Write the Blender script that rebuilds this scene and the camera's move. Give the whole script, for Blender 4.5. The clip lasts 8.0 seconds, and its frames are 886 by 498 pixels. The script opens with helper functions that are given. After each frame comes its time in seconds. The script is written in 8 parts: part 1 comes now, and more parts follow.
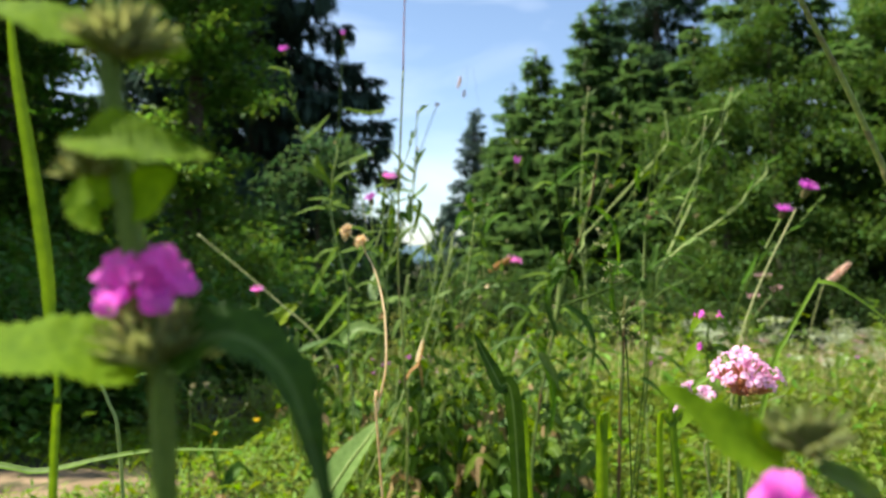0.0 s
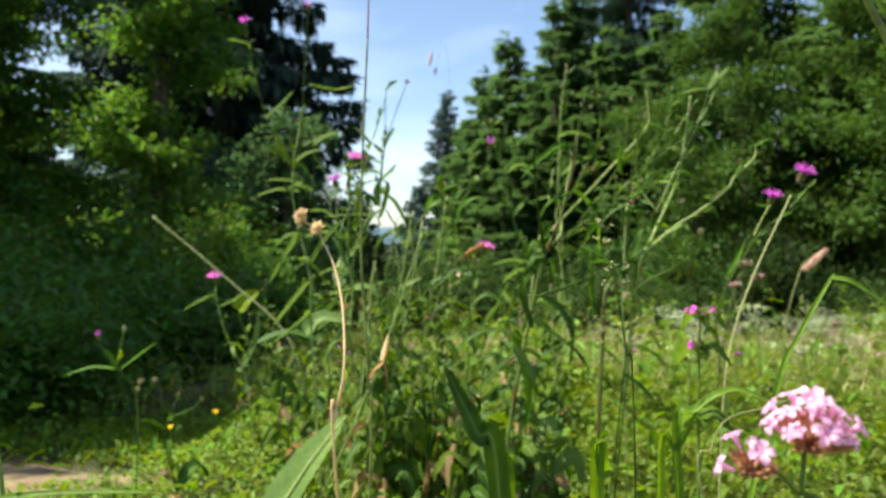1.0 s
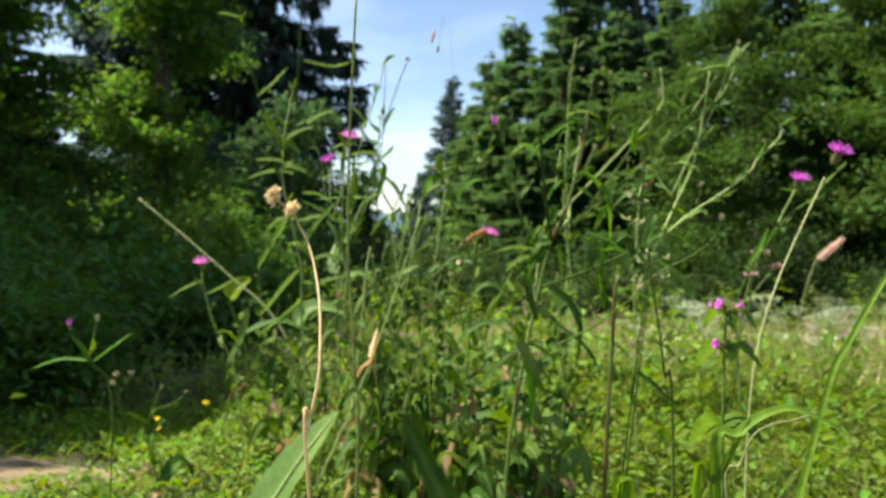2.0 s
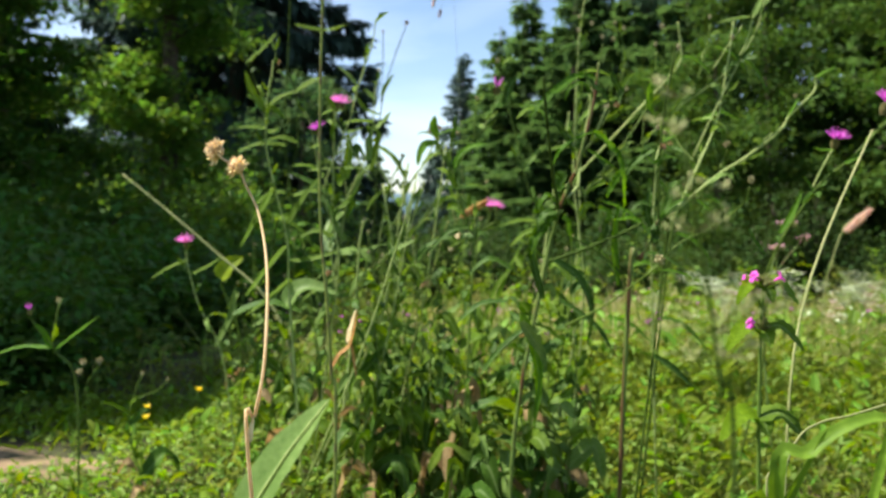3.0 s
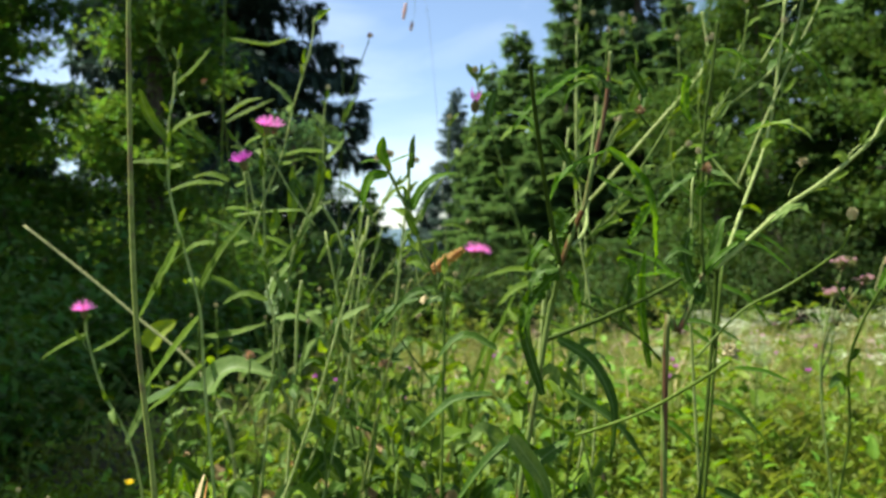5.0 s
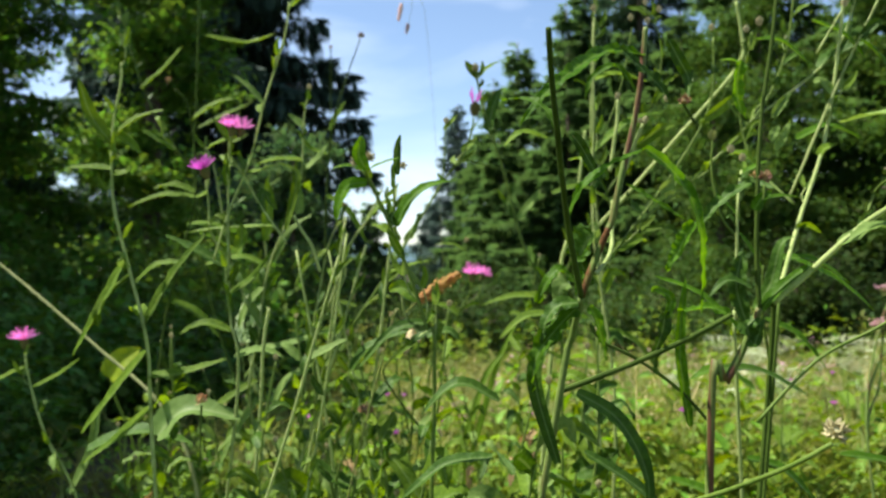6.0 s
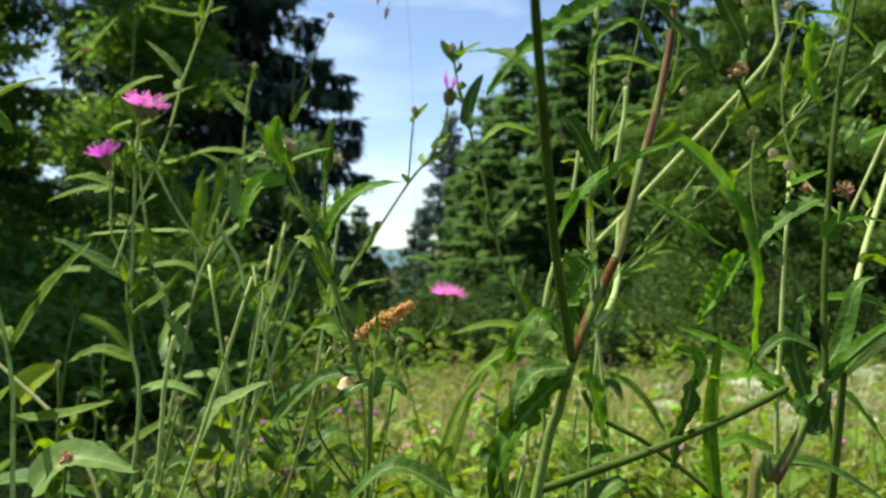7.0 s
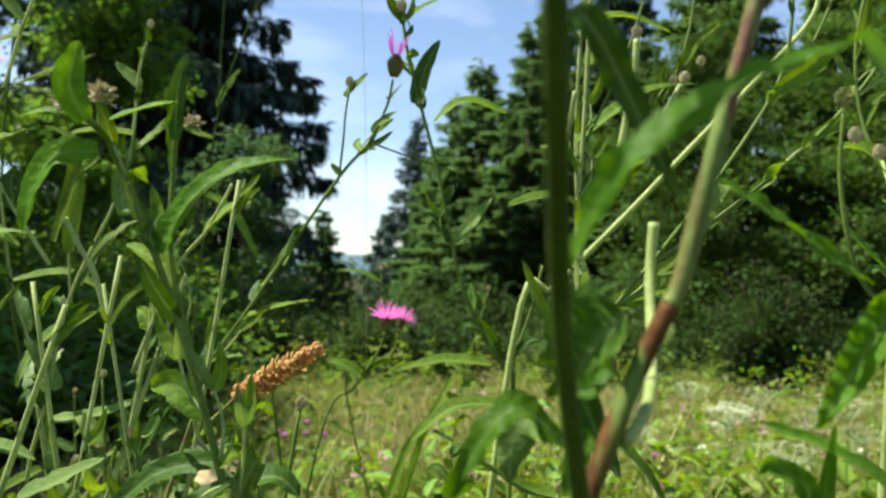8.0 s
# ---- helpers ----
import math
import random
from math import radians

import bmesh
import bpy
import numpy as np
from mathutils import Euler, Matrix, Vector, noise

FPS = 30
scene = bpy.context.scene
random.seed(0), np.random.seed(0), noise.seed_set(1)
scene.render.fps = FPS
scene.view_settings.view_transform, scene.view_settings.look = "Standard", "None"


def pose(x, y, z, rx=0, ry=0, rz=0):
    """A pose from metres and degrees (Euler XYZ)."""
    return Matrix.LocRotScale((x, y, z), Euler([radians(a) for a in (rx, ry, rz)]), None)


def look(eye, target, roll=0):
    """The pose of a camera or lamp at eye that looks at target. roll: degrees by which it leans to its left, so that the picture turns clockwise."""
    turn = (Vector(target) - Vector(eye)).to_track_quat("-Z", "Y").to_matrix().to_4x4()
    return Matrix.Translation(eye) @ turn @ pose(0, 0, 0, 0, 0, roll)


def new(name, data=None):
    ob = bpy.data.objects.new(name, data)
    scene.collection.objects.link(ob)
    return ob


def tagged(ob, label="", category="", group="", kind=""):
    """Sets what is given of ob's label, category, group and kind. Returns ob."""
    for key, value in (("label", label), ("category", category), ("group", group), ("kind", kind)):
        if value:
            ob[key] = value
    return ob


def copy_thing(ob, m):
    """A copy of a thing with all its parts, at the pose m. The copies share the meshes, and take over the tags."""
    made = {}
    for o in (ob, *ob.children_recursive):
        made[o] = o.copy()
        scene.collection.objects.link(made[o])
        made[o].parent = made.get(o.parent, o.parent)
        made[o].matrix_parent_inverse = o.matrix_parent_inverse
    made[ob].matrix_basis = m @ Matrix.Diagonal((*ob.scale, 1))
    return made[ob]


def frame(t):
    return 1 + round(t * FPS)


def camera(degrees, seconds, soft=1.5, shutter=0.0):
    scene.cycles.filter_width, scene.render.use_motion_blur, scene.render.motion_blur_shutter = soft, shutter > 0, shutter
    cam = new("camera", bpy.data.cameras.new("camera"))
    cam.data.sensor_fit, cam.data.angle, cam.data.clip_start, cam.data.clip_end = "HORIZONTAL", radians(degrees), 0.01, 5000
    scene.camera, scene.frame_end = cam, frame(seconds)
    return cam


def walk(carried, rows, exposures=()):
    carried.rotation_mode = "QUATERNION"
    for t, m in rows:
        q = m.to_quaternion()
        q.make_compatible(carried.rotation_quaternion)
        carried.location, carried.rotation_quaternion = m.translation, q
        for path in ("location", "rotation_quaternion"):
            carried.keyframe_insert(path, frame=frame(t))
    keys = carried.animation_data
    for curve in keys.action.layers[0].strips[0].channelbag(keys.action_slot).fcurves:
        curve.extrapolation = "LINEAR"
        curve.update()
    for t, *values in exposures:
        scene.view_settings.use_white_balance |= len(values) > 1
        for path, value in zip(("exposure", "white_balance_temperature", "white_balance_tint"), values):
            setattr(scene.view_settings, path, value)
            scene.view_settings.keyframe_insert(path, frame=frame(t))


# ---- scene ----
cam = camera(56.6, 8.0, soft=2.3)
cam.data.dof.use_dof, cam.data.dof.focus_distance, cam.data.dof.aperture_fstop = True, 0.37, 17.0
PATH = [
    (0, (0.002, 0.008, 0.459), (0.002, 2.007, 0.486), 0.1),
    (0.5, (0.003, 0.048, 0.464), (0.048, 2.047, 0.473), 0.2),
    (1, (0.005, 0.087, 0.465), (0.076, 2.086, 0.449), 0.4),
    (1.5, (0.008, 0.127, 0.466), (0.084, 2.126, 0.437), 0.9),
    (3, (0.038, 0.264, 0.452), (0.066, 2.262, 0.354), 0.1),
    (3.5, (0.048, 0.329, 0.45), (0.113, 2.325, 0.341), -0.5),
    (4, (0.058, 0.396, 0.455), (0.109, 2.393, 0.361), -1.1),
    (4.5, (0.069, 0.469, 0.464), (0.124, 2.467, 0.401), -1.9),
    (5, (0.078, 0.539, 0.47), (0.111, 2.539, 0.454), -1.7),
    (6.5, (0.097, 0.739, 0.479), (0.138, 2.738, 0.51), -0.6),
    (7, (0.114, 0.821, 0.487), (0.171, 2.819, 0.525), 0.7),
    (7.5, (0.128, 0.906, 0.49), (0.23, 2.902, 0.539), 1.7),
    (8, (0.135, 0.984, 0.495), (0.277, 2.978, 0.552), 1.7),
]
walk(cam, [(t, look(eye, target, roll)) for t, eye, target, roll in PATH])

# ---- sky, sun and exposure ----
SUN = Vector((-0.62, 0.08, 1.08)).normalized()
world = bpy.data.worlds.new("summer_sky")
scene.world = world
world.use_nodes = True
wn, wl = world.node_tree.nodes, world.node_tree.links
sky = wn.new("ShaderNodeTexSky")
sky.sky_type, sky.sun_disc = "NISHITA", False
sky.sun_elevation = math.asin(SUN.z)
sky.sun_rotation = math.atan2(SUN.x, SUN.y)
sky.altitude, sky.dust_density, sky.ozone_density = 600, 0.7, 1.6
wco = wn.new("ShaderNodeTexCoord")
wmap = wn.new("ShaderNodeMapping")
wmap.inputs["Scale"].default_value = (2.2, 2.2, 7.0)
wl.new(wco.outputs["Generated"], wmap.inputs["Vector"])
wnoise = wn.new("ShaderNodeTexNoise")
wnoise.inputs["Scale"].default_value, wnoise.inputs["Detail"].default_value = 1.7, 6.0
wnoise.inputs["Distortion"].default_value = 0.6
wl.new(wmap.outputs["Vector"], wnoise.inputs["Vector"])
wramp = wn.new("ShaderNodeMapRange")
wramp.inputs["From Min"].default_value, wramp.inputs["From Max"].default_value = 0.45, 0.80
wramp.inputs["To Max"].default_value = 0.4
wl.new(wnoise.outputs["Fac"], wramp.inputs["Value"])
wmix = wn.new("ShaderNodeMix")
wmix.data_type = "RGBA"
wmix.inputs["B"].default_value = (7.6, 8.2, 8.9, 1)
wl.new(wramp.outputs["Result"], wmix.inputs["Factor"])
wl.new(sky.outputs["Color"], wmix.inputs["A"])
wl.new(wmix.outputs["Result"], wn["Background"].inputs["Color"])
wn["Background"].inputs["Strength"].default_value = 0.086

sun = new("sun", bpy.data.lights.new("sun", "SUN"))
sun.data.energy, sun.data.angle, sun.data.color = 5.0, radians(0.53), (1.0, 0.95, 0.89)
sun.matrix_world = look(SUN * 50, (0, 0, 0))
scene.view_settings.exposure = 1.22


# ---- materials ----
def surface(name, low, high, rough=0.6, scale=120.0, thin=0.0, bump=0.25, vary=0.25, spots=None, metal=0.0, sheen=0.17, streak=1.0, rib=0.0, cover=0.5):
    """A matt natural surface: two colours mixed by noise at two scales, shifted from object to object and island to island;
    thin: the share of light that passes through, as in a leaf or petal."""
    m = bpy.data.materials.new(name)
    m.use_nodes = True
    n, l = m.node_tree.nodes, m.node_tree.links
    bsdf, out = n["Principled BSDF"], n["Material Output"]
    co = n.new("ShaderNodeTexCoord")
    fine, broad = n.new("ShaderNodeTexNoise"), n.new("ShaderNodeTexNoise")
    fine.inputs["Scale"].default_value, fine.inputs["Detail"].default_value = scale, 4
    broad.inputs["Scale"].default_value, broad.inputs["Detail"].default_value = scale / 9, 2
    for t in (fine, broad):
        l.new(co.outputs["Object"], t.inputs["Vector"])
    add = n.new("ShaderNodeMath")
    add.operation = "ADD"
    l.new(fine.outputs["Fac"], add.inputs[0])
    l.new(broad.outputs["Fac"], add.inputs[1])
    rng = n.new("ShaderNodeMapRange")
    rng.inputs["From Min"].default_value, rng.inputs["From Max"].default_value = 0.7, 1.3
    l.new(add.outputs[0], rng.inputs["Value"])
    mix = n.new("ShaderNodeMix")
    mix.data_type = "RGBA"
    mix.inputs["A"].default_value, mix.inputs["B"].default_value = (*low, 1), (*high, 1)
    l.new(rng.outputs["Result"], mix.inputs["Factor"])
    info, geo = n.new("ShaderNodeObjectInfo"), n.new("ShaderNodeNewGeometry")
    both = n.new("ShaderNodeMath")
    both.operation = "ADD"
    l.new(info.outputs["Random"], both.inputs[0])
    l.new(geo.outputs["Random Per Island"], both.inputs[1])
    hsv = n.new("ShaderNodeHueSaturation")
    val = n.new("ShaderNodeMapRange")
    val.inputs["From Max"].default_value = 2.0
    val.inputs["To Min"].default_value, val.inputs["To Max"].default_value = 1 - vary, 1 + vary
    l.new(both.outputs[0], val.inputs["Value"])
    l.new(val.outputs["Result"], hsv.inputs["Value"])
    hue = n.new("ShaderNodeMapRange")
    hue.inputs["To Min"].default_value, hue.inputs["To Max"].default_value = 0.5 - vary * 0.06, 0.5 + vary * 0.06
    l.new(geo.outputs["Random Per Island"], hue.inputs["Value"])
    l.new(hue.outputs["Result"], hsv.inputs["Hue"])
    l.new(mix.outputs["Result"], hsv.inputs["Color"])
    colour = hsv.outputs["Color"]
    if spots:
        blot = n.new("ShaderNodeTexNoise")
        blot.inputs["Scale"].default_value, blot.inputs["Detail"].default_value = scale / 3, 3
        grain = n.new("ShaderNodeMapping")
        grain.inputs["Scale"].default_value = (1, 1, streak)
        l.new(co.outputs["Object"], grain.inputs["Vector"])
        l.new(grain.outputs["Vector"], blot.inputs["Vector"])
        cut = n.new("ShaderNodeMapRange")
        cut.inputs["From Min"].default_value, cut.inputs["From Max"].default_value = cover, cover + 0.12
        l.new(blot.outputs["Fac"], cut.inputs["Value"])
        dab = n.new("ShaderNodeMix")
        dab.data_type = "RGBA"
        dab.inputs["B"].default_value = (*spots, 1)
        l.new(cut.outputs["Result"], dab.inputs["Factor"])
        l.new(colour, dab.inputs["A"])
        colour = dab.outputs["Result"]
    if rib:
        vein, line = n.new("ShaderNodeAttribute"), n.new("ShaderNodeMapRange")
        vein.attribute_name = "rib"
        line.inputs["From Min"].default_value, line.inputs["From Max"].default_value, line.inputs["To Max"].default_value = 0.62, 1.0, rib
        l.new(vein.outputs["Fac"], line.inputs["Value"])
        pale = n.new("ShaderNodeMix")
        pale.data_type = "RGBA"
        pale.inputs["B"].default_value = (0.24, 0.32, 0.12, 1)
        l.new(line.outputs["Result"], pale.inputs["Factor"])
        l.new(colour, pale.inputs["A"])
        colour = pale.outputs["Result"]
    l.new(colour, bsdf.inputs["Base Color"])
    bsdf.inputs["Roughness"].default_value = rough
    bsdf.inputs["Metallic"].default_value = metal
    bsdf.inputs["Specular IOR Level"].default_value = sheen
    if bump:
        bp = n.new("ShaderNodeBump")
        bp.inputs["Strength"].default_value, bp.inputs["Distance"].default_value = bump, 0.3 / scale
        l.new(fine.outputs["Fac"], bp.inputs["Height"])
        l.new(bp.outputs["Normal"], bsdf.inputs["Normal"])
    if thin:
        back, blend = n.new("ShaderNodeBsdfTranslucent"), n.new("ShaderNodeMixShader")
        warm = n.new("ShaderNodeHueSaturation")
        warm.inputs["Hue"].default_value, warm.inputs["Saturation"].default_value, warm.inputs["Value"].default_value = 0.485, 1.15, 1.7
        l.new(colour, warm.inputs["Color"])
        l.new(warm.outputs["Color"], back.inputs["Color"])
        blend.inputs["Fac"].default_value = thin
        l.new(bsdf.outputs["BSDF"], blend.inputs[1])
        l.new(back.outputs["BSDF"], blend.inputs[2])
        l.new(blend.outputs["Shader"], out.inputs["Surface"])
    return m


LEAF = surface("knapweed_leaf", (0.054, 0.112, 0.010), (0.138, 0.218, 0.023), 0.55, 300, 0.36, 0.9, 0.5, sheen=0.06, rib=0.4)
# copy of the leaf with the sun's glow put into its green
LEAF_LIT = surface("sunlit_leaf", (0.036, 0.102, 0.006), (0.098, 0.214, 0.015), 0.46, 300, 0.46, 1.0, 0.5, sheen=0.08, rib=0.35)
# deeper green for dark leaves, also painting the shade on leaves turned away
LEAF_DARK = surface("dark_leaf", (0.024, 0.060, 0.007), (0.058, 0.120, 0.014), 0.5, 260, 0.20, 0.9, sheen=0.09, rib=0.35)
LEAF_PALE = surface("downy_leaf", (0.090, 0.160, 0.030), (0.175, 0.255, 0.065), 0.6, 300, 0.30, 0.9, 0.35, sheen=0.08, rib=0.4)
LEAF_YELLOW = surface("yellowing_leaf", (0.17, 0.25, 0.015), (0.30, 0.38, 0.02), 0.5, 260, 0.45, 0.3)
BASIL = surface("hairy_basil_leaf", (0.10, 0.19, 0.006), (0.20, 0.32, 0.012), 0.7, 500, 0.5, 0.6, sheen=0.1)
STEM = surface("green_stem", (0.075, 0.135, 0.018), (0.15, 0.225, 0.042), 0.55, 700, 0.2, 0.4)
STEM_DARK = surface("dark_stem", (0.030, 0.056, 0.007), (0.062, 0.105, 0.015), 0.7, 600, 0.0, 0.3, sheen=0.08)
STEM_PALE = surface("downy_pale_stem", (0.21, 0.29, 0.075), (0.39, 0.47, 0.17), 0.6, 800, 0.2, 0.4)
STEM_BROWN = surface("streaked_brown_stem", (0.095, 0.16, 0.03), (0.17, 0.24, 0.055), 0.55, 420, 0.0, 0.4, spots=(0.105, 0.050, 0.024), streak=0.04, cover=0.50)
STEM_RUSSET = surface("russet_streaked_stem", (0.055, 0.026, 0.008), (0.120, 0.062, 0.020), 0.55, 420, 0.0, 0.4, spots=(0.100, 0.150, 0.032), sheen=0.05, streak=0.03, cover=0.50)
STRAW = surface("dry_straw", (0.58, 0.44, 0.20), (0.80, 0.66, 0.38), 0.6, 500, 0.3, 0.4)
STRAW_DARK = surface("brown_dry_grass", (0.26, 0.125, 0.035), (0.50, 0.29, 0.10), 0.65, 500, 0.1, 0.4)
WITHERED = surface("withered_leaf", (0.17, 0.115, 0.045), (0.36, 0.26, 0.12), 0.65, 260, 0.25, 0.6, 0.5)
STRAW_GREEN = surface("half_dry_culm", (0.20, 0.23, 0.075), (0.34, 0.35, 0.14), 0.55, 400, 0.0, 0.3)
CULM = surface("grass_culm", (0.12, 0.165, 0.03), (0.21, 0.25, 0.06), 0.5, 300, 0.0, 0.25, spots=(0.14, 0.125, 0.045))
PLUME = surface("pinkish_plume", (0.52, 0.34, 0.24), (0.74, 0.55, 0.42), 0.6, 400, 0.25, 0.3)
PINK = surface("knapweed_floret", (0.58, 0.16, 0.42), (0.80, 0.37, 0.62), 0.55, 400, 0.4, 0.1, 0.2)
VIOLET = surface("violet_floret", (0.48, 0.10, 0.42), (0.68, 0.24, 0.58), 0.55, 400, 0.4, 0.1, 0.15)
MAGENTA = surface("basil_petal", (0.62, 0.07, 0.46), (0.84, 0.22, 0.66), 0.55, 300, 0.45, 0.15, 0.15)
ROSE = surface("oregano_petal", (0.70, 0.36, 0.53), (0.86, 0.56, 0.70), 0.5, 600, 0.35, 0.1, 0.2)
BRACT_RED = surface("oregano_bract", (0.22, 0.11, 0.05), (0.42, 0.24, 0.11), 0.55, 500, 0.2, 0.2)
CALYX = surface("hairy_calyx", (0.11, 0.14, 0.04), (0.22, 0.235, 0.09), 0.7, 600, 0.35, 0.3, sheen=0.08)
BRACT = surface("knapweed_bract", (0.075, 0.085, 0.022), (0.20, 0.16, 0.06), 0.6, 500, 0.0, 0.4)
BUD = surface("pale_bud_scale", (0.26, 0.25, 0.11), (0.48, 0.42, 0.24), 0.6, 500, 0.1, 0.3)
WHITE = surface("white_umbel", (0.44, 0.50, 0.30), (0.64, 0.68, 0.48), 0.6, 300, 0.25, 0.1)
YELLOW = surface("yellow_petal", (0.70, 0.54, 0.02), (0.82, 0.66, 0.06), 0.5, 300, 0.25, 0.1)
DEAD = surface("withered_brown", (0.20, 0.11, 0.045), (0.54, 0.36, 0.20), 0.7, 900, 0.1, 0.4, 0.7)
GRASS = surface("meadow_grass", (0.112, 0.145, 0.030), (0.228, 0.256, 0.076), 0.6, 60, 0.36, 0.1, 0.4, sheen=0.08)
PALE_SHEATH = surface("pale_sheath", (0.24, 0.34, 0.13), (0.40, 0.50, 0.24), 0.55, 200, 0.3, 0.4)
MEADOW = surface("meadow_herb_leaf", (0.108, 0.168, 0.027), (0.232, 0.300, 0.066), 0.55, 120, 0.42, 0.2, 0.4, sheen=0.10)
GRASS_BLADE = surface("grass_blade", (0.085, 0.165, 0.013), (0.175, 0.285, 0.030), 0.5, 250, 0.45, 0.2, 0.25)
HERB = surface("low_herb_leaf", (0.094, 0.172, 0.022), (0.240, 0.350, 0.066), 0.5, 160, 0.38, 0.3, 0.4, sheen=0.12)
DOCK = surface("dock_leaf", (0.105, 0.180, 0.042), (0.190, 0.280, 0.078), 0.5, 120, 0.35, 0.4, sheen=0.12, rib=0.9)
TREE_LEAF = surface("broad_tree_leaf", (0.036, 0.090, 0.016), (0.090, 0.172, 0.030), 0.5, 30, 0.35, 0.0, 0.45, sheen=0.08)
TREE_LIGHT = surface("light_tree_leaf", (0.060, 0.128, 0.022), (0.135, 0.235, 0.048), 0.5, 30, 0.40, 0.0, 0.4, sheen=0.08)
TREE_COOL = surface("cool_green_leaf", (0.036, 0.082, 0.018), (0.082, 0.142, 0.030), 0.55, 30, 0.3, 0.0, 0.35, sheen=0.05)
TREE_BLUE = surface("bluish_tree_leaf", (0.042, 0.090, 0.030), (0.092, 0.160, 0.058), 0.5, 30, 0.40, 0.0, 0.5, sheen=0.08)
# leaf green darkened to hold the shadow at the foot of the trees
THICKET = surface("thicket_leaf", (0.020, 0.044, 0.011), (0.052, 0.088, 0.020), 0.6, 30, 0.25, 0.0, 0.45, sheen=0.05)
# spruce needles, lightened towards blue so the colour holds some haze
NEEDLE = surface("spruce_needle", (0.030, 0.060, 0.045), (0.070, 0.115, 0.078), 0.6, 20, 0.12, 0.0, 0.35, sheen=0.1)
# needles of the far spruces, paled and blued to carry the distance haze
HAZED_NEEDLE = surface("hazed_spruce_needle", (0.060, 0.100, 0.084), (0.100, 0.145, 0.114), 0.7, 20, 0.1, 0.0, 0.2, sheen=0.05)
FIR = surface("fir_needle", (0.040, 0.088, 0.028), (0.080, 0.138, 0.042), 0.6, 20, 0.48, 0.0, 0.25, sheen=0.05)
DARK_FIR = surface("dark_fir_needle", (0.030, 0.068, 0.036), (0.064, 0.115, 0.052), 0.6, 20, 0.2, 0.0, 0.3, sheen=0.05)
BARK = surface("tree_bark", (0.05, 0.038, 0.028), (0.13, 0.10, 0.075), 0.85, 14, 0.0, 0.6)
SOIL = surface("soil_and_litter", (0.026, 0.030, 0.010), (0.058, 0.060, 0.020), 0.9, 24, 0.0, 0.6, spots=(0.070, 0.050, 0.028))
DIRT = surface("trodden_path", (0.17, 0.118, 0.062), (0.29, 0.205, 0.115), 0.9, 60, 0.0, 0.9, spots=(0.09, 0.08, 0.035))
DUSTY = surface("fading_oregano", (0.36, 0.20, 0.19), (0.58, 0.38, 0.40), 0.6, 300, 0.3, 0.1)
# woodland colour shifted to blue, which paints the haze over the hill
HILL = surface("hazed_wooded_hill", (0.06, 0.11, 0.13), (0.09, 0.14, 0.15), 0.95, 0.05, 0.0, 0.0)


# ---- helpers for shapes ----
def root(name, base, label, category, group="", kind=""):
    ob = new(name)
    ob.location = base
    ob.empty_display_size = 0.02
    return tagged(ob, label, category, group, kind)


def top_of(ob):
    while ob.parent:
        ob = ob.parent
    return ob


def mesh_of(name, bm, material, smooth=True):
    me = bpy.data.meshes.new(name)
    bm.to_mesh(me)
    bm.free()
    me.materials.append(material)
    if smooth:
        me.polygons.foreach_set("use_smooth", [True] * len(me.polygons))
    return me


def part(name, bm, material, parent, label=""):
    """Links a bmesh, drawn in world metres, as one mesh under a thing or a part."""
    bmesh.ops.translate(bm, verts=bm.verts, vec=-top_of(parent).location)
    ob = new(name, mesh_of(name, bm, material))
    ob.parent = parent
    return tagged(ob, label)


def piece(name, me, m, parent, label=""):
    """Links shared mesh data at the world pose m under a thing or a part."""
    ob = new(name, me)
    ob.parent = parent
    ob.matrix_basis = Matrix.Translation(-top_of(parent).location) @ m if parent.parent is None or parent.data is not None else m
    return tagged(ob, label)


def raw(name, verts, faces, material, label, category, kind="stuff", smooth=True):
    me = bpy.data.meshes.new(name)
    me.from_pydata(verts, [], faces)
    me.materials.append(material)
    if smooth:
        me.polygons.foreach_set("use_smooth", [True] * len(me.polygons))
    return tagged(new(name, me), label, category, "", kind)


def spline(pts, n=6):
    pts = [Vector(p) for p in pts]
    if len(pts) < 3:
        return [pts[0].lerp(pts[-1], i / n) for i in range(n + 1)]
    out = []
    for i in range(len(pts) - 1):
        a, b = pts[max(i - 1, 0)], pts[i]
        c, d = pts[i + 1], pts[min(i + 2, len(pts) - 1)]
        for k in range(n):
            t = k / n
            out.append(0.5 * (2 * b + (c - a) * t + (2 * a - 5 * b + 4 * c - d) * t * t + (3 * b - a - 3 * c + d) * t ** 3))
    out.append(pts[-1])
    return out


def tube(bm, pts, r0, r1, sides=7, n=6, knots=0.0):
    """A tapered round stem through the points; knots: swelling along it."""
    line = spline(pts, n)
    rings, side = [], Vector((1, 0.13, 0.07))
    for i, p in enumerate(line):
        way = (line[min(i + 1, len(line) - 1)] - line[max(i - 1, 0)]).normalized()
        side = (side - way * side.dot(way)).normalized()
        up = way.cross(side)
        f = i / (len(line) - 1)
        r = r0 + (r1 - r0) * f
        if knots:
            r *= 1 + knots * noise.noise(p * 90)
        rings.append([bm.verts.new(p + (side * math.cos(a) + up * math.sin(a)) * r) for a in (2 * math.pi * k / sides for k in range(sides))])
    for a, b in zip(rings, rings[1:]):
        for k in range(sides):
            bm.faces.new((a[k], a[(k + 1) % sides], b[(k + 1) % sides], b[k]))
    bm.faces.new(rings[0][::-1])
    bm.faces.new(rings[-1])


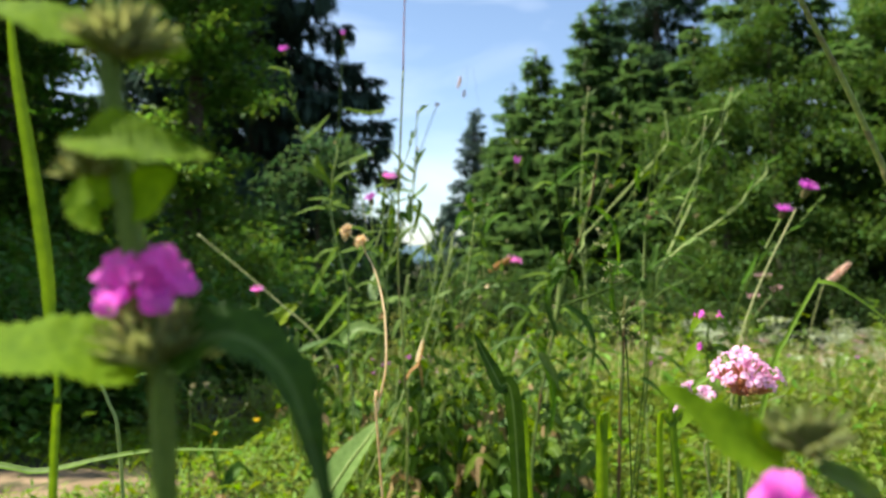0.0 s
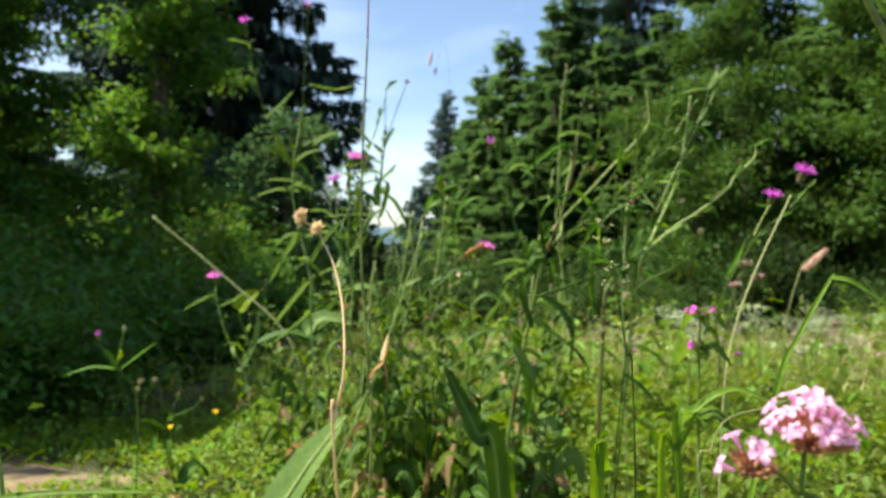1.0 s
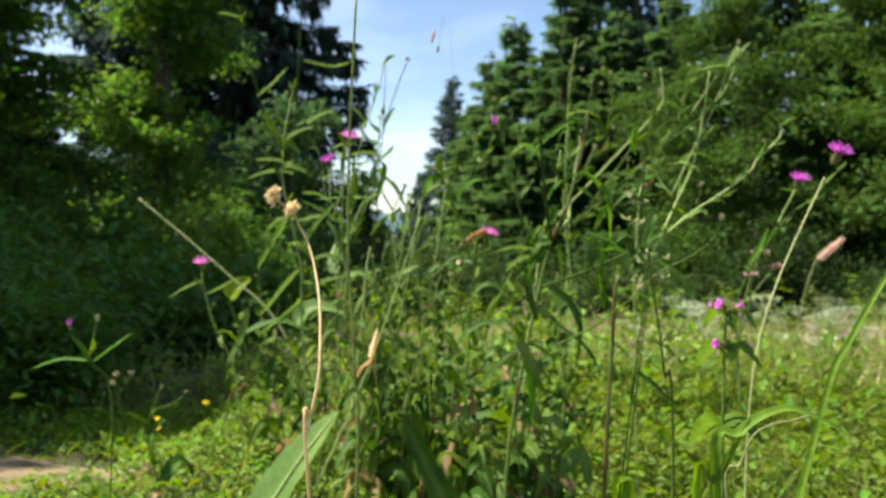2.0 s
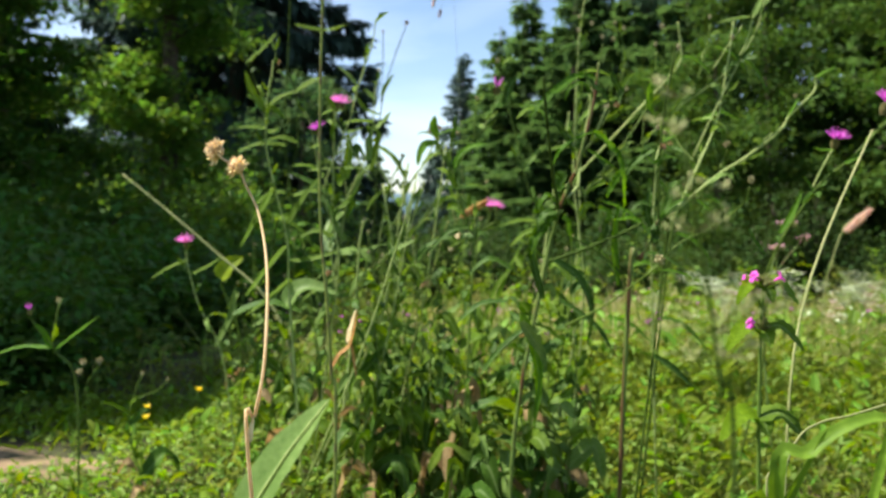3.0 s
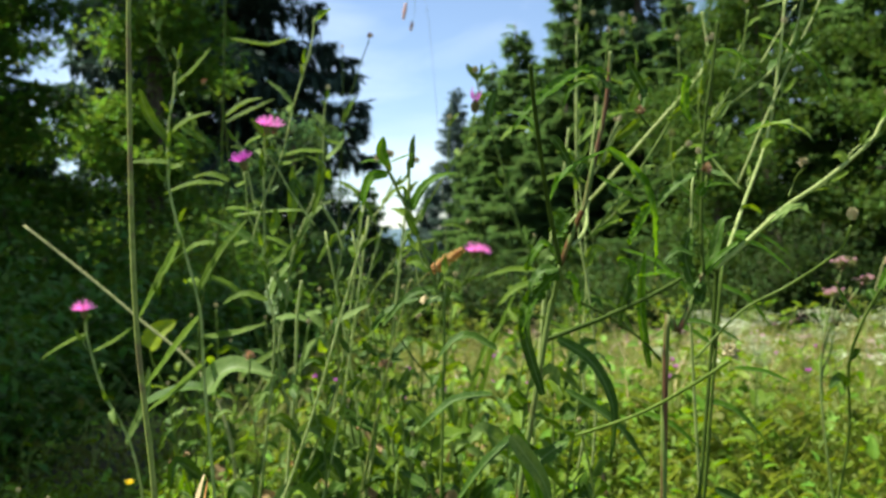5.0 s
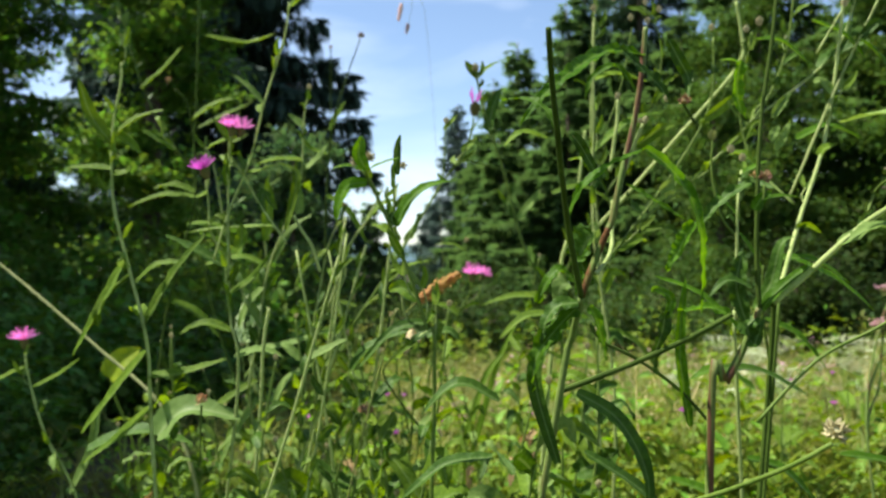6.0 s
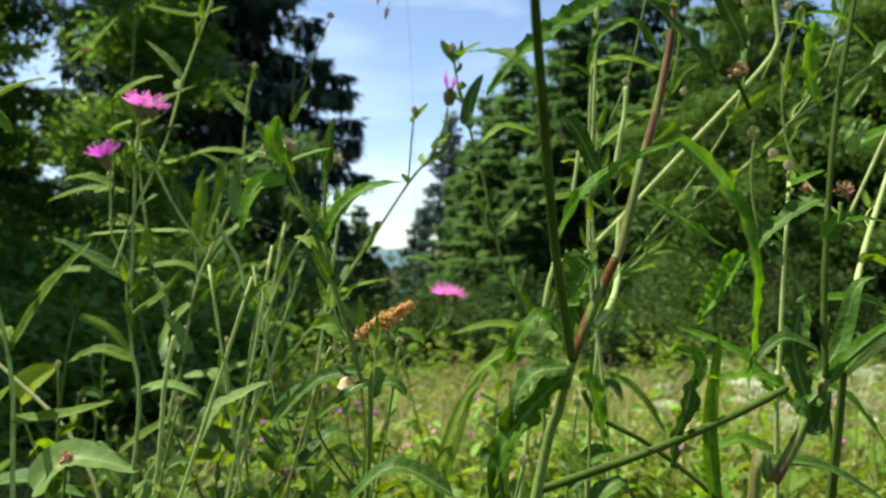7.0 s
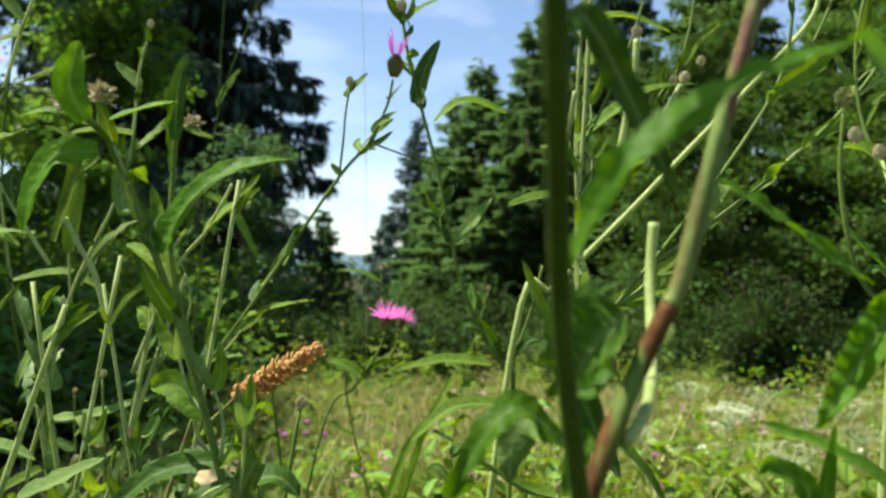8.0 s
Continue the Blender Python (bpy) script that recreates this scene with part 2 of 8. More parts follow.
SHAPES = {
    "lance": lambda f: 2.5 * (f * 0.97 + 0.06) ** 0.6 * (1 - f * 0.995) ** 0.9,
    "ovate": lambda f: math.sin(math.pi * min(1, f * 0.95 + 0.05) ** 0.62) ** 0.75,
    "grass": lambda f: min(1, f * 8 + 0.5) * (1 - f ** 3) ** 0.9,
    "petal": lambda f: math.sin(math.pi * min(0.94, f * 0.9 + 0.06) ** 1.5) ** 0.7,
}


def blade(bm, pts, width, face=(0, -0.5, 1), shape="lance", fold=0.25, wave=0.0, teeth=0.0, n=5):
    """A leaf along the points: a midrib in a trough, two halves, a waved or toothed margin."""
    line = spline(pts, n)
    rows, face = [], Vector(face)
    rib = bm.verts.layers.float.get("rib") or bm.verts.layers.float.new("rib")
    for i, p in enumerate(line):
        way = (line[min(i + 1, len(line) - 1)] - line[max(i - 1, 0)]).normalized()
        side = way.cross(face)
        side = side.normalized() if side.length > 1e-4 else way.orthogonal().normalized()
        up = side.cross(way)
        f = i / (len(line) - 1)
        w = max(0.02, SHAPES[shape](f)) * width / 2
        if teeth:
            w *= 1 + teeth * (1 if i % 2 else -1)
        lift = [wave * width * 1.6 * noise.noise(p * 220 + Vector((s * 9, 0, 0))) for s in (0, 1)]
        rows.append((bm.verts.new(p - side * w + up * (w * fold + lift[0])), bm.verts.new(p - side * w * 0.5 + up * w * fold * 0.62),
                     bm.verts.new(p), bm.verts.new(p + side * w * 0.5 + up * w * fold * 0.62), bm.verts.new(p + side * w + up * (w * fold + lift[1]))))
    for row in rows:
        row[2][rib] = 1.0
    for a, b in zip(rows, rows[1:]):
        for k in range(4):
            bm.faces.new((a[k], a[k + 1], b[k + 1], b[k]))


def frame_to(way, p=(0, 0, 0), size=1.0, spin=0.0):
    """A pose whose z runs along way."""
    return Matrix.Translation(p) @ Vector(way).to_track_quat("Z", "Y").to_matrix().to_4x4() @ Matrix.Rotation(spin, 4, "Z") @ Matrix.Scale(size, 4)


def stalk(plant, pts, r0, r1, material=STEM, name="stem", label="", sides=7):
    bm = bmesh.new()
    tube(bm, pts, r0, r1, sides, 6, 0.12)
    return part(name, bm, material, plant, label)


def frond(plant, pts, width, material=LEAF, face=(0, -0.5, 1), shape="lance", fold=0.4, wave=0.08, teeth=0.0, label="", name="leaf", n=6):
    bm = bmesh.new()
    n = 11 if teeth else n
    blade(bm, pts, width, face, shape, fold, wave, teeth, n)
    return part(name, bm, material, plant, label)


def clothe(plant, pts, count, length, seed, first=0.12):
    """Lance-shaped leaves that stand up from a stem by turns, broad below and small above, with a short shoot in an axil here and there."""
    rnd, line = random.Random(seed), spline(pts, 8)
    for k in range(count):
        f = first + (0.97 - first) * (k + rnd.random()) / count
        s = f * (len(line) - 1.001)
        j = int(s)
        p, way = line[j].lerp(line[j + 1], s - j), (line[j + 1] - line[j]).normalized()
        a = 2.4 * k + seed + rnd.uniform(-0.5, 0.5)
        out = Vector((math.cos(a), 0.7 * math.sin(a), 0))
        L = length * rnd.uniform(0.5, 1.25) * (1.2 - 0.6 * f)
        m = p + out * L * rnd.uniform(0.2, 0.42) + way * L * rnd.uniform(0.2, 0.55)
        tip = m + out * L * rnd.uniform(0.15, 0.45) + way * L * rnd.uniform(0.0, 0.55) - Vector((0, 0, L * rnd.uniform(0, 0.55) * (1.1 - f)))
        frond(plant, [p, m, tip], L * rnd.uniform(0.20, 0.34), rnd.choice((LEAF, LEAF, LEAF_DARK, LEAF_DARK, LEAF_DARK, LEAF_PALE)), (rnd.gauss(0, 0.6), rnd.gauss(-0.5, 0.5), 0.6), fold=rnd.uniform(0.2, 0.8), wave=0.2, n=4)
        if rnd.random() < 0.35:
            q = p + out * L * 0.2 + way * L * rnd.uniform(0.5, 1.0)
            stalk(plant, [p, p.lerp(q, 0.5) + out * 0.003, q], 0.0007, 0.0005, STEM_PALE, "shoot", sides=5)
            frond(plant, [q, q + out * 0.005 + way * 0.007, q + out * 0.007 + way * 0.017], 0.005, LEAF, (0, -0.8, 0.5), n=3)
            frond(plant, [q, q - out * 0.004 + way * 0.007, q - out * 0.006 + way * 0.014], 0.004, LEAF_PALE, (0, -0.8, 0.5), n=3)


# ---- flower heads, built once at unit size along +z ----
def scaly_body(rings, profile, per, material, name, size, jut=0.25, seed=0):
    rnd, bm = random.Random(seed), bmesh.new()
    bmesh.ops.create_uvsphere(bm, u_segments=10, v_segments=7, radius=0.36, matrix=Matrix.Translation((0, 0, 0.42)) @ Matrix.Diagonal((0.72, 0.72, 1.15, 1)))
    for i in range(rings):
        f = (i + 0.5) / rings
        r, z = profile(f) * 0.39, f * 0.8
        for k in range(per):
            a = 2 * math.pi * (k + 0.5 * (i % 2)) / per + rnd.uniform(-0.1, 0.1)
            d = Vector((math.cos(a), math.sin(a), 0))
            blade(bm, [d * r * 0.9 + Vector((0, 0, z - 0.1)), d * r * (1.08 + jut * 0.3) + Vector((0, 0, z + 0.08)), d * r * (1 + jut * rnd.uniform(0.4, 1.3)) + Vector((0, 0, z + size))],
                  0.30, d, "ovate", -0.3, 0, 0, 2)
    return mesh_of(name, bm, material)


def ray_florets(count, spread, length, material, name, seed=0, width=0.09):
    rnd, bm = random.Random(seed), bmesh.new()
    for k in range(count):
        a, tilt = rnd.uniform(0, 2 * math.pi), spread * rnd.uniform(0.15, 1.0)
        d = Vector((math.cos(a), math.sin(a), 0))
        L = length * rnd.uniform(0.7, 1.15)
        p0 = Vector((0, 0, 0.66)) + d * 0.12
        p1 = p0 + (d * math.sin(tilt) + Vector((0, 0, math.cos(tilt)))) * L * 0.55
        p2 = p1 + (d * math.sin(min(1.9, tilt * 1.25)) + Vector((0, 0, math.cos(min(1.9, tilt * 1.25))))) * L * 0.45
        blade(bm, [p0, p1, p2], width * rnd.uniform(0.7, 1.2), d.cross((0, 0, 1)) + Vector((0, 0, 0.6)), "petal", 0.4, 0, 0, 2)
        for s in (-0.28, 0.28):
            q = p2 + d.cross((0, 0, 1)) * s * 0.4 * L + (p2 - p1) * 0.35
            blade(bm, [p1.lerp(p2, 0.5), p2, q], width * 0.45, d.cross((0, 0, 1)) + Vector((0, 0, 0.6)), "petal", 0.2, 0, 0, 2)
    return mesh_of(name, bm, material)


def ragged_head(material, name, seed):
    """A withered head: crumpled scales and bristles at all angles round a small core."""
    rnd, bm = random.Random(seed), bmesh.new()
    bmesh.ops.create_icosphere(bm, subdivisions=2, radius=0.26, matrix=Matrix.Translation((0, 0, 0.34)))
    for k in range(64):
        a, t = 2.4 * k, rnd.uniform(0.15, 2.3)
        d = Vector((math.cos(a) * math.sin(t), math.sin(a) * math.sin(t), math.cos(t)))
        c = Vector((0, 0, 0.34))
        p, L = c + d * 0.16, rnd.uniform(0.22, 0.48)
        e = (d + Vector((rnd.gauss(0, 0.35), rnd.gauss(0, 0.35), 0.35))).normalized()
        blade(bm, [p, p + d * L * 0.5, p + d * L * 0.55 + e * L * 0.5], rnd.uniform(0.10, 0.26), (rnd.gauss(0, 1), rnd.gauss(0, 1), rnd.gauss(0, 1)), "ovate", 0.5, 0.15, 0, 2)
    return mesh_of(name, bm, material)


EGG = lambda f: math.sin(math.pi * (0.18 + 0.72 * f)) * 1.0
CUP = scaly_body(6, lambda f: EGG(f) * 0.78, 10, BRACT, "involucre", 0.16, 0.25, 1)
CUP_GREEN = scaly_body(5, EGG, 9, CALYX, "involucre", 0.15, 0.12, 2)
BUD_BALL = scaly_body(5, EGG, 9, BUD, "bud_ball", 0.15, 0.1, 3)
SEED_CUP = ragged_head(BUD, "dry_cup", 4)
DEAD_CUP = ragged_head(DEAD, "dry_cup", 5)
RAYS_OPEN = ray_florets(80, 1.25, 0.95, PINK, "corolla", 6, 0.07)
RAYS_SIDE = ray_florets(70, 1.05, 0.78, VIOLET, "corolla", 7)
RAYS_SHUT = ray_florets(14, 0.5, 0.9, VIOLET, "corolla", 8)
HEADS = {
    "open": (CUP, RAYS_OPEN, "brown scaly cup", "bright pink florets"),
    "side": (CUP, RAYS_SIDE, "brown scaly cup", "violet-pink florets"),
    "shut": (CUP, RAYS_SHUT, "brown scaly cup", "few wilting violet florets"),
    "bud": (BUD_BALL, None, "pale unopened bud", ""),
    "green": (CUP_GREEN, None, "green unopened bud", ""),
    "seed": (SEED_CUP, None, "straw-coloured empty seed head", ""),
    "dead": (DEAD_CUP, None, "withered brown head", ""),
}


def bloom(plant, pos, way, size, kind="open"):
    cup, rays, a, b = HEADS[kind]
    m = frame_to(way, pos, size, random.uniform(0, 6))
    head = new("flower_head", cup)
    head.parent = plant
    head.matrix_basis = Matrix.Translation(-plant.location) @ m
    tagged(head, a)
    if rays:
        f = new("corolla", rays)
        f.parent = head
        tagged(f, b)
    return head


# ---- ground, path and distance ----
def smooth(a, b, v):
    """A soft step from 0 at a to 1 at b."""
    t = np.clip((v - a) / (b - a), 0, 1)
    return t * t * (3 - 2 * t)


def gz(x, y):
    """Height of the ground: level round the flowers, falling gently towards the wood and the valley."""
    return -0.085 * np.maximum(0, np.minimum(y, 16) - 1.9) * smooth(1.9, 3.2, y) - 0.05 * np.maximum(0, np.minimum(y, 120) - 16) + 0.012 * np.sin(x * 3.1 + 1) * np.cos(y * 2.7)


def path_y(x):
    return 1.67 + 0.10 * np.sin(x * 1.3 + 0.6) - 0.04 * x


def off_path(x, y, half):
    """True outside the bare track, which ends among the flowers."""
    return (np.abs(y - path_y(x)) > half * smooth(-0.42, -0.85, x)) | (x > -0.45)


def sheet(name, xs, ys, z, material, label, category):
    X, Y = np.meshgrid(xs, ys)
    Z = z(X, Y)
    nx = len(xs)
    faces = [(j * nx + i, j * nx + i + 1, (j + 1) * nx + i + 1, (j + 1) * nx + i) for j in range(len(ys) - 1) for i in range(nx - 1)]
    return raw(name, np.stack([X, Y, Z], -1).reshape(-1, 3).tolist(), faces, material, label, category, "structure")


def spaced(near, far, step, grow):
    out, v, s = [0.0], 0.0, step
    while v < far:
        if v > near:
            s *= grow
        v += s
        out.append(v)
    return out


side = spaced(4, 3000, 0.12, 1.22)
sheet("ground", [-v for v in side[:0:-1]] + side, [-v for v in spaced(1, 400, 0.3, 1.5)[:0:-1]] + spaced(16, 3000, 0.12, 1.22), gz, SOIL, "dark meadow soil with moss and litter", "ground")


rows = []
for x in np.linspace(-7.0, -0.5, 90):
    for u in np.linspace(-1, 1, 13):
        half = 0.16 * float(smooth(-0.48, -0.9, x)) + 0.02 + 0.04 * math.sin(x * 7 + u)
        y = float(path_y(x)) + u * half
        rows.append((x, y, float(gz(x, y)) + 0.016 * (1 - abs(u) ** 3) - 0.006 + 0.006 * noise.noise((x * 9, y * 9, 0))))
raw("path", rows, [(j * 13 + i, j * 13 + i + 1, (j + 1) * 13 + i + 1, (j + 1) * 13 + i) for j in range(89) for i in range(12)], DIRT, "trodden bare earth path beside the flowers", "path", "structure")


def ridge(name, y, base, high, seed, material, label):
    rnd = random.Random(seed)
    ph = [rnd.uniform(0, 6) for _ in range(4)]
    xs = np.linspace(-y * 1.6, y * 1.6, 160)
    top = [high * (0.6 + 0.22 * math.sin(x / y * 4 + ph[0]) + 0.12 * math.sin(x / y * 11 + ph[1]) + 0.03 * math.sin(x / y * 60 + ph[2])) for x in xs]
    v = [(x, y, base) for x in xs] + [(x, y + y * 0.12, base + h * 0.7) for x, h in zip(xs, top)] + [(x, y + y * 0.3, base + h) for x, h in zip(xs, top)] + [(x, y + y * 0.7, base) for x in xs]
    f = [(r * 160 + i, r * 160 + i + 1, (r + 1) * 160 + i + 1, (r + 1) * 160 + i) for r in range(3) for i in range(159)]
    raw(name, v, f, material, label, "hill", "structure")


ridge("backdrop", 900, -30, 62, 3, HILL, "wooded hill beyond the valley, tinted blue for haze")


# ---- scattering of many small blades ----
def leaf_template(rows, fold=0.3, curl=0.25, shape="ovate"):
    """Unit leaf along +y, one long, one wide."""
    v, f = [], []
    for i in range(rows + 1):
        t = i / rows
        w = max(0.03, SHAPES[shape](t)) * 0.5
        z = -curl * t * t
        v += [(-w, t, z + w * fold), (0, t, z), (w, t, z + w * fold)]
        if i:
            a = (i - 1) * 3
            f += [(a, a + 1, a + 4, a + 3), (a + 1, a + 2, a + 5, a + 4)]
    return np.array(v), np.array(f)


def scatter(name, template, pos, yaw, pitch, roll, length, width, material, label, category, parent=None):
    """Many copies of one small leaf joined into one mesh."""
    tv, tf = template
    n = len(pos)
    cy, sy, cp, sp, cr, sr = np.cos(yaw), np.sin(yaw), np.cos(pitch), np.sin(pitch), np.cos(roll), np.sin(roll)
    ax = np.stack([cy * cr + sy * sp * sr, sy * cr - cy * sp * sr, -cp * sr], -1)
    ay = np.stack([-sy * cp, cy * cp, sp], -1)
    az = np.cross(ax, ay)
    V = pos[:, None] + ax[:, None] * (tv[None, :, 0:1] * width[:, None, None]) + ay[:, None] * (tv[None, :, 1:2] * length[:, None, None]) + az[:, None] * (tv[None, :, 2:3] * length[:, None, None])
    Fc = (tf[None] + (np.arange(n) * len(tv))[:, None, None]).reshape(-1, tf.shape[1])
    me = bpy.data.meshes.new(name)
    V = V.reshape(-1, 3)
    if parent is not None:
        V = V - np.array(top_of(parent).location)
    k = tf.shape[1]
    me.vertices.add(len(V))
    me.vertices.foreach_set("co", V.astype(np.float32).ravel())
    me.loops.add(Fc.size)
    me.loops.foreach_set("vertex_index", Fc.astype(np.int32).ravel())
    me.polygons.add(len(Fc))
    me.polygons.foreach_set("loop_start", np.arange(0, Fc.size, k, dtype=np.int32))
    me.polygons.foreach_set("loop_total", np.full(len(Fc), k, dtype=np.int32))
    me.polygons.foreach_set("use_smooth", np.ones(len(Fc), dtype=bool))
    me.update(calc_edges=True)
    me.validate()
    me.materials.append(material)
    ob = new(name, me)
    if parent is not None:
        ob.parent = parent
        return tagged(ob, label, kind="stuff")
    return tagged(ob, label, category, "", "stuff")


RHOMB = (np.array([(0, 0, 0), (-0.5, 0.45, 0.1), (0, 1, -0.06), (0.5, 0.45, 0.1)]), np.array([(0, 3, 2, 1)]))
NARROW = (np.array([(-0.5, 0, 0), (0.5, 0, 0), (0.42, 0.5, 0.03), (-0.42, 0.5, 0.03), (0.04, 1, -0.16), (-0.04, 1, -0.16)]), np.array([(0, 1, 2, 3), (3, 2, 4, 5)]))
OVATE, GRASSY = leaf_template(4), leaf_template(5, 0.15, 0.45, "grass")


# ---- trees ----
def broadleaf_tree(x, y, height, radius, seed, leaves, size, material, label, lowest=0.12, name="broadleaf_tree", group="trees at the wood's edge"):
    rnd, g = random.Random(seed), np.random.default_rng(seed)
    z0 = float(gz(x, y)) - 0.05
    tree = root(name, (x, y, z0), label, "tree", group)
    bm = bmesh.new()
    lean = (rnd.uniform(-0.04, 0.04) * height, rnd.uniform(-0.04, 0.04) * height)
    axis = lambda f: Vector((x + lean[0] * f + 0.05 * math.sin(f * 7 + seed), y + lean[1] * f, z0 + height * f))
    tube(bm, [axis(f) for f in (0, 0.25, 0.5, 0.75, 0.97)], height * 0.016 + 0.02, 0.015, 8, 4)
    clumps = []
    for i in range(int(16 + height * 3)):
        f = lowest + (0.95 - lowest) * ((i + rnd.random()) / (16 + height * 3))
        a = rnd.uniform(0, 2 * math.pi)
        reach = radius * (0.55 + 0.45 * math.sin(math.pi * min(1, (f - lowest) / (1 - lowest) * 0.82 + 0.18))) * rnd.uniform(0.65, 1.1)
        p = axis(f)
        tip = p + Vector((math.cos(a) * reach, math.sin(a) * reach, reach * rnd.uniform(-0.05, 0.45)))
        mid = p.lerp(tip, 0.5) + Vector((0, 0, 0.08 * reach))
        tube(bm, [p, mid, tip], 0.008 + 0.01 * (1 - f) * height * 0.3, 0.004, 5, 3)
        for k in range(6):
            s = 0.25 + 0.8 * k / 5
            c = p.lerp(tip, s) + Vector((rnd.gauss(0, 0.16), rnd.gauss(0, 0.16), rnd.gauss(0, 0.1))) * (0.4 + radius * 0.35)
            clumps.append((*c, rnd.uniform(0.12, 0.26) * (0.6 + radius * 0.3)))
    part("trunk", bm, BARK, tree, "grey-brown trunk and limbs")
    C = np.array(clumps)
    pick = g.integers(0, len(C), leaves)
    pos = C[pick, :3] + g.normal(0, 1, (leaves, 3)) * C[pick, 3:4] * np.array([1, 1, 0.55])
    pos[:, 2] = np.maximum(pos[:, 2], gz(pos[:, 0], pos[:, 1]) + 0.03)
    L = size * g.uniform(0.6, 1.3, leaves)
    scatter("crown", RHOMB, pos, g.uniform(0, 6.3, leaves), g.normal(-0.25, 0.45, leaves), g.normal(0, 0.55, leaves), L, L * 0.62, material, "loose crown of small leaves with gaps", "", tree)
    return tree


def conifer(x, y, height, radius, seed, sprays, material, label, lowest=0.04, droop=0.35, name="spruce_tree", spray=0.26, group="conifers at the wood's edge", hang=0.15):
    """Whorls of boughs that sag and lift at the tip, set with flat side twigs; hang: the share of twigs that hang down as a curtain."""
    rnd = random.Random(seed)
    z0 = float(gz(x, y)) - 0.05
    tree = root(name, (x, y, z0), label, "tree", group)
    bm = bmesh.new()
    tube(bm, [(x, y, z0), (x, y, z0 + height * 0.5), (x, y, z0 + height)], height * 0.014 + 0.03, 0.012, 8, 4)
    levels = int(height * 2.7)
    P, yaw, pit, roll, LL = [], [], [], [], []
    boughs = []
    for i in range(levels):
        for k in range(rnd.choice((6, 7, 8))):
            f = lowest + (0.985 - lowest) * (i + rnd.gauss(0.5, 0.22 if hang > 0.3 else 0.6)) / levels
            f = min(0.99, max(lowest, f))
            boughs.append((f, rnd.uniform(0, 2 * math.pi), radius * (1 - f) ** 0.85 * rnd.uniform(0.62, 1.08) + 0.1))
    weight = sum(b[2] ** 1.3 for b in boughs)
    for f, a, reach in boughs:
        p = Vector((x, y, z0 + height * f))
        out = Vector((math.cos(a), math.sin(a), 0))
        across = out.cross((0, 0, 1))
        sag = droop * rnd.uniform(0.5, 1.7) * (1.15 - 0.7 * f)
        mid = p + out * reach * 0.55 + Vector((0, 0, -sag * reach * 0.42))
        tip = p + out * reach + Vector((0, 0, -sag * reach * 0.5))
        tube(bm, [p, mid, tip], 0.006 + 0.008 * reach, 0.003, 4, 3)
        line = spline([p, mid, tip], 5)
        for _ in range(max(8, int(4 * sprays * reach ** 1.3 / weight))):
            g = rnd.random() ** 0.7
            s = g * (len(line) - 1.001)
            j = int(s)
            slope = (line[j + 1] - line[j]).normalized().z
            u = rnd.uniform(-1, 1)
            q = line[j].lerp(line[j + 1], s - j) + across * u * (0.26 * reach * (1.08 - g) + 0.03)
            curtain = rnd.random() < hang
            P.append(tuple(q + Vector((0, 0, -0.06 * abs(u) * reach * 0.5))))
            yaw.append(a - math.pi / 2 - u * 0.85 + rnd.gauss(0, 0.2))
            pit.append(rnd.gauss(-1.2, 0.2) if curtain else slope * 0.9 - 0.12 + rnd.gauss(0, 0.2))
            roll.append(rnd.gauss(0, 0.4))
            LL.append(spray * rnd.uniform(0.5, 1.2) * (1.35 if curtain else 1.0))
    part("trunk", bm, BARK, tree, "dark straight trunk and branches")
    L = np.array(LL)
    scatter("crown", RHOMB, np.array(P), np.array(yaw), np.array(pit), np.array(roll), L, L * 0.26, material, "tiers of drooping needle sprays", "", tree)
    return tree


def shrub(x, y, height, radius, seed, leaves, size, material, label):
    rnd, g = random.Random(seed), np.random.default_rng(seed)
    z0 = float(gz(x, y)) - 0.02
    bush = root("shrub", (x, y, z0), label, "shrub", "undergrowth below the trees")
    bm, C = bmesh.new(), []
    for i in range(14):
        a, r = rnd.uniform(0, 6.3), radius * rnd.uniform(0.2, 1)
        tip = Vector((x + math.cos(a) * r, y + math.sin(a) * r, z0 + height * rnd.uniform(0.45, 1.05) * (1.1 - 0.5 * r / radius)))
        base = Vector((x + rnd.gauss(0, 0.05), y + rnd.gauss(0, 0.05), z0))
        tube(bm, [base, base.lerp(tip, 0.5) + Vector((0, 0, 0.1 * height)), tip], 0.012, 0.003, 5, 3)
        for k in range(5):
            C.append((*(base.lerp(tip, 0.3 + 0.18 * k) + Vector((rnd.gauss(0, 0.1), rnd.gauss(0, 0.1), 0)) * radius), rnd.uniform(0.09, 0.2) * (0.5 + radius * 0.5)))
    part("branch_frame", bm, BARK, bush, "thin brown branches")
    C = np.array(C)
    pick = g.integers(0, len(C), leaves)
    pos = C[pick, :3] + g.normal(0, 1, (leaves, 3)) * C[pick, 3:4] * np.array([1, 1, 0.7])
    pos[:, 2] = np.maximum(pos[:, 2], gz(pos[:, 0], pos[:, 1]) + 0.02)
    L = size * g.uniform(0.6, 1.3, leaves)
    scatter("foliage", RHOMB, pos, g.uniform(0, 6.3, leaves), g.normal(-0.2, 0.5, leaves), g.normal(0, 0.5, leaves), L, L * 0.6, material, "small dense leaves", "", bush)
    return bush


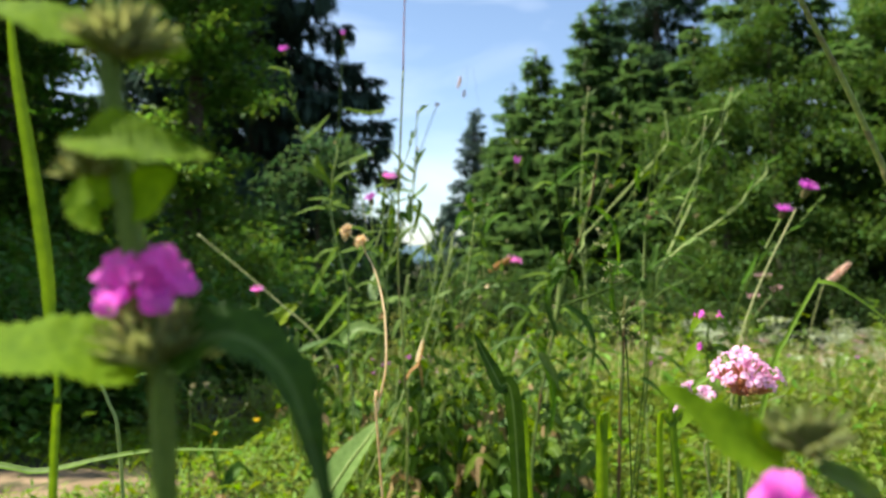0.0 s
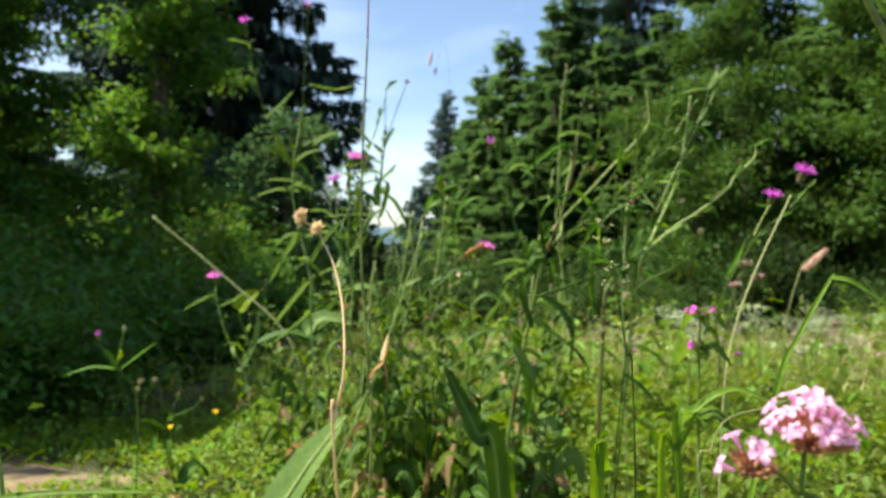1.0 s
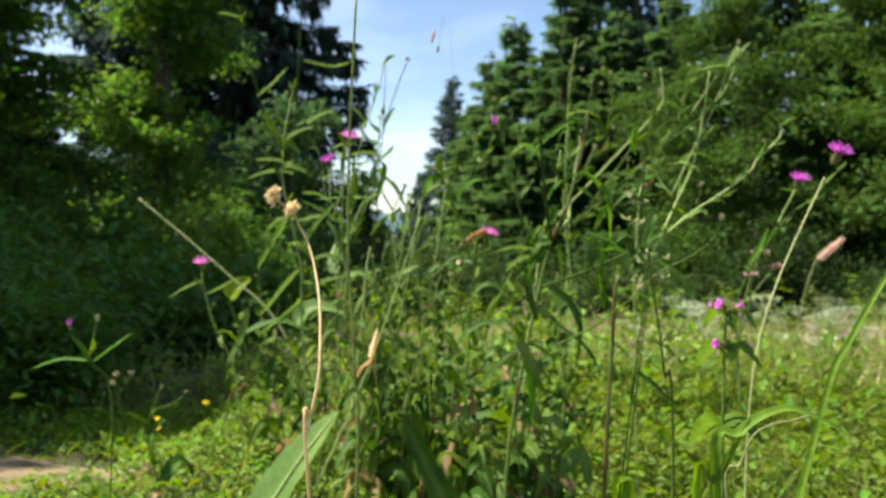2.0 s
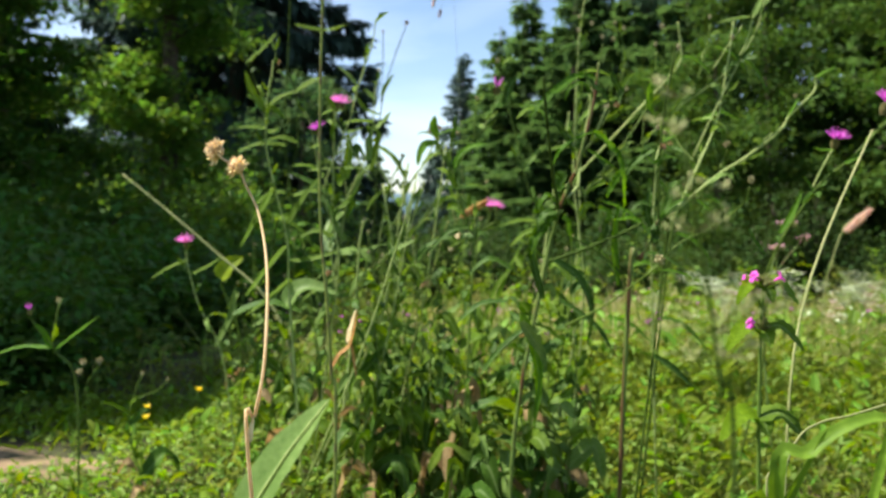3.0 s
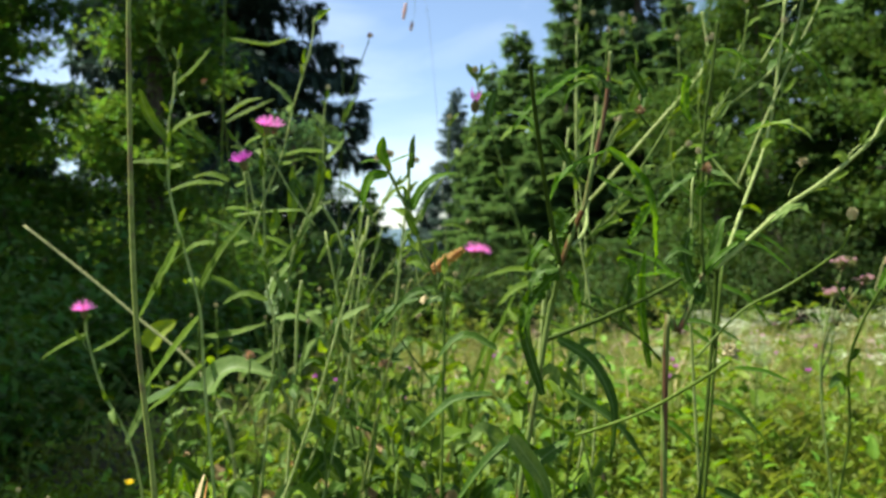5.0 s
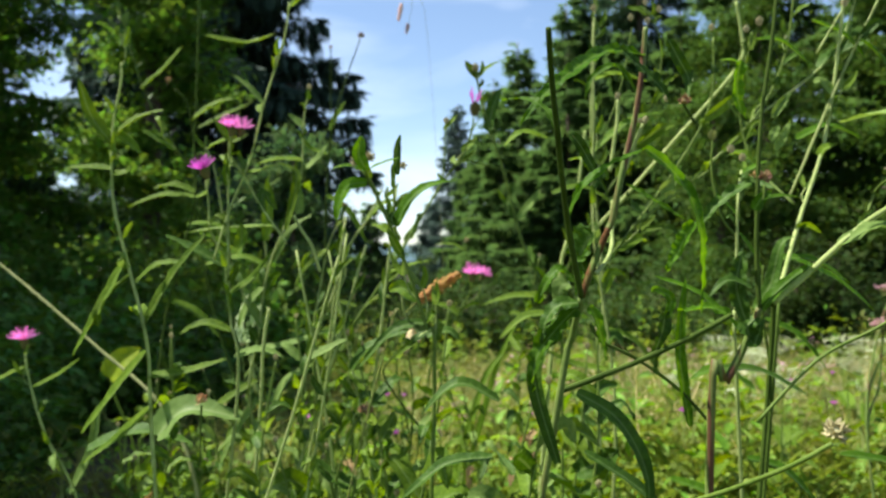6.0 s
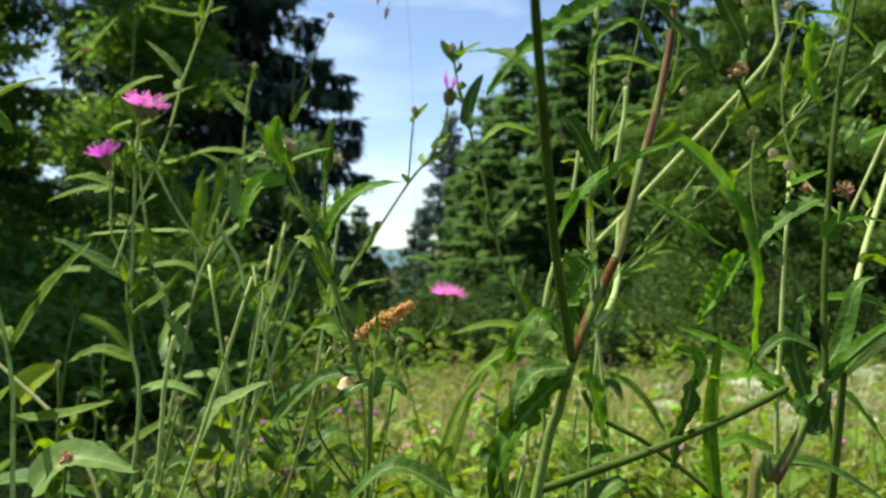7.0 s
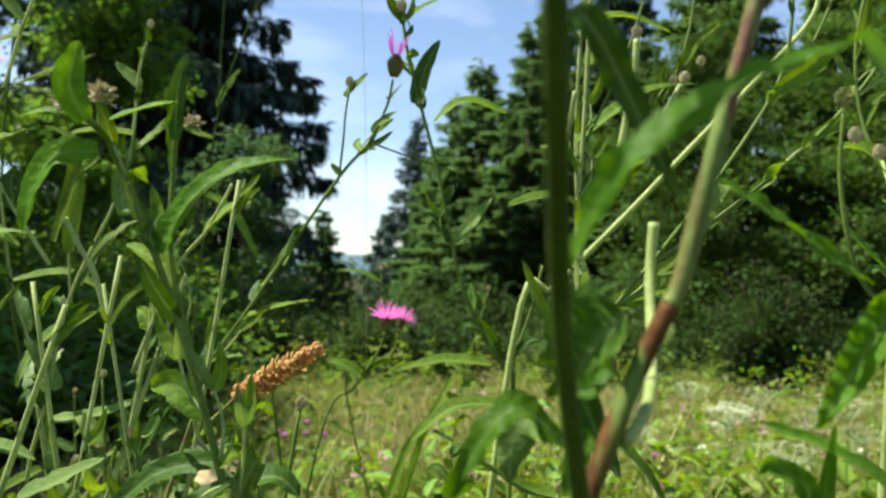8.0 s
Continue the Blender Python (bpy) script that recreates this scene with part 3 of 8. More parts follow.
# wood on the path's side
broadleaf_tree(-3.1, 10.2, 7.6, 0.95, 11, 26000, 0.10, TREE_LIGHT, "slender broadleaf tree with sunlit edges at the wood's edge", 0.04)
broadleaf_tree(-4.6, 8.6, 7.0, 0.8, 12, 22000, 0.10, TREE_LEAF, "dark leafy tree beside the path", 0.04)
broadleaf_tree(-6.3, 12.5, 10.0, 1.5, 13, 42000, 0.11, TREE_LEAF, "dark leafy tree deep in the wood", 0.04)
conifer(-4.5, 19.5, 19.0, 4.3, 21, 14000, NEEDLE, "tall black-green spruce with drooping boughs", 0.03, 0.55, spray=0.34, hang=0.5)
conifer(-7.2, 22.0, 17.0, 3.2, 38, 9000, NEEDLE, "tall dark spruce deep in the wood", 0.03, 0.5, spray=0.34, hang=0.4)
conifer(-8.3, 16.0, 6.5, 2.3, 40, 7000, DARK_FIR, "young dark conifer inside the wood", 0.02, 0.3)
conifer(-9.7, 17.0, 17.0, 3.3, 22, 9000, NEEDLE, "tall dark spruce behind the leafy trees", 0.03, 0.3)
broadleaf_tree(-2.25, 15.5, 4.1, 1.0, 14, 7000, 0.11, TREE_BLUE, "young bluish-green tree in front of the gap", 0.03)
conifer(-2.3, 34.0, 5.0, 1.7, 27, 4000, FIR, "small far conifer beside the gap", 0.03, 0.25, spray=0.3)
# shrubs towards the gap get the lighter leaf colour in place of sunlight
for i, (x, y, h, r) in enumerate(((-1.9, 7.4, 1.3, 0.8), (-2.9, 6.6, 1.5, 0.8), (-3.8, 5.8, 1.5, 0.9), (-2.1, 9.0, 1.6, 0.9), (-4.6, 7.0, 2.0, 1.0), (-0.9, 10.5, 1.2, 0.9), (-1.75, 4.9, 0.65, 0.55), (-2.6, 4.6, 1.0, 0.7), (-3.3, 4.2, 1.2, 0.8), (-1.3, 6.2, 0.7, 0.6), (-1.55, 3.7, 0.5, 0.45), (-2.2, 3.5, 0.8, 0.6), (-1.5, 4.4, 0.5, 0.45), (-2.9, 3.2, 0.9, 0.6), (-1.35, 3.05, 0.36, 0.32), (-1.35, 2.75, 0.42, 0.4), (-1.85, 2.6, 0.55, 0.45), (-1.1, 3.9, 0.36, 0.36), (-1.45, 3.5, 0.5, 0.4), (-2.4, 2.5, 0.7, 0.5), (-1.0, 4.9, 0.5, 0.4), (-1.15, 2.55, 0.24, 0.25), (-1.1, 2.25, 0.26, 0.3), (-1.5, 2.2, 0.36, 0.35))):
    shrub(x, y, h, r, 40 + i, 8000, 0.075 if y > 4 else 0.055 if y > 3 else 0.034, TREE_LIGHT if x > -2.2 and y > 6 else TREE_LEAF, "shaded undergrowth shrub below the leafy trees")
# trees out of view, added only to shade the far side of the path
for i, (x, y, h, r) in enumerate(((-4.15, 3.4, 5.8, 1.0), (-3.8, 3.9, 5.0, 1.0), (-4.0, 3.12, 5.3, 0.6), (-4.3, 2.7, 6.2, 0.6), (-4.8, 4.6, 6.9, 1.1), (-6.3, 3.9, 9.0, 1.5), (-6.2, 6.4, 9.2, 1.7))):
    broadleaf_tree(x, y, h, r, 60 + i, 40000, 0.15, TREE_LEAF, "unseen leafy tree added to shade the path's far side", 0.08)

# wood beyond the meadow
conifer(6.9, 26.5, 16.5, 4.3, 23, 16000, DARK_FIR, "tall dark spruce above the meadow", 0.03, 0.25)
conifer(4.4, 25.5, 9.9, 3.3, 24, 13000, FIR, "broad green conifer above the meadow", 0.02, 0.18)
conifer(5.2, 17.0, 6.6, 2.5, 25, 14000, FIR, "dense green conifer at the meadow's end", 0.02, 0.12, spray=0.22)
conifer(8.0, 15.0, 7.5, 2.6, 26, 14000, FIR, "dense green conifer at the meadow's end", 0.02, 0.12, spray=0.22)
conifer(11.5, 19.0, 13.5, 3.8, 28, 12000, FIR, "tall green conifer above the meadow", 0.02, 0.2)
conifer(1.55, 40.0, 10.3, 2.5, 29, 6000, HAZED_NEEDLE, "slim far spruce in the gap", 0.03, 0.25, spray=0.34)
conifer(0.35, 46.0, 6.5, 2.4, 30, 5000, HAZED_NEEDLE, "far spruce in the gap", 0.03, 0.25, spray=0.34)
conifer(3.0, 36.0, 10.5, 3.4, 31, 6000, FIR, "far conifer beside the gap", 0.03, 0.25, spray=0.34)
conifer(5.7, 29.0, 12.0, 3.6, 32, 9000, FIR, "tall green conifer behind the meadow", 0.02, 0.2, spray=0.34)
conifer(9.2, 23.0, 14.0, 4.0, 33, 10000, FIR, "tall green conifer behind the meadow", 0.02, 0.2, spray=0.34)
conifer(14.5, 24.0, 15.0, 4.2, 34, 9000, NEEDLE, "tall dark spruce behind the meadow", 0.02, 0.2, spray=0.34)
conifer(3.4, 30.0, 10.2, 3.4, 39, 9000, FIR, "green conifer beside the gap", 0.02, 0.2, spray=0.32)
conifer(3.5, 20.5, 6.0, 2.3, 36, 12000, FIR, "green conifer at the meadow's end", 0.02, 0.2, spray=0.24)
conifer(4.7, 19.5, 7.0, 2.4, 37, 12000, FIR, "green conifer at the meadow's end", 0.02, 0.2, spray=0.24)
conifer(2.5, 28.0, 6.2, 2.3, 35, 7000, FIR, "green conifer beside the gap", 0.02, 0.2, spray=0.3)
broadleaf_tree(7.6, 12.6, 6.8, 1.7, 15, 24000, 0.09, TREE_COOL, "leafy tree with bare trunk at the meadow's end", 0.18)
broadleaf_tree(10.0, 13.2, 8.0, 2.0, 16, 24000, 0.095, TREE_COOL, "leafy tree with bare trunk at the meadow's end", 0.18)
broadleaf_tree(4.6, 13.4, 4.4, 1.3, 17, 18000, 0.08, TREE_COOL, "young leafy tree at the meadow's end", 0.06)
broadleaf_tree(6.0, 14.6, 6.0, 1.6, 18, 20000, 0.085, TREE_COOL, "leafy tree at the meadow's end", 0.08)
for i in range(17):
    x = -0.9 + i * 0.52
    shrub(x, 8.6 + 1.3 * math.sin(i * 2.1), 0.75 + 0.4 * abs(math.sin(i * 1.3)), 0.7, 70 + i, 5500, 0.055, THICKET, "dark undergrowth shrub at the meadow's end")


# ---- meadow ----
G = np.random.default_rng(5)


def spread(n, x0, x1, y0, y1, power=1.0):
    return G.uniform(x0, x1, n), y0 + (y1 - y0) * G.random(n) ** power


def turf(n, x0, x1, y0, y1, low, high, width, name, label, material=GRASS, power=1.0, lean=0.5, template=None, verge=False):
    x, y = spread(n, x0, x1, y0, y1, power)
    keep = (np.sin(x * 11 + 2 * np.sin(y * 13)) * np.cos(y * 17 + x * 5) > -0.35) if verge else off_path(x, y, 0.15 + 0.1 * G.random(n)) & ((x > -0.48 - 0.05 * np.sin(y * 9)) | (y < 1.7) | (y > 2.8) & (x > -0.7) | (G.random(n) < 0.5 * (y < 2.6)))
    keep &= G.random(n) < np.minimum(np.minimum(x - x0, x1 - x), np.minimum(y - y0, y1 - y)) / 0.5 + 0.05
    x, y = x[keep], y[keep]
    n = len(x)
    pos = np.stack([x, y, gz(x, y) - 0.005], -1)
    patch = 0.75 + 0.35 * np.sin(x * 2.3 + 0.7 * np.sin(y * 3)) * np.cos(y * 1.9 + x)
    patch = patch if verge else patch * (1 - 0.55 * smooth(-0.22, -0.5, x) * (y < 2.2)) * (1 - 0.8 * smooth(-0.65, -1.15, x) * (y >= 2.1))
    scatter(name, template or (GRASSY if len(x) < 60000 else NARROW), pos, G.uniform(0, 6.3, n), 1.35 - np.abs(G.normal(0, lean, n)), G.normal(0, 0.3, n), G.uniform(low, high, n) * patch, width * G.uniform(0.6, 1.4, n), material, label, "grass")


def herbs(n, x0, x1, y0, y1, low, high, size, name, label, material=HERB, power=1.0):
    x, y = spread(n, x0, x1, y0, y1, power)
    keep = off_path(x, y, 0.16 + 0.1 * G.random(n)) & ((x > -0.48 - 0.05 * np.sin(y * 9)) | (y < 1.7) | (y > 2.8) & (x > -0.6) | (G.random(n) < 0.5 * (y < 2.6)))
    keep &= G.random(n) < np.minimum(np.minimum(x - x0, x1 - x), np.minimum(y - y0, y1 - y)) / 0.4 + 0.05
    x, y = x[keep], y[keep]
    n = len(x)
    hump = 0.6 + 0.4 * np.sin(x * 7 + 1.3 * np.sin(y * 5)) * np.cos(y * 6 + x * 2)
    z = gz(x, y) + low + (high - low) * G.random(n) * hump * (1 - 0.7 * smooth(-0.22, -0.5, x) * (y < 2.2))
    L = size * G.uniform(0.5, 1.5, n)
    scatter(name, OVATE, np.stack([x, y, z], -1), G.uniform(0, 6.3, n), G.normal(0.2, 0.6, n), G.normal(0, 0.6, n), L, L * G.uniform(0.3, 0.6, n), material, label, "herbs")


turf(90000, -3.5, 8.0, 2.2, 12.5, 0.12, 0.30, 0.006, "meadow_grass", "sunlit yellow-green meadow grass", power=1.3)
turf(20000, -1.9, 2.7, 0.5, 3.6, 0.04, 0.13, 0.0022, "meadow_sward", "fine green grass between the flowers", lean=0.4)
herbs(75000, -1.8, 0.45, 0.2, 2.5, 0.01, 0.15, 0.0115, "low_herbs", "dense low green herbs between the flowers")
turf(8000, -2.6, -0.35, 1.76, 2.25, 0.025, 0.085, 0.0022, "path_verge", "short green grass along the path's far edge", GRASS_BLADE, lean=0.6, verge=True)
turf(1500, -2.4, -0.35, 1.42, 1.9, 0.02, 0.05, 0.0022, "path_tufts", "sparse grass tufts on the trodden path", GRASS_BLADE, lean=0.6, verge=True)
turf(26000, 0.0, 1.9, 1.2, 3.4, 0.06, 0.17, 0.0024, "sunny_grass", "fine yellow-green grass of the sunny meadow", MEADOW, lean=0.6)
herbs(20000, -0.05, 2.0, 0.3, 2.9, 0.01, 0.14, 0.016, "sunny_herbs", "dense low yellow-green herbs of the sunny meadow", material=MEADOW)
herbs(6500, -1.4, 1.4, 0.6, 2.4, 0.02, 0.18, 0.022, "leafy_herbs", "larger green herb leaves between the flowers", material=LEAF)
turf(30000, -4.5, 6.5, -4.5, 2.6, 0.05, 0.16, 0.005, "short_grass", "short trampled grass round the flowers", MEADOW, template=NARROW)
herbs(26000, -3.0, 6.0, 2.2, 9.0, 0.02, 0.20, 0.03, "meadow_herbs", "low leafy herbs of the meadow", material=GRASS, power=1.2)


def forbs(n, x0, x1, y0, y1, name, label, material, tall=1.0):
    """Tall uneven weeds at the meadow's end: leafy wands of many heights."""
    x, y = spread(n, x0, x1, y0, y1)
    P, L, W_, yaw, pit = [], [], [], [], []
    for a, b in zip(x, y):
        h = tall * G.uniform(0.22, 0.62) * (0.6 + 0.4 * math.sin(a * 3.7) * math.cos(b * 2.9))
        tilt = G.normal(0, 0.12, 2)
        for k in range(int(h * 60)):
            f = G.random() ** 0.8
            P.append((a + tilt[0] * h * f + G.normal(0, 0.02), b + tilt[1] * h * f + G.normal(0, 0.02), float(gz(a, b)) + h * f))
            L.append(G.uniform(0.03, 0.075) * (1.15 - 0.6 * f))
            yaw.append(G.uniform(0, 6.3))
            pit.append(G.normal(0.35, 0.4))
    L = np.array(L)
    scatter(name, OVATE, np.array(P), np.array(yaw), np.array(pit), G.normal(0, 0.4, len(L)), L, L * 0.4, material, label, "weeds")


forbs(420, -1.2, 6.5, 5.2, 8.2, "tall_weeds", "tall uneven green weeds along the meadow's end", HERB)
forbs(160, -1.0, 4.5, 4.0, 6.0, "pale_weeds", "pale seeding weeds standing above the meadow", GRASS)
forbs(160, -0.5, 2.6, 2.15, 3.6, "green_forbs", "tall green herbs standing in the near meadow", HERB, 0.55)
forbs(90, -0.3, 1.5, 1.95, 2.9, "leafy_clumps", "dark green leafy clumps in the near meadow", LEAF, 0.5)
forbs(70, -0.3, 3.2, 2.6, 4.8, "herb_clumps", "dark leafy herb clumps in the meadow", LEAF)
turf(1600, -0.3, 3.6, 2.3, 6.5, 0.18, 0.36, 0.0026, "seed_stalks", "dry tan seed stalks standing in the meadow", STRAW, lean=0.15, template=NARROW)


def specks(n, x0, x1, y0, y1, low, high, size, name, label, material):
    """Tiny flowers held in loose groups above the grass."""
    cx, cy = spread(n // 12, x0, x1, y0, y1)
    pick = G.integers(0, len(cx), n)
    x, y = cx[pick] + G.normal(0, 0.05, n), cy[pick] + G.normal(0, 0.05, n)
    h = (low + (high - low) * G.random(len(cx)))[pick] + G.normal(0, 0.012, n)
    L = size * G.uniform(0.5, 1.3, n)
    scatter(name, OVATE, np.stack([x, y, gz(x, y) + h], -1), G.uniform(0, 6.3, n), G.normal(0, 0.3, n), G.normal(0, 0.3, n), L, L * 0.8, material, label, "wildflowers")


specks(260, 0.3, 3.0, 2.6, 4.4, 0.10, 0.28, 0.010, "white_blossoms", "tiny white blossoms scattered through the meadow", WHITE)
specks(420, 0.0, 2.6, 2.4, 4.6, 0.12, 0.28, 0.012, "fading_blossoms", "fading dusty pink blossoms scattered through the meadow", DUSTY)


# ---- other flower and seed shapes ----
def tufted_head(plant, pos, way, size, seed=1):
    """A withered nodding tuft of papery florets."""
    rnd, bm, m = random.Random(round(size * 1e5)), bmesh.new(), frame_to(way, pos, size)
    for k in range(190):
        a, tilt = rnd.uniform(0, 6.28), 1.9 * rnd.random() ** 0.7
        d = Vector((math.cos(a) * math.sin(tilt), math.sin(a) * math.sin(tilt), math.cos(tilt) * 0.8))
        p0 = d * 0.22 + Vector((0, 0, -0.1))
        p2 = d * rnd.uniform(0.48, 0.72) + Vector((rnd.gauss(0, 0.07), rnd.gauss(0, 0.07), rnd.gauss(-0.06, 0.08)))
        blade(bm, [m @ p0, m @ p0.lerp(p2, 0.5) + m.to_3x3() @ d.orthogonal() * 0.05, m @ p2], size * rnd.uniform(0.08, 0.17), m.to_3x3() @ d.orthogonal(), "ovate", 0.5, 0.1, 0, 2)
    bmesh.ops.create_icosphere(bm, subdivisions=2, radius=0.42, matrix=m)
    return part("flower_head", bm, STRAW, plant, "withered papery tuft")


def spikelet_spike(plant, a, b, width, material):
    """A dense cylindrical grass spike of overlapping spikelets."""
    rnd, bm, a, b = random.Random(4), bmesh.new(), Vector(a), Vector(b)
    way = (b - a).normalized()
    u, length = way.orthogonal().normalized(), (b - a).length
    v = way.cross(u)
    tube(bm, [a, a.lerp(b, 0.5), b], width * 0.3, width * 0.1, 6, 4)
    for i in range(120):
        f = (i + rnd.random()) / 120
        k = i * 2.4
        out = u * math.cos(k) + v * math.sin(k)
        r = width * 0.55 * (0.55 + 0.45 * math.sin(math.pi * min(1, f * 0.8 + 0.2))) * (0.95 + 0.14 * math.sin(f * 40))
        p = a.lerp(b, f * 0.93)
        blade(bm, [p + out * r * 0.3, p + out * r + way * length * 0.03, p + out * r * rnd.uniform(0.7, 1.3) + way * length * rnd.uniform(0.07, 0.11)], width * 0.34, out, "ovate", -0.5, 0.1, 0, 2)
    return part("spike", bm, material, plant, "overlapping dry spikelets")


def panicle(plant, a, b, wide):
    """Hair-thin branches in whorls, each tipped with small spikelets."""
    rnd, a, b = random.Random(8), Vector(a), Vector(b)
    for i, f in enumerate((0.0, 0.12, 0.5, 0.62, 0.85, 1.0)):
        bm, grains = bmesh.new(), bmesh.new()
        p = a.lerp(b, f)
        for k in range(11 if i < 2 else 6):
            ang = rnd.uniform(0, 6.28)
            L = wide * (1 - f * 0.62) * rnd.uniform(0.35, 0.75)
            tip = p + Vector((math.cos(ang) * L, math.sin(ang) * L * 0.5, L * rnd.uniform(0.05, 0.7)))
            tube(bm, [p, p.lerp(tip, 0.5) + Vector((0, 0, L * 0.06)), tip], 0.00011, 0.00008, 4, 3)
            for s in range(3):
                q = p.lerp(tip, rnd.uniform(0.5, 1))
                d = Vector((rnd.gauss(0, 1), rnd.gauss(0, 0.6), rnd.uniform(0.2, 1.2))).normalized()
                blade(grains, [q, q + d * 0.0008, q + d * 0.0017], 0.00055, (-0.5, -0.7, 0.5), "ovate", 0.3, 0, 0, 2)
        whorl = part("panicle_whorl", bm, CULM, plant, "whorl of hair-thin branches")
        part("spikelet", grains, STRAW_GREEN, whorl, "fine brownish spikelets")


def corolla_mesh(material, name, lobes, tube_len):
    bm = bmesh.new()
    tube(bm, [(0, 0, 0), (0, 0, tube_len * 0.6), (0, 0.02, tube_len)], 0.09, 0.17, 8, 3)
    for a, L, w in lobes:
        d = Vector((math.cos(a), math.sin(a), 0))
        blade(bm, [d * 0.1 + Vector((0, 0, tube_len * 0.95)), d * (0.12 + L * 0.5) + Vector((0, 0, tube_len + 0.16)), d * (0.12 + L) + Vector((0, 0, tube_len + 0.05))], w, Vector((0, 0, 1)) - d * 0.2, "petal", 0.25, 0.1, 0, 4)
    return mesh_of(name, bm, material)


LIP = corolla_mesh(MAGENTA, "corolla", ((-1.57, 0.62, 0.66), (-0.65, 0.48, 0.5), (-2.5, 0.48, 0.5), (1.57, 0.5, 0.62), (0.9, 0.3, 0.4), (2.25, 0.3, 0.4)), 0.7)
STAR = corolla_mesh(ROSE, "corolla", ((-1.57, 0.55, 0.42), (-0.35, 0.5, 0.4), (0.9, 0.45, 0.36), (2.2, 0.45, 0.36), (3.5, 0.5, 0.4)), 0.7)


def corolla(parent, plant, pos, way, size, me, spin=0.0):
    ob = new("corolla", me)
    ob.parent = parent
    ob.matrix_basis = Matrix.Translation(-plant.location) @ frame_to(way, pos, size, spin)
    return ob


def calyx_whorl(plant, pos, radius, count, tilt=0.9, seed=1, material=CALYX, label="bristly grey-green calyx whorl"):
    rnd, bm, pos = random.Random(seed), bmesh.new(), Vector(pos)
    for k in range(count):
        a, t = 2 * math.pi * k / count + rnd.uniform(-0.3, 0.3), tilt * rnd.uniform(0.25, 1.15)
        d = Vector((math.cos(a) * math.sin(t), math.sin(a) * math.sin(t), math.cos(t)))
        p0, p1 = pos + d * radius * 0.12, pos + d * radius * rnd.uniform(0.6, 0.85)
        tube(bm, [p0, p0.lerp(p1, 0.6), p1], radius * 0.06, radius * 0.13, 6, 2)
        for s in range(5):
            q = 2 * math.pi * s / 5
            o = d.orthogonal().normalized()
            o = o * math.cos(q) + d.cross(o) * math.sin(q)
            blade(bm, [p1 + o * radius * 0.11, p1 + o * radius * 0.14 + d * radius * 0.15, p1 + o * radius * 0.18 + d * radius * rnd.uniform(0.28, 0.42)], radius * 0.09, o, "lance", 0.2, 0, 0, 2)
        for s in range(14):
            q = p0.lerp(p1, rnd.random())
            o = Vector((rnd.gauss(0, 1), rnd.gauss(0, 1), rnd.gauss(0, 1))).normalized()
            blade(bm, [q, q + o * radius * 0.1, q + o * radius * rnd.uniform(0.15, 0.28)], radius * 0.012, d, "lance", 0, 0, 0, 1)
    return part("calyx_whorl", bm, material, plant, label)


def hairs(plant, pts, r, count, length, material=CALYX):
    """A fringe of fine hairs along a stem."""
    rnd, bm, line = random.Random(count), bmesh.new(), spline(pts, 8)
    for _ in range(count):
        j = rnd.randrange(len(line) - 1)
        p = line[j].lerp(line[j + 1], rnd.random())
        o = Vector((rnd.gauss(0, 1), rnd.gauss(0, 1), rnd.gauss(0, 0.3))).normalized()
        blade(bm, [p + o * r * 0.9, p + o * (r + length * 0.5), p + o * (r + length)], length * 0.06, (0, 0, 1), "lance", 0, 0, 0, 1)
    return part("hair", bm, material, plant, "fine pale hairs")


def toothed(plant, pts, width, material=BASIL, face=(0, -0.5, 1), fold=0.2, label=""):
    return frond(plant, pts, width, material, face, "ovate", fold, 0.08, 0.07, label, "leaf", 7)


def oregano(base, tops, seed, lean=(0, 0)):
    """Oregano: a purple-tinged stalk that forks below flat clusters of small pink flowers over reddish bracts."""
    rnd = random.Random(seed)
    plant = root("oregano", base, "oregano with a domed cluster of pale pink flowers", "wildflower", "oregano flowers")
    fork = Vector(tops[0][0]) + Vector((-0.001, 0.002, -0.018))
    stalk(plant, [base, Vector(base).lerp(fork, 0.5) + Vector((0.006, 0.004, 0)), fork], 0.0013, 0.0009, STEM_BROWN)
    for k in range(4):
        p = Vector(base).lerp(fork, 0.62 + 0.1 * k)
        s = 1 if k % 2 else -1
        toothed(plant, [p, p + Vector((0.007 * s, -0.002, 0.002)), p + Vector((0.014 * s, -0.004, -0.002))], 0.008, LEAF)
    for (x, y, z), r, open_ in tops:
        c = Vector((x, y, z))
        stalk(plant, [fork, fork.lerp(c, 0.6) + Vector((0, 0, 0.002)), c + Vector((0, 0, -r * 0.5))], 0.0007, 0.0005, STEM)
        calyx_whorl(plant, c + Vector((0, 0, -r * 0.6)), r * 1.0, 26, 1.15, seed, BRACT_RED, "reddish bracts")
        for k in range(open_):
            a, t = 2.4 * k, 1.25 * math.sqrt((k + 0.5) / open_)
            d = Vector((math.cos(a) * math.sin(t), math.sin(a) * math.sin(t), math.cos(t)))
            p = c + Vector((d.x * r * rnd.uniform(0.8, 1.15), d.y * r, d.z * r * 0.7 - r * 0.35 + rnd.gauss(0, 0.0018)))
            stem_top = p - d * 0.0022
            ob = corolla(plant, plant, stem_top, d + Vector((rnd.gauss(0, 0.2), rnd.gauss(0, 0.2), 0)), 0.0052 * rnd.uniform(0.7, 1.2), STAR, rnd.uniform(0, 6))
            ob.name = "flower"
    return plant


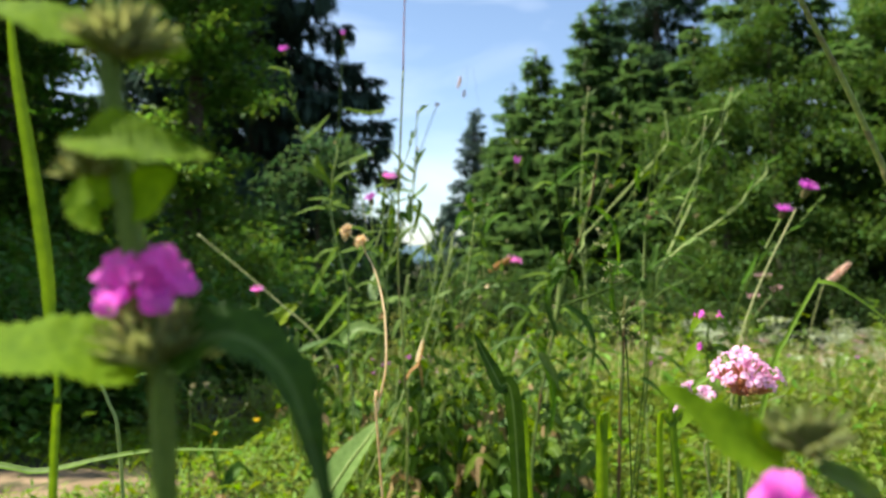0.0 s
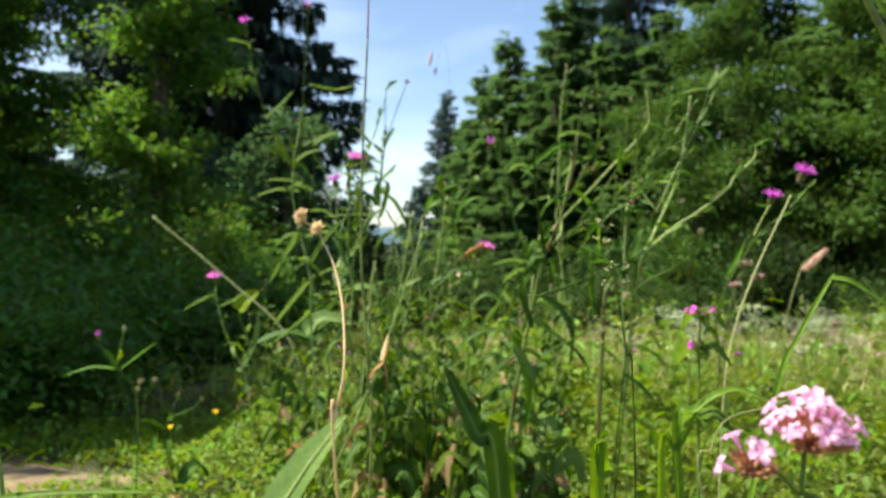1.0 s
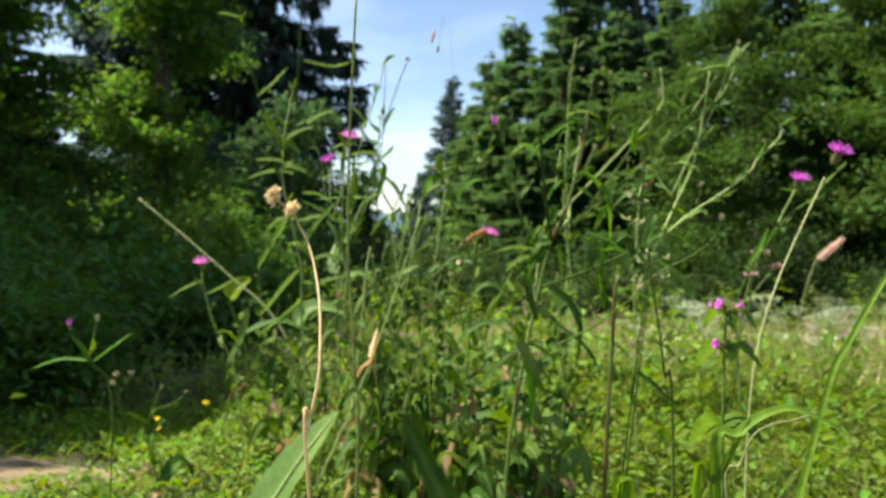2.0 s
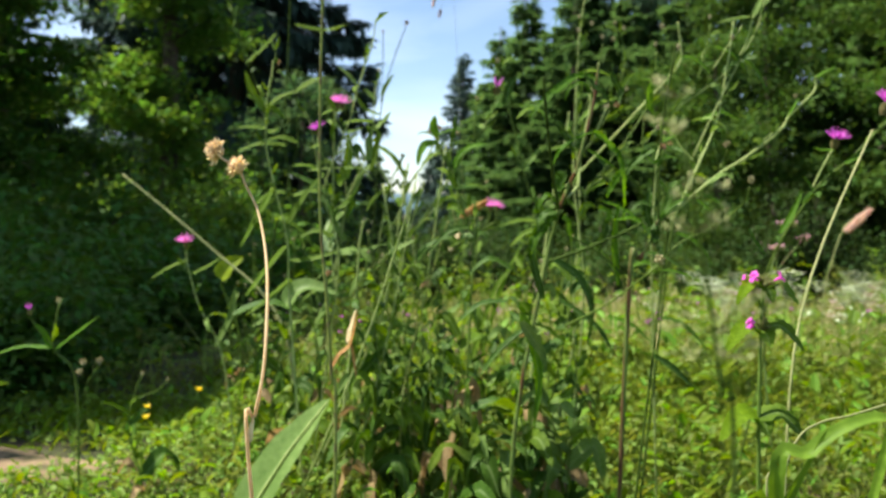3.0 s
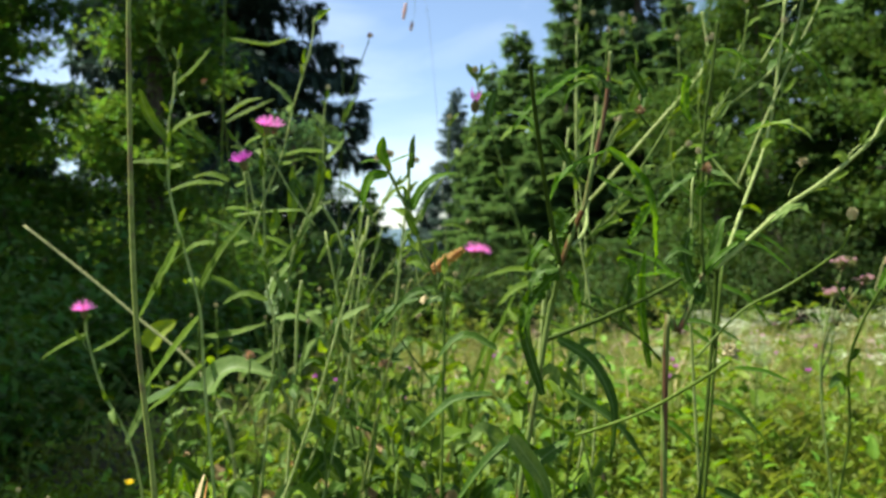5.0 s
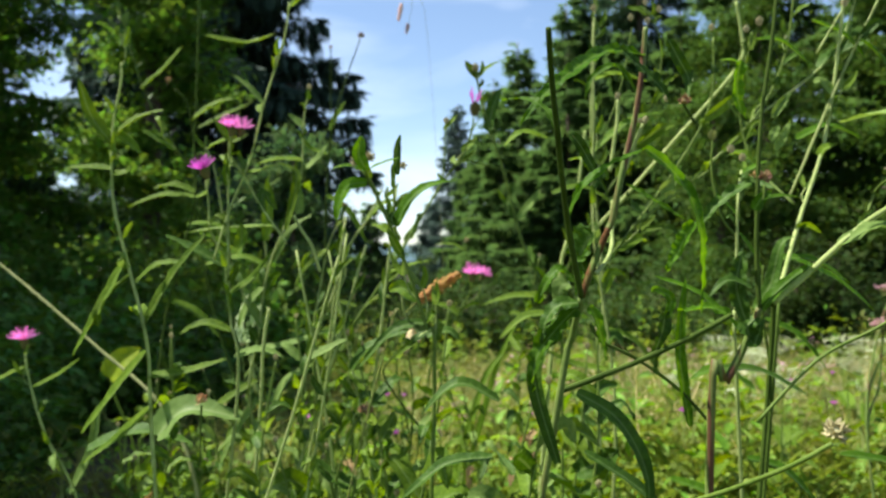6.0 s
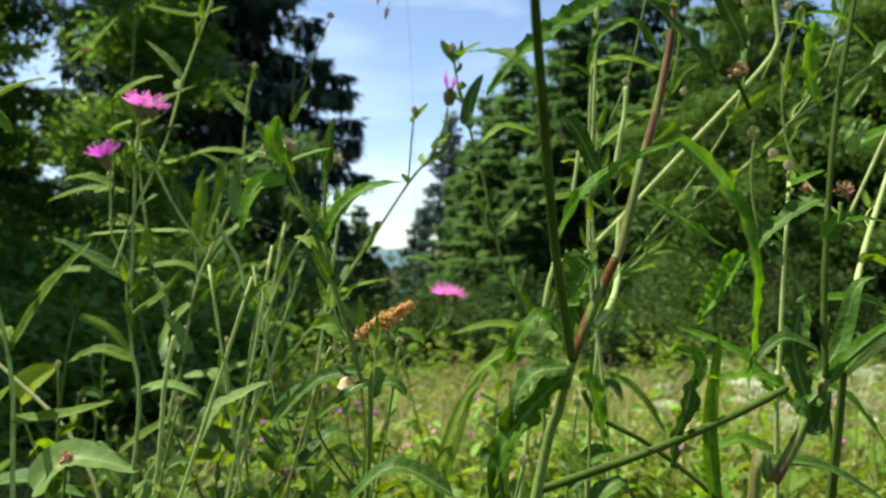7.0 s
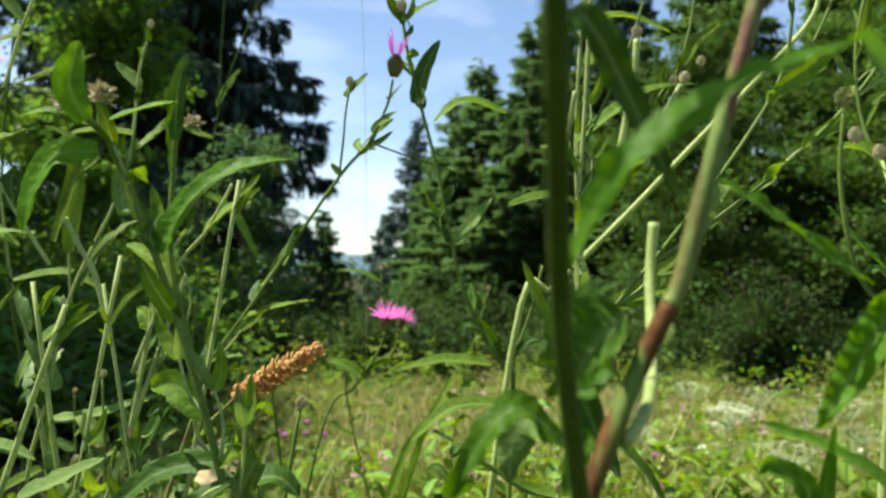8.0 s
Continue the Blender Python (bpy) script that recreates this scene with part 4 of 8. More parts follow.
def wild_knapweed(x, y, height, seed, heads=2, kind="bud", leafy=1.0):
    """A knapweed grown at random: a leafy stem with a few branches."""
    rnd = random.Random(seed)
    z0 = float(gz(x, y))
    lab = {"bud": "leafy green knapweed with small closed buds", "open": "knapweed with pink open heads in the meadow", "seed": "knapweed with straw-coloured seed heads"}[kind]
    plant = root("knapweed", (x, y, z0), lab, "wildflower", "knapweed plants")
    lx, ly = rnd.uniform(-0.12, 0.12) * height, rnd.uniform(-0.1, 0.1) * height
    at = lambda f: Vector((x + lx * f * f + 0.012 * math.sin(f * 6 + seed), y + ly * f * f, z0 + height * f))
    stalk(plant, [at(0), at(0.2), at(0.4), at(0.6), at(0.8), at(1)], 0.0018, 0.0009, STEM)
    for k in range(int(height * 56)):
        f = 0.06 + 0.88 * k / (height * 56)
        a, p = 2.4 * k + rnd.uniform(-0.5, 0.5), at(f)
        L = leafy * (0.075 - 0.05 * f) * rnd.uniform(0.6, 1.25)
        o = Vector((math.cos(a), math.sin(a), 0))
        hang = rnd.uniform(-0.55, 0.3) if f < 0.55 else rnd.uniform(-0.1, 0.6)
        frond(plant, [p, p + o * L * 0.45 + Vector((0, 0, L * rnd.uniform(0.15, 0.5))), p + o * L * rnd.uniform(0.6, 0.95) + Vector((0, 0, L * hang))], L * rnd.uniform(0.22, 0.36), WITHERED if f < 0.45 and rnd.random() < 0.22 else rnd.choice((LEAF, LEAF, LEAF_DARK, LEAF_DARK, LEAF_PALE)), (rnd.gauss(0, 0.6), rnd.gauss(-0.3, 0.5), 0.7), wave=0.25, fold=rnd.uniform(0.2, 0.7), n=4)
    bloom(plant, at(1), (rnd.uniform(-0.3, 0.3), -0.15, 1), 0.013 if kind == "open" else 0.006, kind)
    for k in range(heads):
        f = rnd.uniform(0.5, 0.85)
        p, a = at(f), rnd.uniform(0, 6.28)
        tip = p + Vector((math.cos(a) * 0.07, math.sin(a) * 0.05, height * (1.02 - f) * rnd.uniform(0.6, 1.0)))
        stalk(plant, [p, p.lerp(tip, 0.5) + Vector((math.cos(a), math.sin(a), 0)) * 0.012, tip], 0.0011, 0.0008, STEM, sides=5)
        bloom(plant, tip, (math.cos(a) * 0.3, math.sin(a) * 0.3, 1), 0.012 if kind == "open" else 0.0055, kind)
    return plant


# ---- the flowers along the camera's way ----

# the large knapweed ahead of the camera

plant = root("knapweed", (0.125, 1.17, 0), "tall knapweed with forked brown-streaked stem and long drooping leaves", "wildflower", "knapweed plants")
stalk(plant, [(0.125, 1.17, 0), (0.13, 1.165, 0.2), (0.163, 1.155, 0.396), (0.17, 1.15, 0.428), (0.173, 1.135, 0.451)], 0.0024, 0.002, STEM_BROWN, label="lower stem with brown streaks")
stalk(plant, [(0.173, 1.135, 0.451), (0.1775, 1.137, 0.462), (0.184, 1.14, 0.476), (0.1905, 1.14, 0.490)], 0.0021, 0.0020, STEM_RUSSET, label="russet-streaked stretch of the stem")
stalk(plant, [(0.1905, 1.14, 0.490), (0.193, 1.14, 0.496), (0.2, 1.14, 0.525), (0.207, 1.14, 0.552), (0.212, 1.14, 0.579), (0.215, 1.14, 0.606)], 0.0021, 0.0015, STEM_BROWN, label="brown-streaked green stem")
stalk(plant, [(0.173, 1.135, 0.451), (0.163, 1.11, 0.485), (0.154, 1.075, 0.512), (0.148, 1.05, 0.533), (0.143, 1.03, 0.552), (0.139, 1.01, 0.57)], 0.0018, 0.0013, STEM_DARK, label="thin dark green stem")
stalk(plant, [(0.17, 1.5, 0), (0.215, 1.49, 0.446), (0.242, 1.49, 0.488), (0.286, 1.49, 0.535), (0.332, 1.49, 0.585), (0.386, 1.49, 0.643), (0.406, 1.49, 0.67), (0.407, 1.49, 0.691), (0.402, 1.49, 0.728)], 0.0021, 0.0016, STEM_PALE)
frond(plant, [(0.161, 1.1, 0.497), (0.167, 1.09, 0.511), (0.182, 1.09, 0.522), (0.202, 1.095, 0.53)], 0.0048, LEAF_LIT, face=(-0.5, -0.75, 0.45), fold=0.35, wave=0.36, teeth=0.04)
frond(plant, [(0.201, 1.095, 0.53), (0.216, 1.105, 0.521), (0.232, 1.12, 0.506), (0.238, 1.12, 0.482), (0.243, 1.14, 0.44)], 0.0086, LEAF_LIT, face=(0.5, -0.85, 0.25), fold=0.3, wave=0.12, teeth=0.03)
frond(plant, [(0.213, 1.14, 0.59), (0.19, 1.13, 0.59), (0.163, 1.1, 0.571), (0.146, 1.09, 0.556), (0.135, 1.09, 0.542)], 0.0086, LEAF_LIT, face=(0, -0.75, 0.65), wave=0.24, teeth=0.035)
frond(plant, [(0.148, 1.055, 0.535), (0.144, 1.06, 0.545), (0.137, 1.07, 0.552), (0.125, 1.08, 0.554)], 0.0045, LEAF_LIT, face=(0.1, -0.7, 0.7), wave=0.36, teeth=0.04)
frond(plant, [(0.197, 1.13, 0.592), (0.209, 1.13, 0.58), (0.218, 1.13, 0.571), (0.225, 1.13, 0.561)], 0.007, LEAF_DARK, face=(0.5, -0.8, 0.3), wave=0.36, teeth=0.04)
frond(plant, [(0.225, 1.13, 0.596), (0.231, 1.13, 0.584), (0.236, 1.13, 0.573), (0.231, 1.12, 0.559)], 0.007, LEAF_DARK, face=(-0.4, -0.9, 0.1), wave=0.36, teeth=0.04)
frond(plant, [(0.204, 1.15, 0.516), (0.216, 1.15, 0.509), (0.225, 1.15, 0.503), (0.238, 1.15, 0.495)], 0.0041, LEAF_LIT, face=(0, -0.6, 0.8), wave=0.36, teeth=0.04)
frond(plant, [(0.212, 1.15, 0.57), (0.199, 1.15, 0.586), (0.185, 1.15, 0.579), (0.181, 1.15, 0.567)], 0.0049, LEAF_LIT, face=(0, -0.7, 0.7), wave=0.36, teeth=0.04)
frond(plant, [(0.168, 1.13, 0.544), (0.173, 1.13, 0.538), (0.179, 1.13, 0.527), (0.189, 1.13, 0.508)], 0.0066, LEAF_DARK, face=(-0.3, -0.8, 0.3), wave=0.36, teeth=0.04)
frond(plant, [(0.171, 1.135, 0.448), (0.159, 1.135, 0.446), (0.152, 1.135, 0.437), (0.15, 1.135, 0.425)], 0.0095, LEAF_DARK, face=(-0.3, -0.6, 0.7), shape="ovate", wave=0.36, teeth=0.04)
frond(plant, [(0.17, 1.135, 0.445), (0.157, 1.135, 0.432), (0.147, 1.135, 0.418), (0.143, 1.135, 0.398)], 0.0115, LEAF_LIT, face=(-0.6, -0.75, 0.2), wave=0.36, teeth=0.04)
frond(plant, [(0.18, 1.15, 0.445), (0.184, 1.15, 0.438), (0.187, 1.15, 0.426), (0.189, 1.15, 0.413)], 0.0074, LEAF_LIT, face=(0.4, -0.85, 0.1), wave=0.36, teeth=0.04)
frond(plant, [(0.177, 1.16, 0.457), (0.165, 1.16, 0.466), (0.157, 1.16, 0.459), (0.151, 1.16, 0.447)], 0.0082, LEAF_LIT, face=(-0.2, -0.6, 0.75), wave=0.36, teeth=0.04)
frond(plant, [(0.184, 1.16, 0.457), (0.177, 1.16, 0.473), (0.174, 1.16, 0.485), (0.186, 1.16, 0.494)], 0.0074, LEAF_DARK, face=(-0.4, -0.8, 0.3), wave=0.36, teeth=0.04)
bloom(plant, (0.228, 1.115, 0.556), (0.2, -0.3, 1), 0.0067, "dead")
stalk(plant, [(0.239, 1.13, 0.548), (0.228, 1.115, 0.556)], 0.0009, 0.0008, STEM_DARK)
stalk(plant, [(0.164, 1.165, 0.393), (0.19, 1.165, 0.402), (0.212, 1.165, 0.41), (0.247, 1.165, 0.425), (0.27, 1.165, 0.437)], 0.0019, 0.0016, STEM_DARK)
stalk(plant, [(0.186, 1.18, 0.433), (0.194, 1.18, 0.421), (0.216, 1.18, 0.409), (0.242, 1.18, 0.389), (0.261, 1.18, 0.367)], 0.0012, 0.001, STEM_DARK)
stalk(plant, [(0.18, 1.13, 0.328), (0.205, 1.05, 0.359), (0.222, 0.99, 0.388), (0.234, 0.97, 0.403)], 0.0012, 0.0009, STEM)
bloom(plant, (0.233, 0.966, 0.405), (0.15, -0.2, 1), 0.0097, "seed")
frond(plant, [(0.237, 0.97, 0.399), (0.254, 0.97, 0.396), (0.273, 0.97, 0.387)], 0.0049, LEAF_LIT, face=(0, -0.4, 1))
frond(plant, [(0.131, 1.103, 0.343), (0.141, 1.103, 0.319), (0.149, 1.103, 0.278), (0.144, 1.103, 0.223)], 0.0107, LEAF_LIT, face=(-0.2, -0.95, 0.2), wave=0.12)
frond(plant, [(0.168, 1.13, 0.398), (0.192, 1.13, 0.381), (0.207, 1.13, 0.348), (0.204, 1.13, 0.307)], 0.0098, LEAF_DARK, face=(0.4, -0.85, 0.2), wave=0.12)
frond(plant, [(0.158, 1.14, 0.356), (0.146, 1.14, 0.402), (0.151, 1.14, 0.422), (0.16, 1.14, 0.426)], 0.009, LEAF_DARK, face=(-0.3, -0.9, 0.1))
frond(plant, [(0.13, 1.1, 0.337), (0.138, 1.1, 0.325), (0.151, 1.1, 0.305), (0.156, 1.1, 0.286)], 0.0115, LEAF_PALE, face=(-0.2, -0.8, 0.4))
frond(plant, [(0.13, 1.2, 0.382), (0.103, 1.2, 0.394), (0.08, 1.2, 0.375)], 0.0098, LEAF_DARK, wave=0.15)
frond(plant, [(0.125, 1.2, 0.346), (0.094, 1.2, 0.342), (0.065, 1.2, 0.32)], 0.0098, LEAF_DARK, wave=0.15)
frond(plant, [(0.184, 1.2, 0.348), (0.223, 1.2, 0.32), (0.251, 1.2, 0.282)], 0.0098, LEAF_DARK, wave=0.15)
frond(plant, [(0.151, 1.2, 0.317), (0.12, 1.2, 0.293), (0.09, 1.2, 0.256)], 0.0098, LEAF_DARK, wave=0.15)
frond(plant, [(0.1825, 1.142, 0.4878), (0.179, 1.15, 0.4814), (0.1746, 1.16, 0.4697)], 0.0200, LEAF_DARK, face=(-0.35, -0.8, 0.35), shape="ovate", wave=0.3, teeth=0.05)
frond(plant, [(0.18, 1.142, 0.4766), (0.176, 1.146, 0.4717), (0.1708, 1.15, 0.4723)], 0.0062, LEAF_LIT, face=(-0.1, -0.6, 0.75), wave=0.3, teeth=0.05)
frond(plant, [(0.1757, 1.138, 0.4643), (0.1738, 1.142, 0.4614), (0.1717, 1.145, 0.4519)], 0.006, LEAF_LIT, face=(-0.3, -0.8, 0.3), wave=0.2, teeth=0.04)
frond(plant, [(0.179, 1.16, 0.4898), (0.1757, 1.165, 0.4853), (0.1748, 1.17, 0.4696)], 0.006, LEAF_PALE, face=(-0.3, -0.7, 0.5), wave=0.4, teeth=0.16)
frond(plant, [(0.1885, 1.142, 0.482), (0.1907, 1.144, 0.4846), (0.1928, 1.146, 0.4864)], 0.0036, LEAF_PALE, face=(0.2, -0.8, 0.5), shape="ovate", wave=0.1, teeth=0.03)
frond(plant, [(0.1767, 1.2, 0.4573), (0.1714, 1.2, 0.4537), (0.1694, 1.2, 0.4404)], 0.0135, LEAF_PALE, face=(-0.2, -0.8, 0.4), shape="ovate", wave=0.3, teeth=0.05)

# the knapweed to its right, with the reddish seed head

plant = root("knapweed", (0.25, 1.19, 0), "tall knapweed with reddish-brown seed head and upright leaves", "wildflower", "knapweed plants")
stalk(plant, [(0.25, 1.19, 0), (0.259, 1.175, 0.376), (0.269, 1.175, 0.395), (0.281, 1.175, 0.417), (0.289, 1.17, 0.44)], 0.0028, 0.0024, STEM_BROWN)
stalk(plant, [(0.289, 1.17, 0.44), (0.288, 1.17, 0.467), (0.289, 1.17, 0.501), (0.293, 1.17, 0.555), (0.301, 1.17, 0.604), (0.305, 1.17, 0.634)], 0.0015, 0.0011, STEM_DARK)
stalk(plant, [(0.303, 1.19, 0.379), (0.302, 1.19, 0.407), (0.299, 1.19, 0.432), (0.3, 1.19, 0.466)], 0.0009, 0.0009, STEM_DARK)
bloom(plant, (0.287, 1.154, 0.516), (0.3, -0.2, 1), 0.0084, "dead")
stalk(plant, [(0.286, 1.16, 0.498), (0.289, 1.16, 0.507), (0.29, 1.16, 0.515)], 0.001, 0.001, STEM)
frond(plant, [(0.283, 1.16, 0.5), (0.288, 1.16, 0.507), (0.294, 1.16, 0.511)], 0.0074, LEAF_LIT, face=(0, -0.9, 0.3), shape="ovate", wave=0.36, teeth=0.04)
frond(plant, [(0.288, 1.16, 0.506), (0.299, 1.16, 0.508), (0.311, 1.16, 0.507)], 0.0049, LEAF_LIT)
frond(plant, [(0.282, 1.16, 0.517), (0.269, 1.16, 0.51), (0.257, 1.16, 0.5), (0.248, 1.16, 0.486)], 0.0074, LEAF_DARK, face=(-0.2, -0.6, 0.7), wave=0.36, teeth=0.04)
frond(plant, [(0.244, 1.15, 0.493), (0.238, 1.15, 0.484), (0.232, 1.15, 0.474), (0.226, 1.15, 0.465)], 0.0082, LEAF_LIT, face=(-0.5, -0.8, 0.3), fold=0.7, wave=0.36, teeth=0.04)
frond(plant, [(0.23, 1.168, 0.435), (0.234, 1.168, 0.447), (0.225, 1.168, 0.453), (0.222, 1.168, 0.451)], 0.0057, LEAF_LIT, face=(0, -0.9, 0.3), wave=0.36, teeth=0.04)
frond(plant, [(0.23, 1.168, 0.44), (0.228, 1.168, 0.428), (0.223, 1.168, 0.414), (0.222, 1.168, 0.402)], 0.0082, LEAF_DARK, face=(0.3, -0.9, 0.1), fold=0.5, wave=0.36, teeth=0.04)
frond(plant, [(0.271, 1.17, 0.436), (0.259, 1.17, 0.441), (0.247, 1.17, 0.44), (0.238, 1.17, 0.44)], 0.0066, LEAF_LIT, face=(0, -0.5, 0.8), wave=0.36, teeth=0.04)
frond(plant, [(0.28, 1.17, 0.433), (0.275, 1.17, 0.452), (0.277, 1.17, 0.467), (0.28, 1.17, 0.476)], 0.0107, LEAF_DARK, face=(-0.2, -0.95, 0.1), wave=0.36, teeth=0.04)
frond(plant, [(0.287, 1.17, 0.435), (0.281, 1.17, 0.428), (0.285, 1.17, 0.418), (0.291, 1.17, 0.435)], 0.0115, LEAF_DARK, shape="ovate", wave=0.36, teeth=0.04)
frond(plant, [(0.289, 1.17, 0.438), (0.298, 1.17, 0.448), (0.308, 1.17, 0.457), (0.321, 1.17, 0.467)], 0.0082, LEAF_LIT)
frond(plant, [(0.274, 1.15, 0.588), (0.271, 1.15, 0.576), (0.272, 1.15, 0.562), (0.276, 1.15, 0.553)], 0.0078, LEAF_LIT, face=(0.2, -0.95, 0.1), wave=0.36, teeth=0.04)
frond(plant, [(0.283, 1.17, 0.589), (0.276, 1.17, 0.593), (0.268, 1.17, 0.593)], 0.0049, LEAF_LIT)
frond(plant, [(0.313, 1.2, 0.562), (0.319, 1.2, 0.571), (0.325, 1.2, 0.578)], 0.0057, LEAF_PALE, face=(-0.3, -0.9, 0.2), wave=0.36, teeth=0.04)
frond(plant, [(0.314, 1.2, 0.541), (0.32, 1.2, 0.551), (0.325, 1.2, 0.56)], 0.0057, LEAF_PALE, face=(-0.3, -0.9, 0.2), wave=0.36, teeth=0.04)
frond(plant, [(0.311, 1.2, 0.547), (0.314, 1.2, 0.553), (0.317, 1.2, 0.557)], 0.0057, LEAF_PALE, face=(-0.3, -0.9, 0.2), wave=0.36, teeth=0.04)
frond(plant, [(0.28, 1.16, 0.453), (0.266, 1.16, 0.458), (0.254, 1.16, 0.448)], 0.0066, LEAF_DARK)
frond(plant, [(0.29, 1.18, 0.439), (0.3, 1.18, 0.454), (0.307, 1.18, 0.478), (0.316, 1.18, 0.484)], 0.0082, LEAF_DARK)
stalk(plant, [(0.219, 1.35, 0.579), (0.215, 1.35, 0.551), (0.212, 1.35, 0.53)], 0.0013, 0.0012, STEM_PALE)
stalk(plant, [(0.247, 1.35, 0.604), (0.246, 1.35, 0.586), (0.243, 1.35, 0.569), (0.239, 1.35, 0.544)], 0.0016, 0.0016, STEM_PALE)
bloom(plant, (0.247, 1.35, 0.605), (0, 0, 1), 0.0062, "bud")
stalk(plant, [(0.268, 1.35, 0.584), (0.264, 1.35, 0.576), (0.259, 1.35, 0.564), (0.252, 1.35, 0.545)], 0.0015, 0.0015, STEM_PALE)
bloom(plant, (0.269, 1.35, 0.585), (0.3, 0, 1), 0.0062, "bud")
bloom(plant, (0.266, 1.352, 0.585), (-0.2, 0, 1), 0.005, "bud")
stalk(plant, [(0.207, 1.2, 0.51), (0.2055, 1.198, 0.495), (0.202, 1.185, 0.480), (0.190, 1.150, 0.470), (0.182, 1.138, 0.464)], 0.0015, 0.0013, STEM_PALE, label="pale ribbed sheath")

plant = root("knapweed", (0.33, 1.3, 0), "slender knapweed with pale stem and small buds", "wildflower", "knapweed plants")
stalk(plant, [(0.33, 1.3, 0), (0.303, 1.25, 0.391), (0.304, 1.25, 0.432), (0.306, 1.25, 0.48), (0.308, 1.25, 0.516), (0.327, 1.29, 0.543)], 0.0015, 0.0009, STEM_PALE)
clothe(plant, [(0.303, 1.25, 0.391), (0.304, 1.25, 0.432), (0.306, 1.25, 0.48), (0.308, 1.25, 0.516), (0.327, 1.29, 0.543)], 4, 0.03, 4)
bloom(plant, (0.329, 1.295, 0.545), (0, 0, 1), 0.0067, "bud")
frond(plant, [(0.319, 1.27, 0.533), (0.327, 1.27, 0.537), (0.338, 1.27, 0.542)], 0.0057, LEAF_LIT)
frond(plant, [(0.316, 1.27, 0.501), (0.304, 1.27, 0.512), (0.294, 1.27, 0.523)], 0.0066, LEAF_LIT)
frond(plant, [(0.315, 1.27, 0.489), (0.325, 1.27, 0.474), (0.332, 1.27, 0.461)], 0.0066, LEAF_LIT)
stalk(plant, [(0.31, 1.26, 0.486), (0.299, 1.26, 0.501), (0.293, 1.26, 0.531), (0.294, 1.26, 0.556)], 0.001, 0.0008, STEM)
bloom(plant, (0.294, 1.26, 0.557), (0, 0, 1), 0.008, "green")

# slanting knapweed stems with small buds

plant = root("knapweed", (0.262, 1.2, 0), "slanting downy knapweed stem with a forked bud tip", "wildflower", "knapweed plants")
stalk(plant, [(0.262, 1.2, 0), (0.302, 1.19, 0.396), (0.297, 1.17, 0.443)], 0.0016, 0.0016, STEM_DARK)
stalk(plant, [(0.297, 1.17, 0.443), (0.321, 1.17, 0.462), (0.353, 1.17, 0.489), (0.383, 1.17, 0.508), (0.421, 1.17, 0.538), (0.432, 1.17, 0.555), (0.458, 1.17, 0.581), (0.459, 1.17, 0.598)], 0.0021, 0.0012, STEM_PALE)
clothe(plant, [(0.297, 1.17, 0.443), (0.321, 1.17, 0.462), (0.353, 1.17, 0.489), (0.383, 1.17, 0.508), (0.421, 1.17, 0.538), (0.432, 1.17, 0.555), (0.458, 1.17, 0.581), (0.459, 1.17, 0.598)], 5, 0.03, 5)
frond(plant, [(0.459, 1.17, 0.597), (0.452, 1.17, 0.605), (0.446, 1.17, 0.611)], 0.0049, LEAF_PALE)
frond(plant, [(0.46, 1.17, 0.597), (0.471, 1.17, 0.603), (0.482, 1.17, 0.608)], 0.0041, LEAF_LIT)
frond(plant, [(0.429, 1.17, 0.552), (0.437, 1.17, 0.566), (0.442, 1.17, 0.575)], 0.0033, LEAF_LIT)
bloom(plant, (0.447, 1.19, 0.577), (-0.2, -0.2, 1), 0.006, "bud")
bloom(plant, (0.346, 1.12, 0.517), (-0.5, -0.2, 1), 0.0075, "seed")
stalk(plant, [(0.352, 1.16, 0.497), (0.358, 1.16, 0.511), (0.346, 1.12, 0.515)], 0.0008, 0.0008, STEM)
bloom(plant, (0.346, 1.055, 0.477), (-0.1, -0.2, 1), 0.0086, "bud")
stalk(plant, [(0.345, 1.055, 0.473), (0.343, 1.07, 0.456), (0.323, 1.1, 0.433), (0.291, 1.1, 0.417), (0.258, 1.1, 0.385)], 0.0008, 0.001, STEM)
frond(plant, [(0.297, 1.08, 0.539), (0.302, 1.05, 0.538), (0.314, 1.05, 0.532), (0.32, 1.05, 0.526)], 0.0082, LEAF_PALE, face=(-0.2, -0.4, 1))
frond(plant, [(0.312, 1.17, 0.469), (0.336, 1.17, 0.457), (0.36, 1.17, 0.437)], 0.0074, LEAF_LIT)
frond(plant, [(0.28, 1.18, 0.426), (0.255, 1.18, 0.449), (0.227, 1.18, 0.461)], 0.0082, LEAF_LIT)
frond(plant, [(0.262, 1.18, 0.402), (0.292, 1.18, 0.4), (0.322, 1.18, 0.384)], 0.0082, LEAF_DARK)
frond(plant, [(0.247, 1.18, 0.367), (0.242, 1.18, 0.414), (0.247, 1.18, 0.461)], 0.0074, LEAF_LIT)
frond(plant, [(0.24, 1.2, 0.329), (0.267, 1.2, 0.318), (0.292, 1.2, 0.297)], 0.009, LEAF_LIT)
frond(plant, [(0.253, 1.052, 0.31), (0.272, 1.052, 0.298), (0.292, 1.052, 0.279)], 0.007, LEAF_DARK, face=(0.2, -0.8, 0.4))

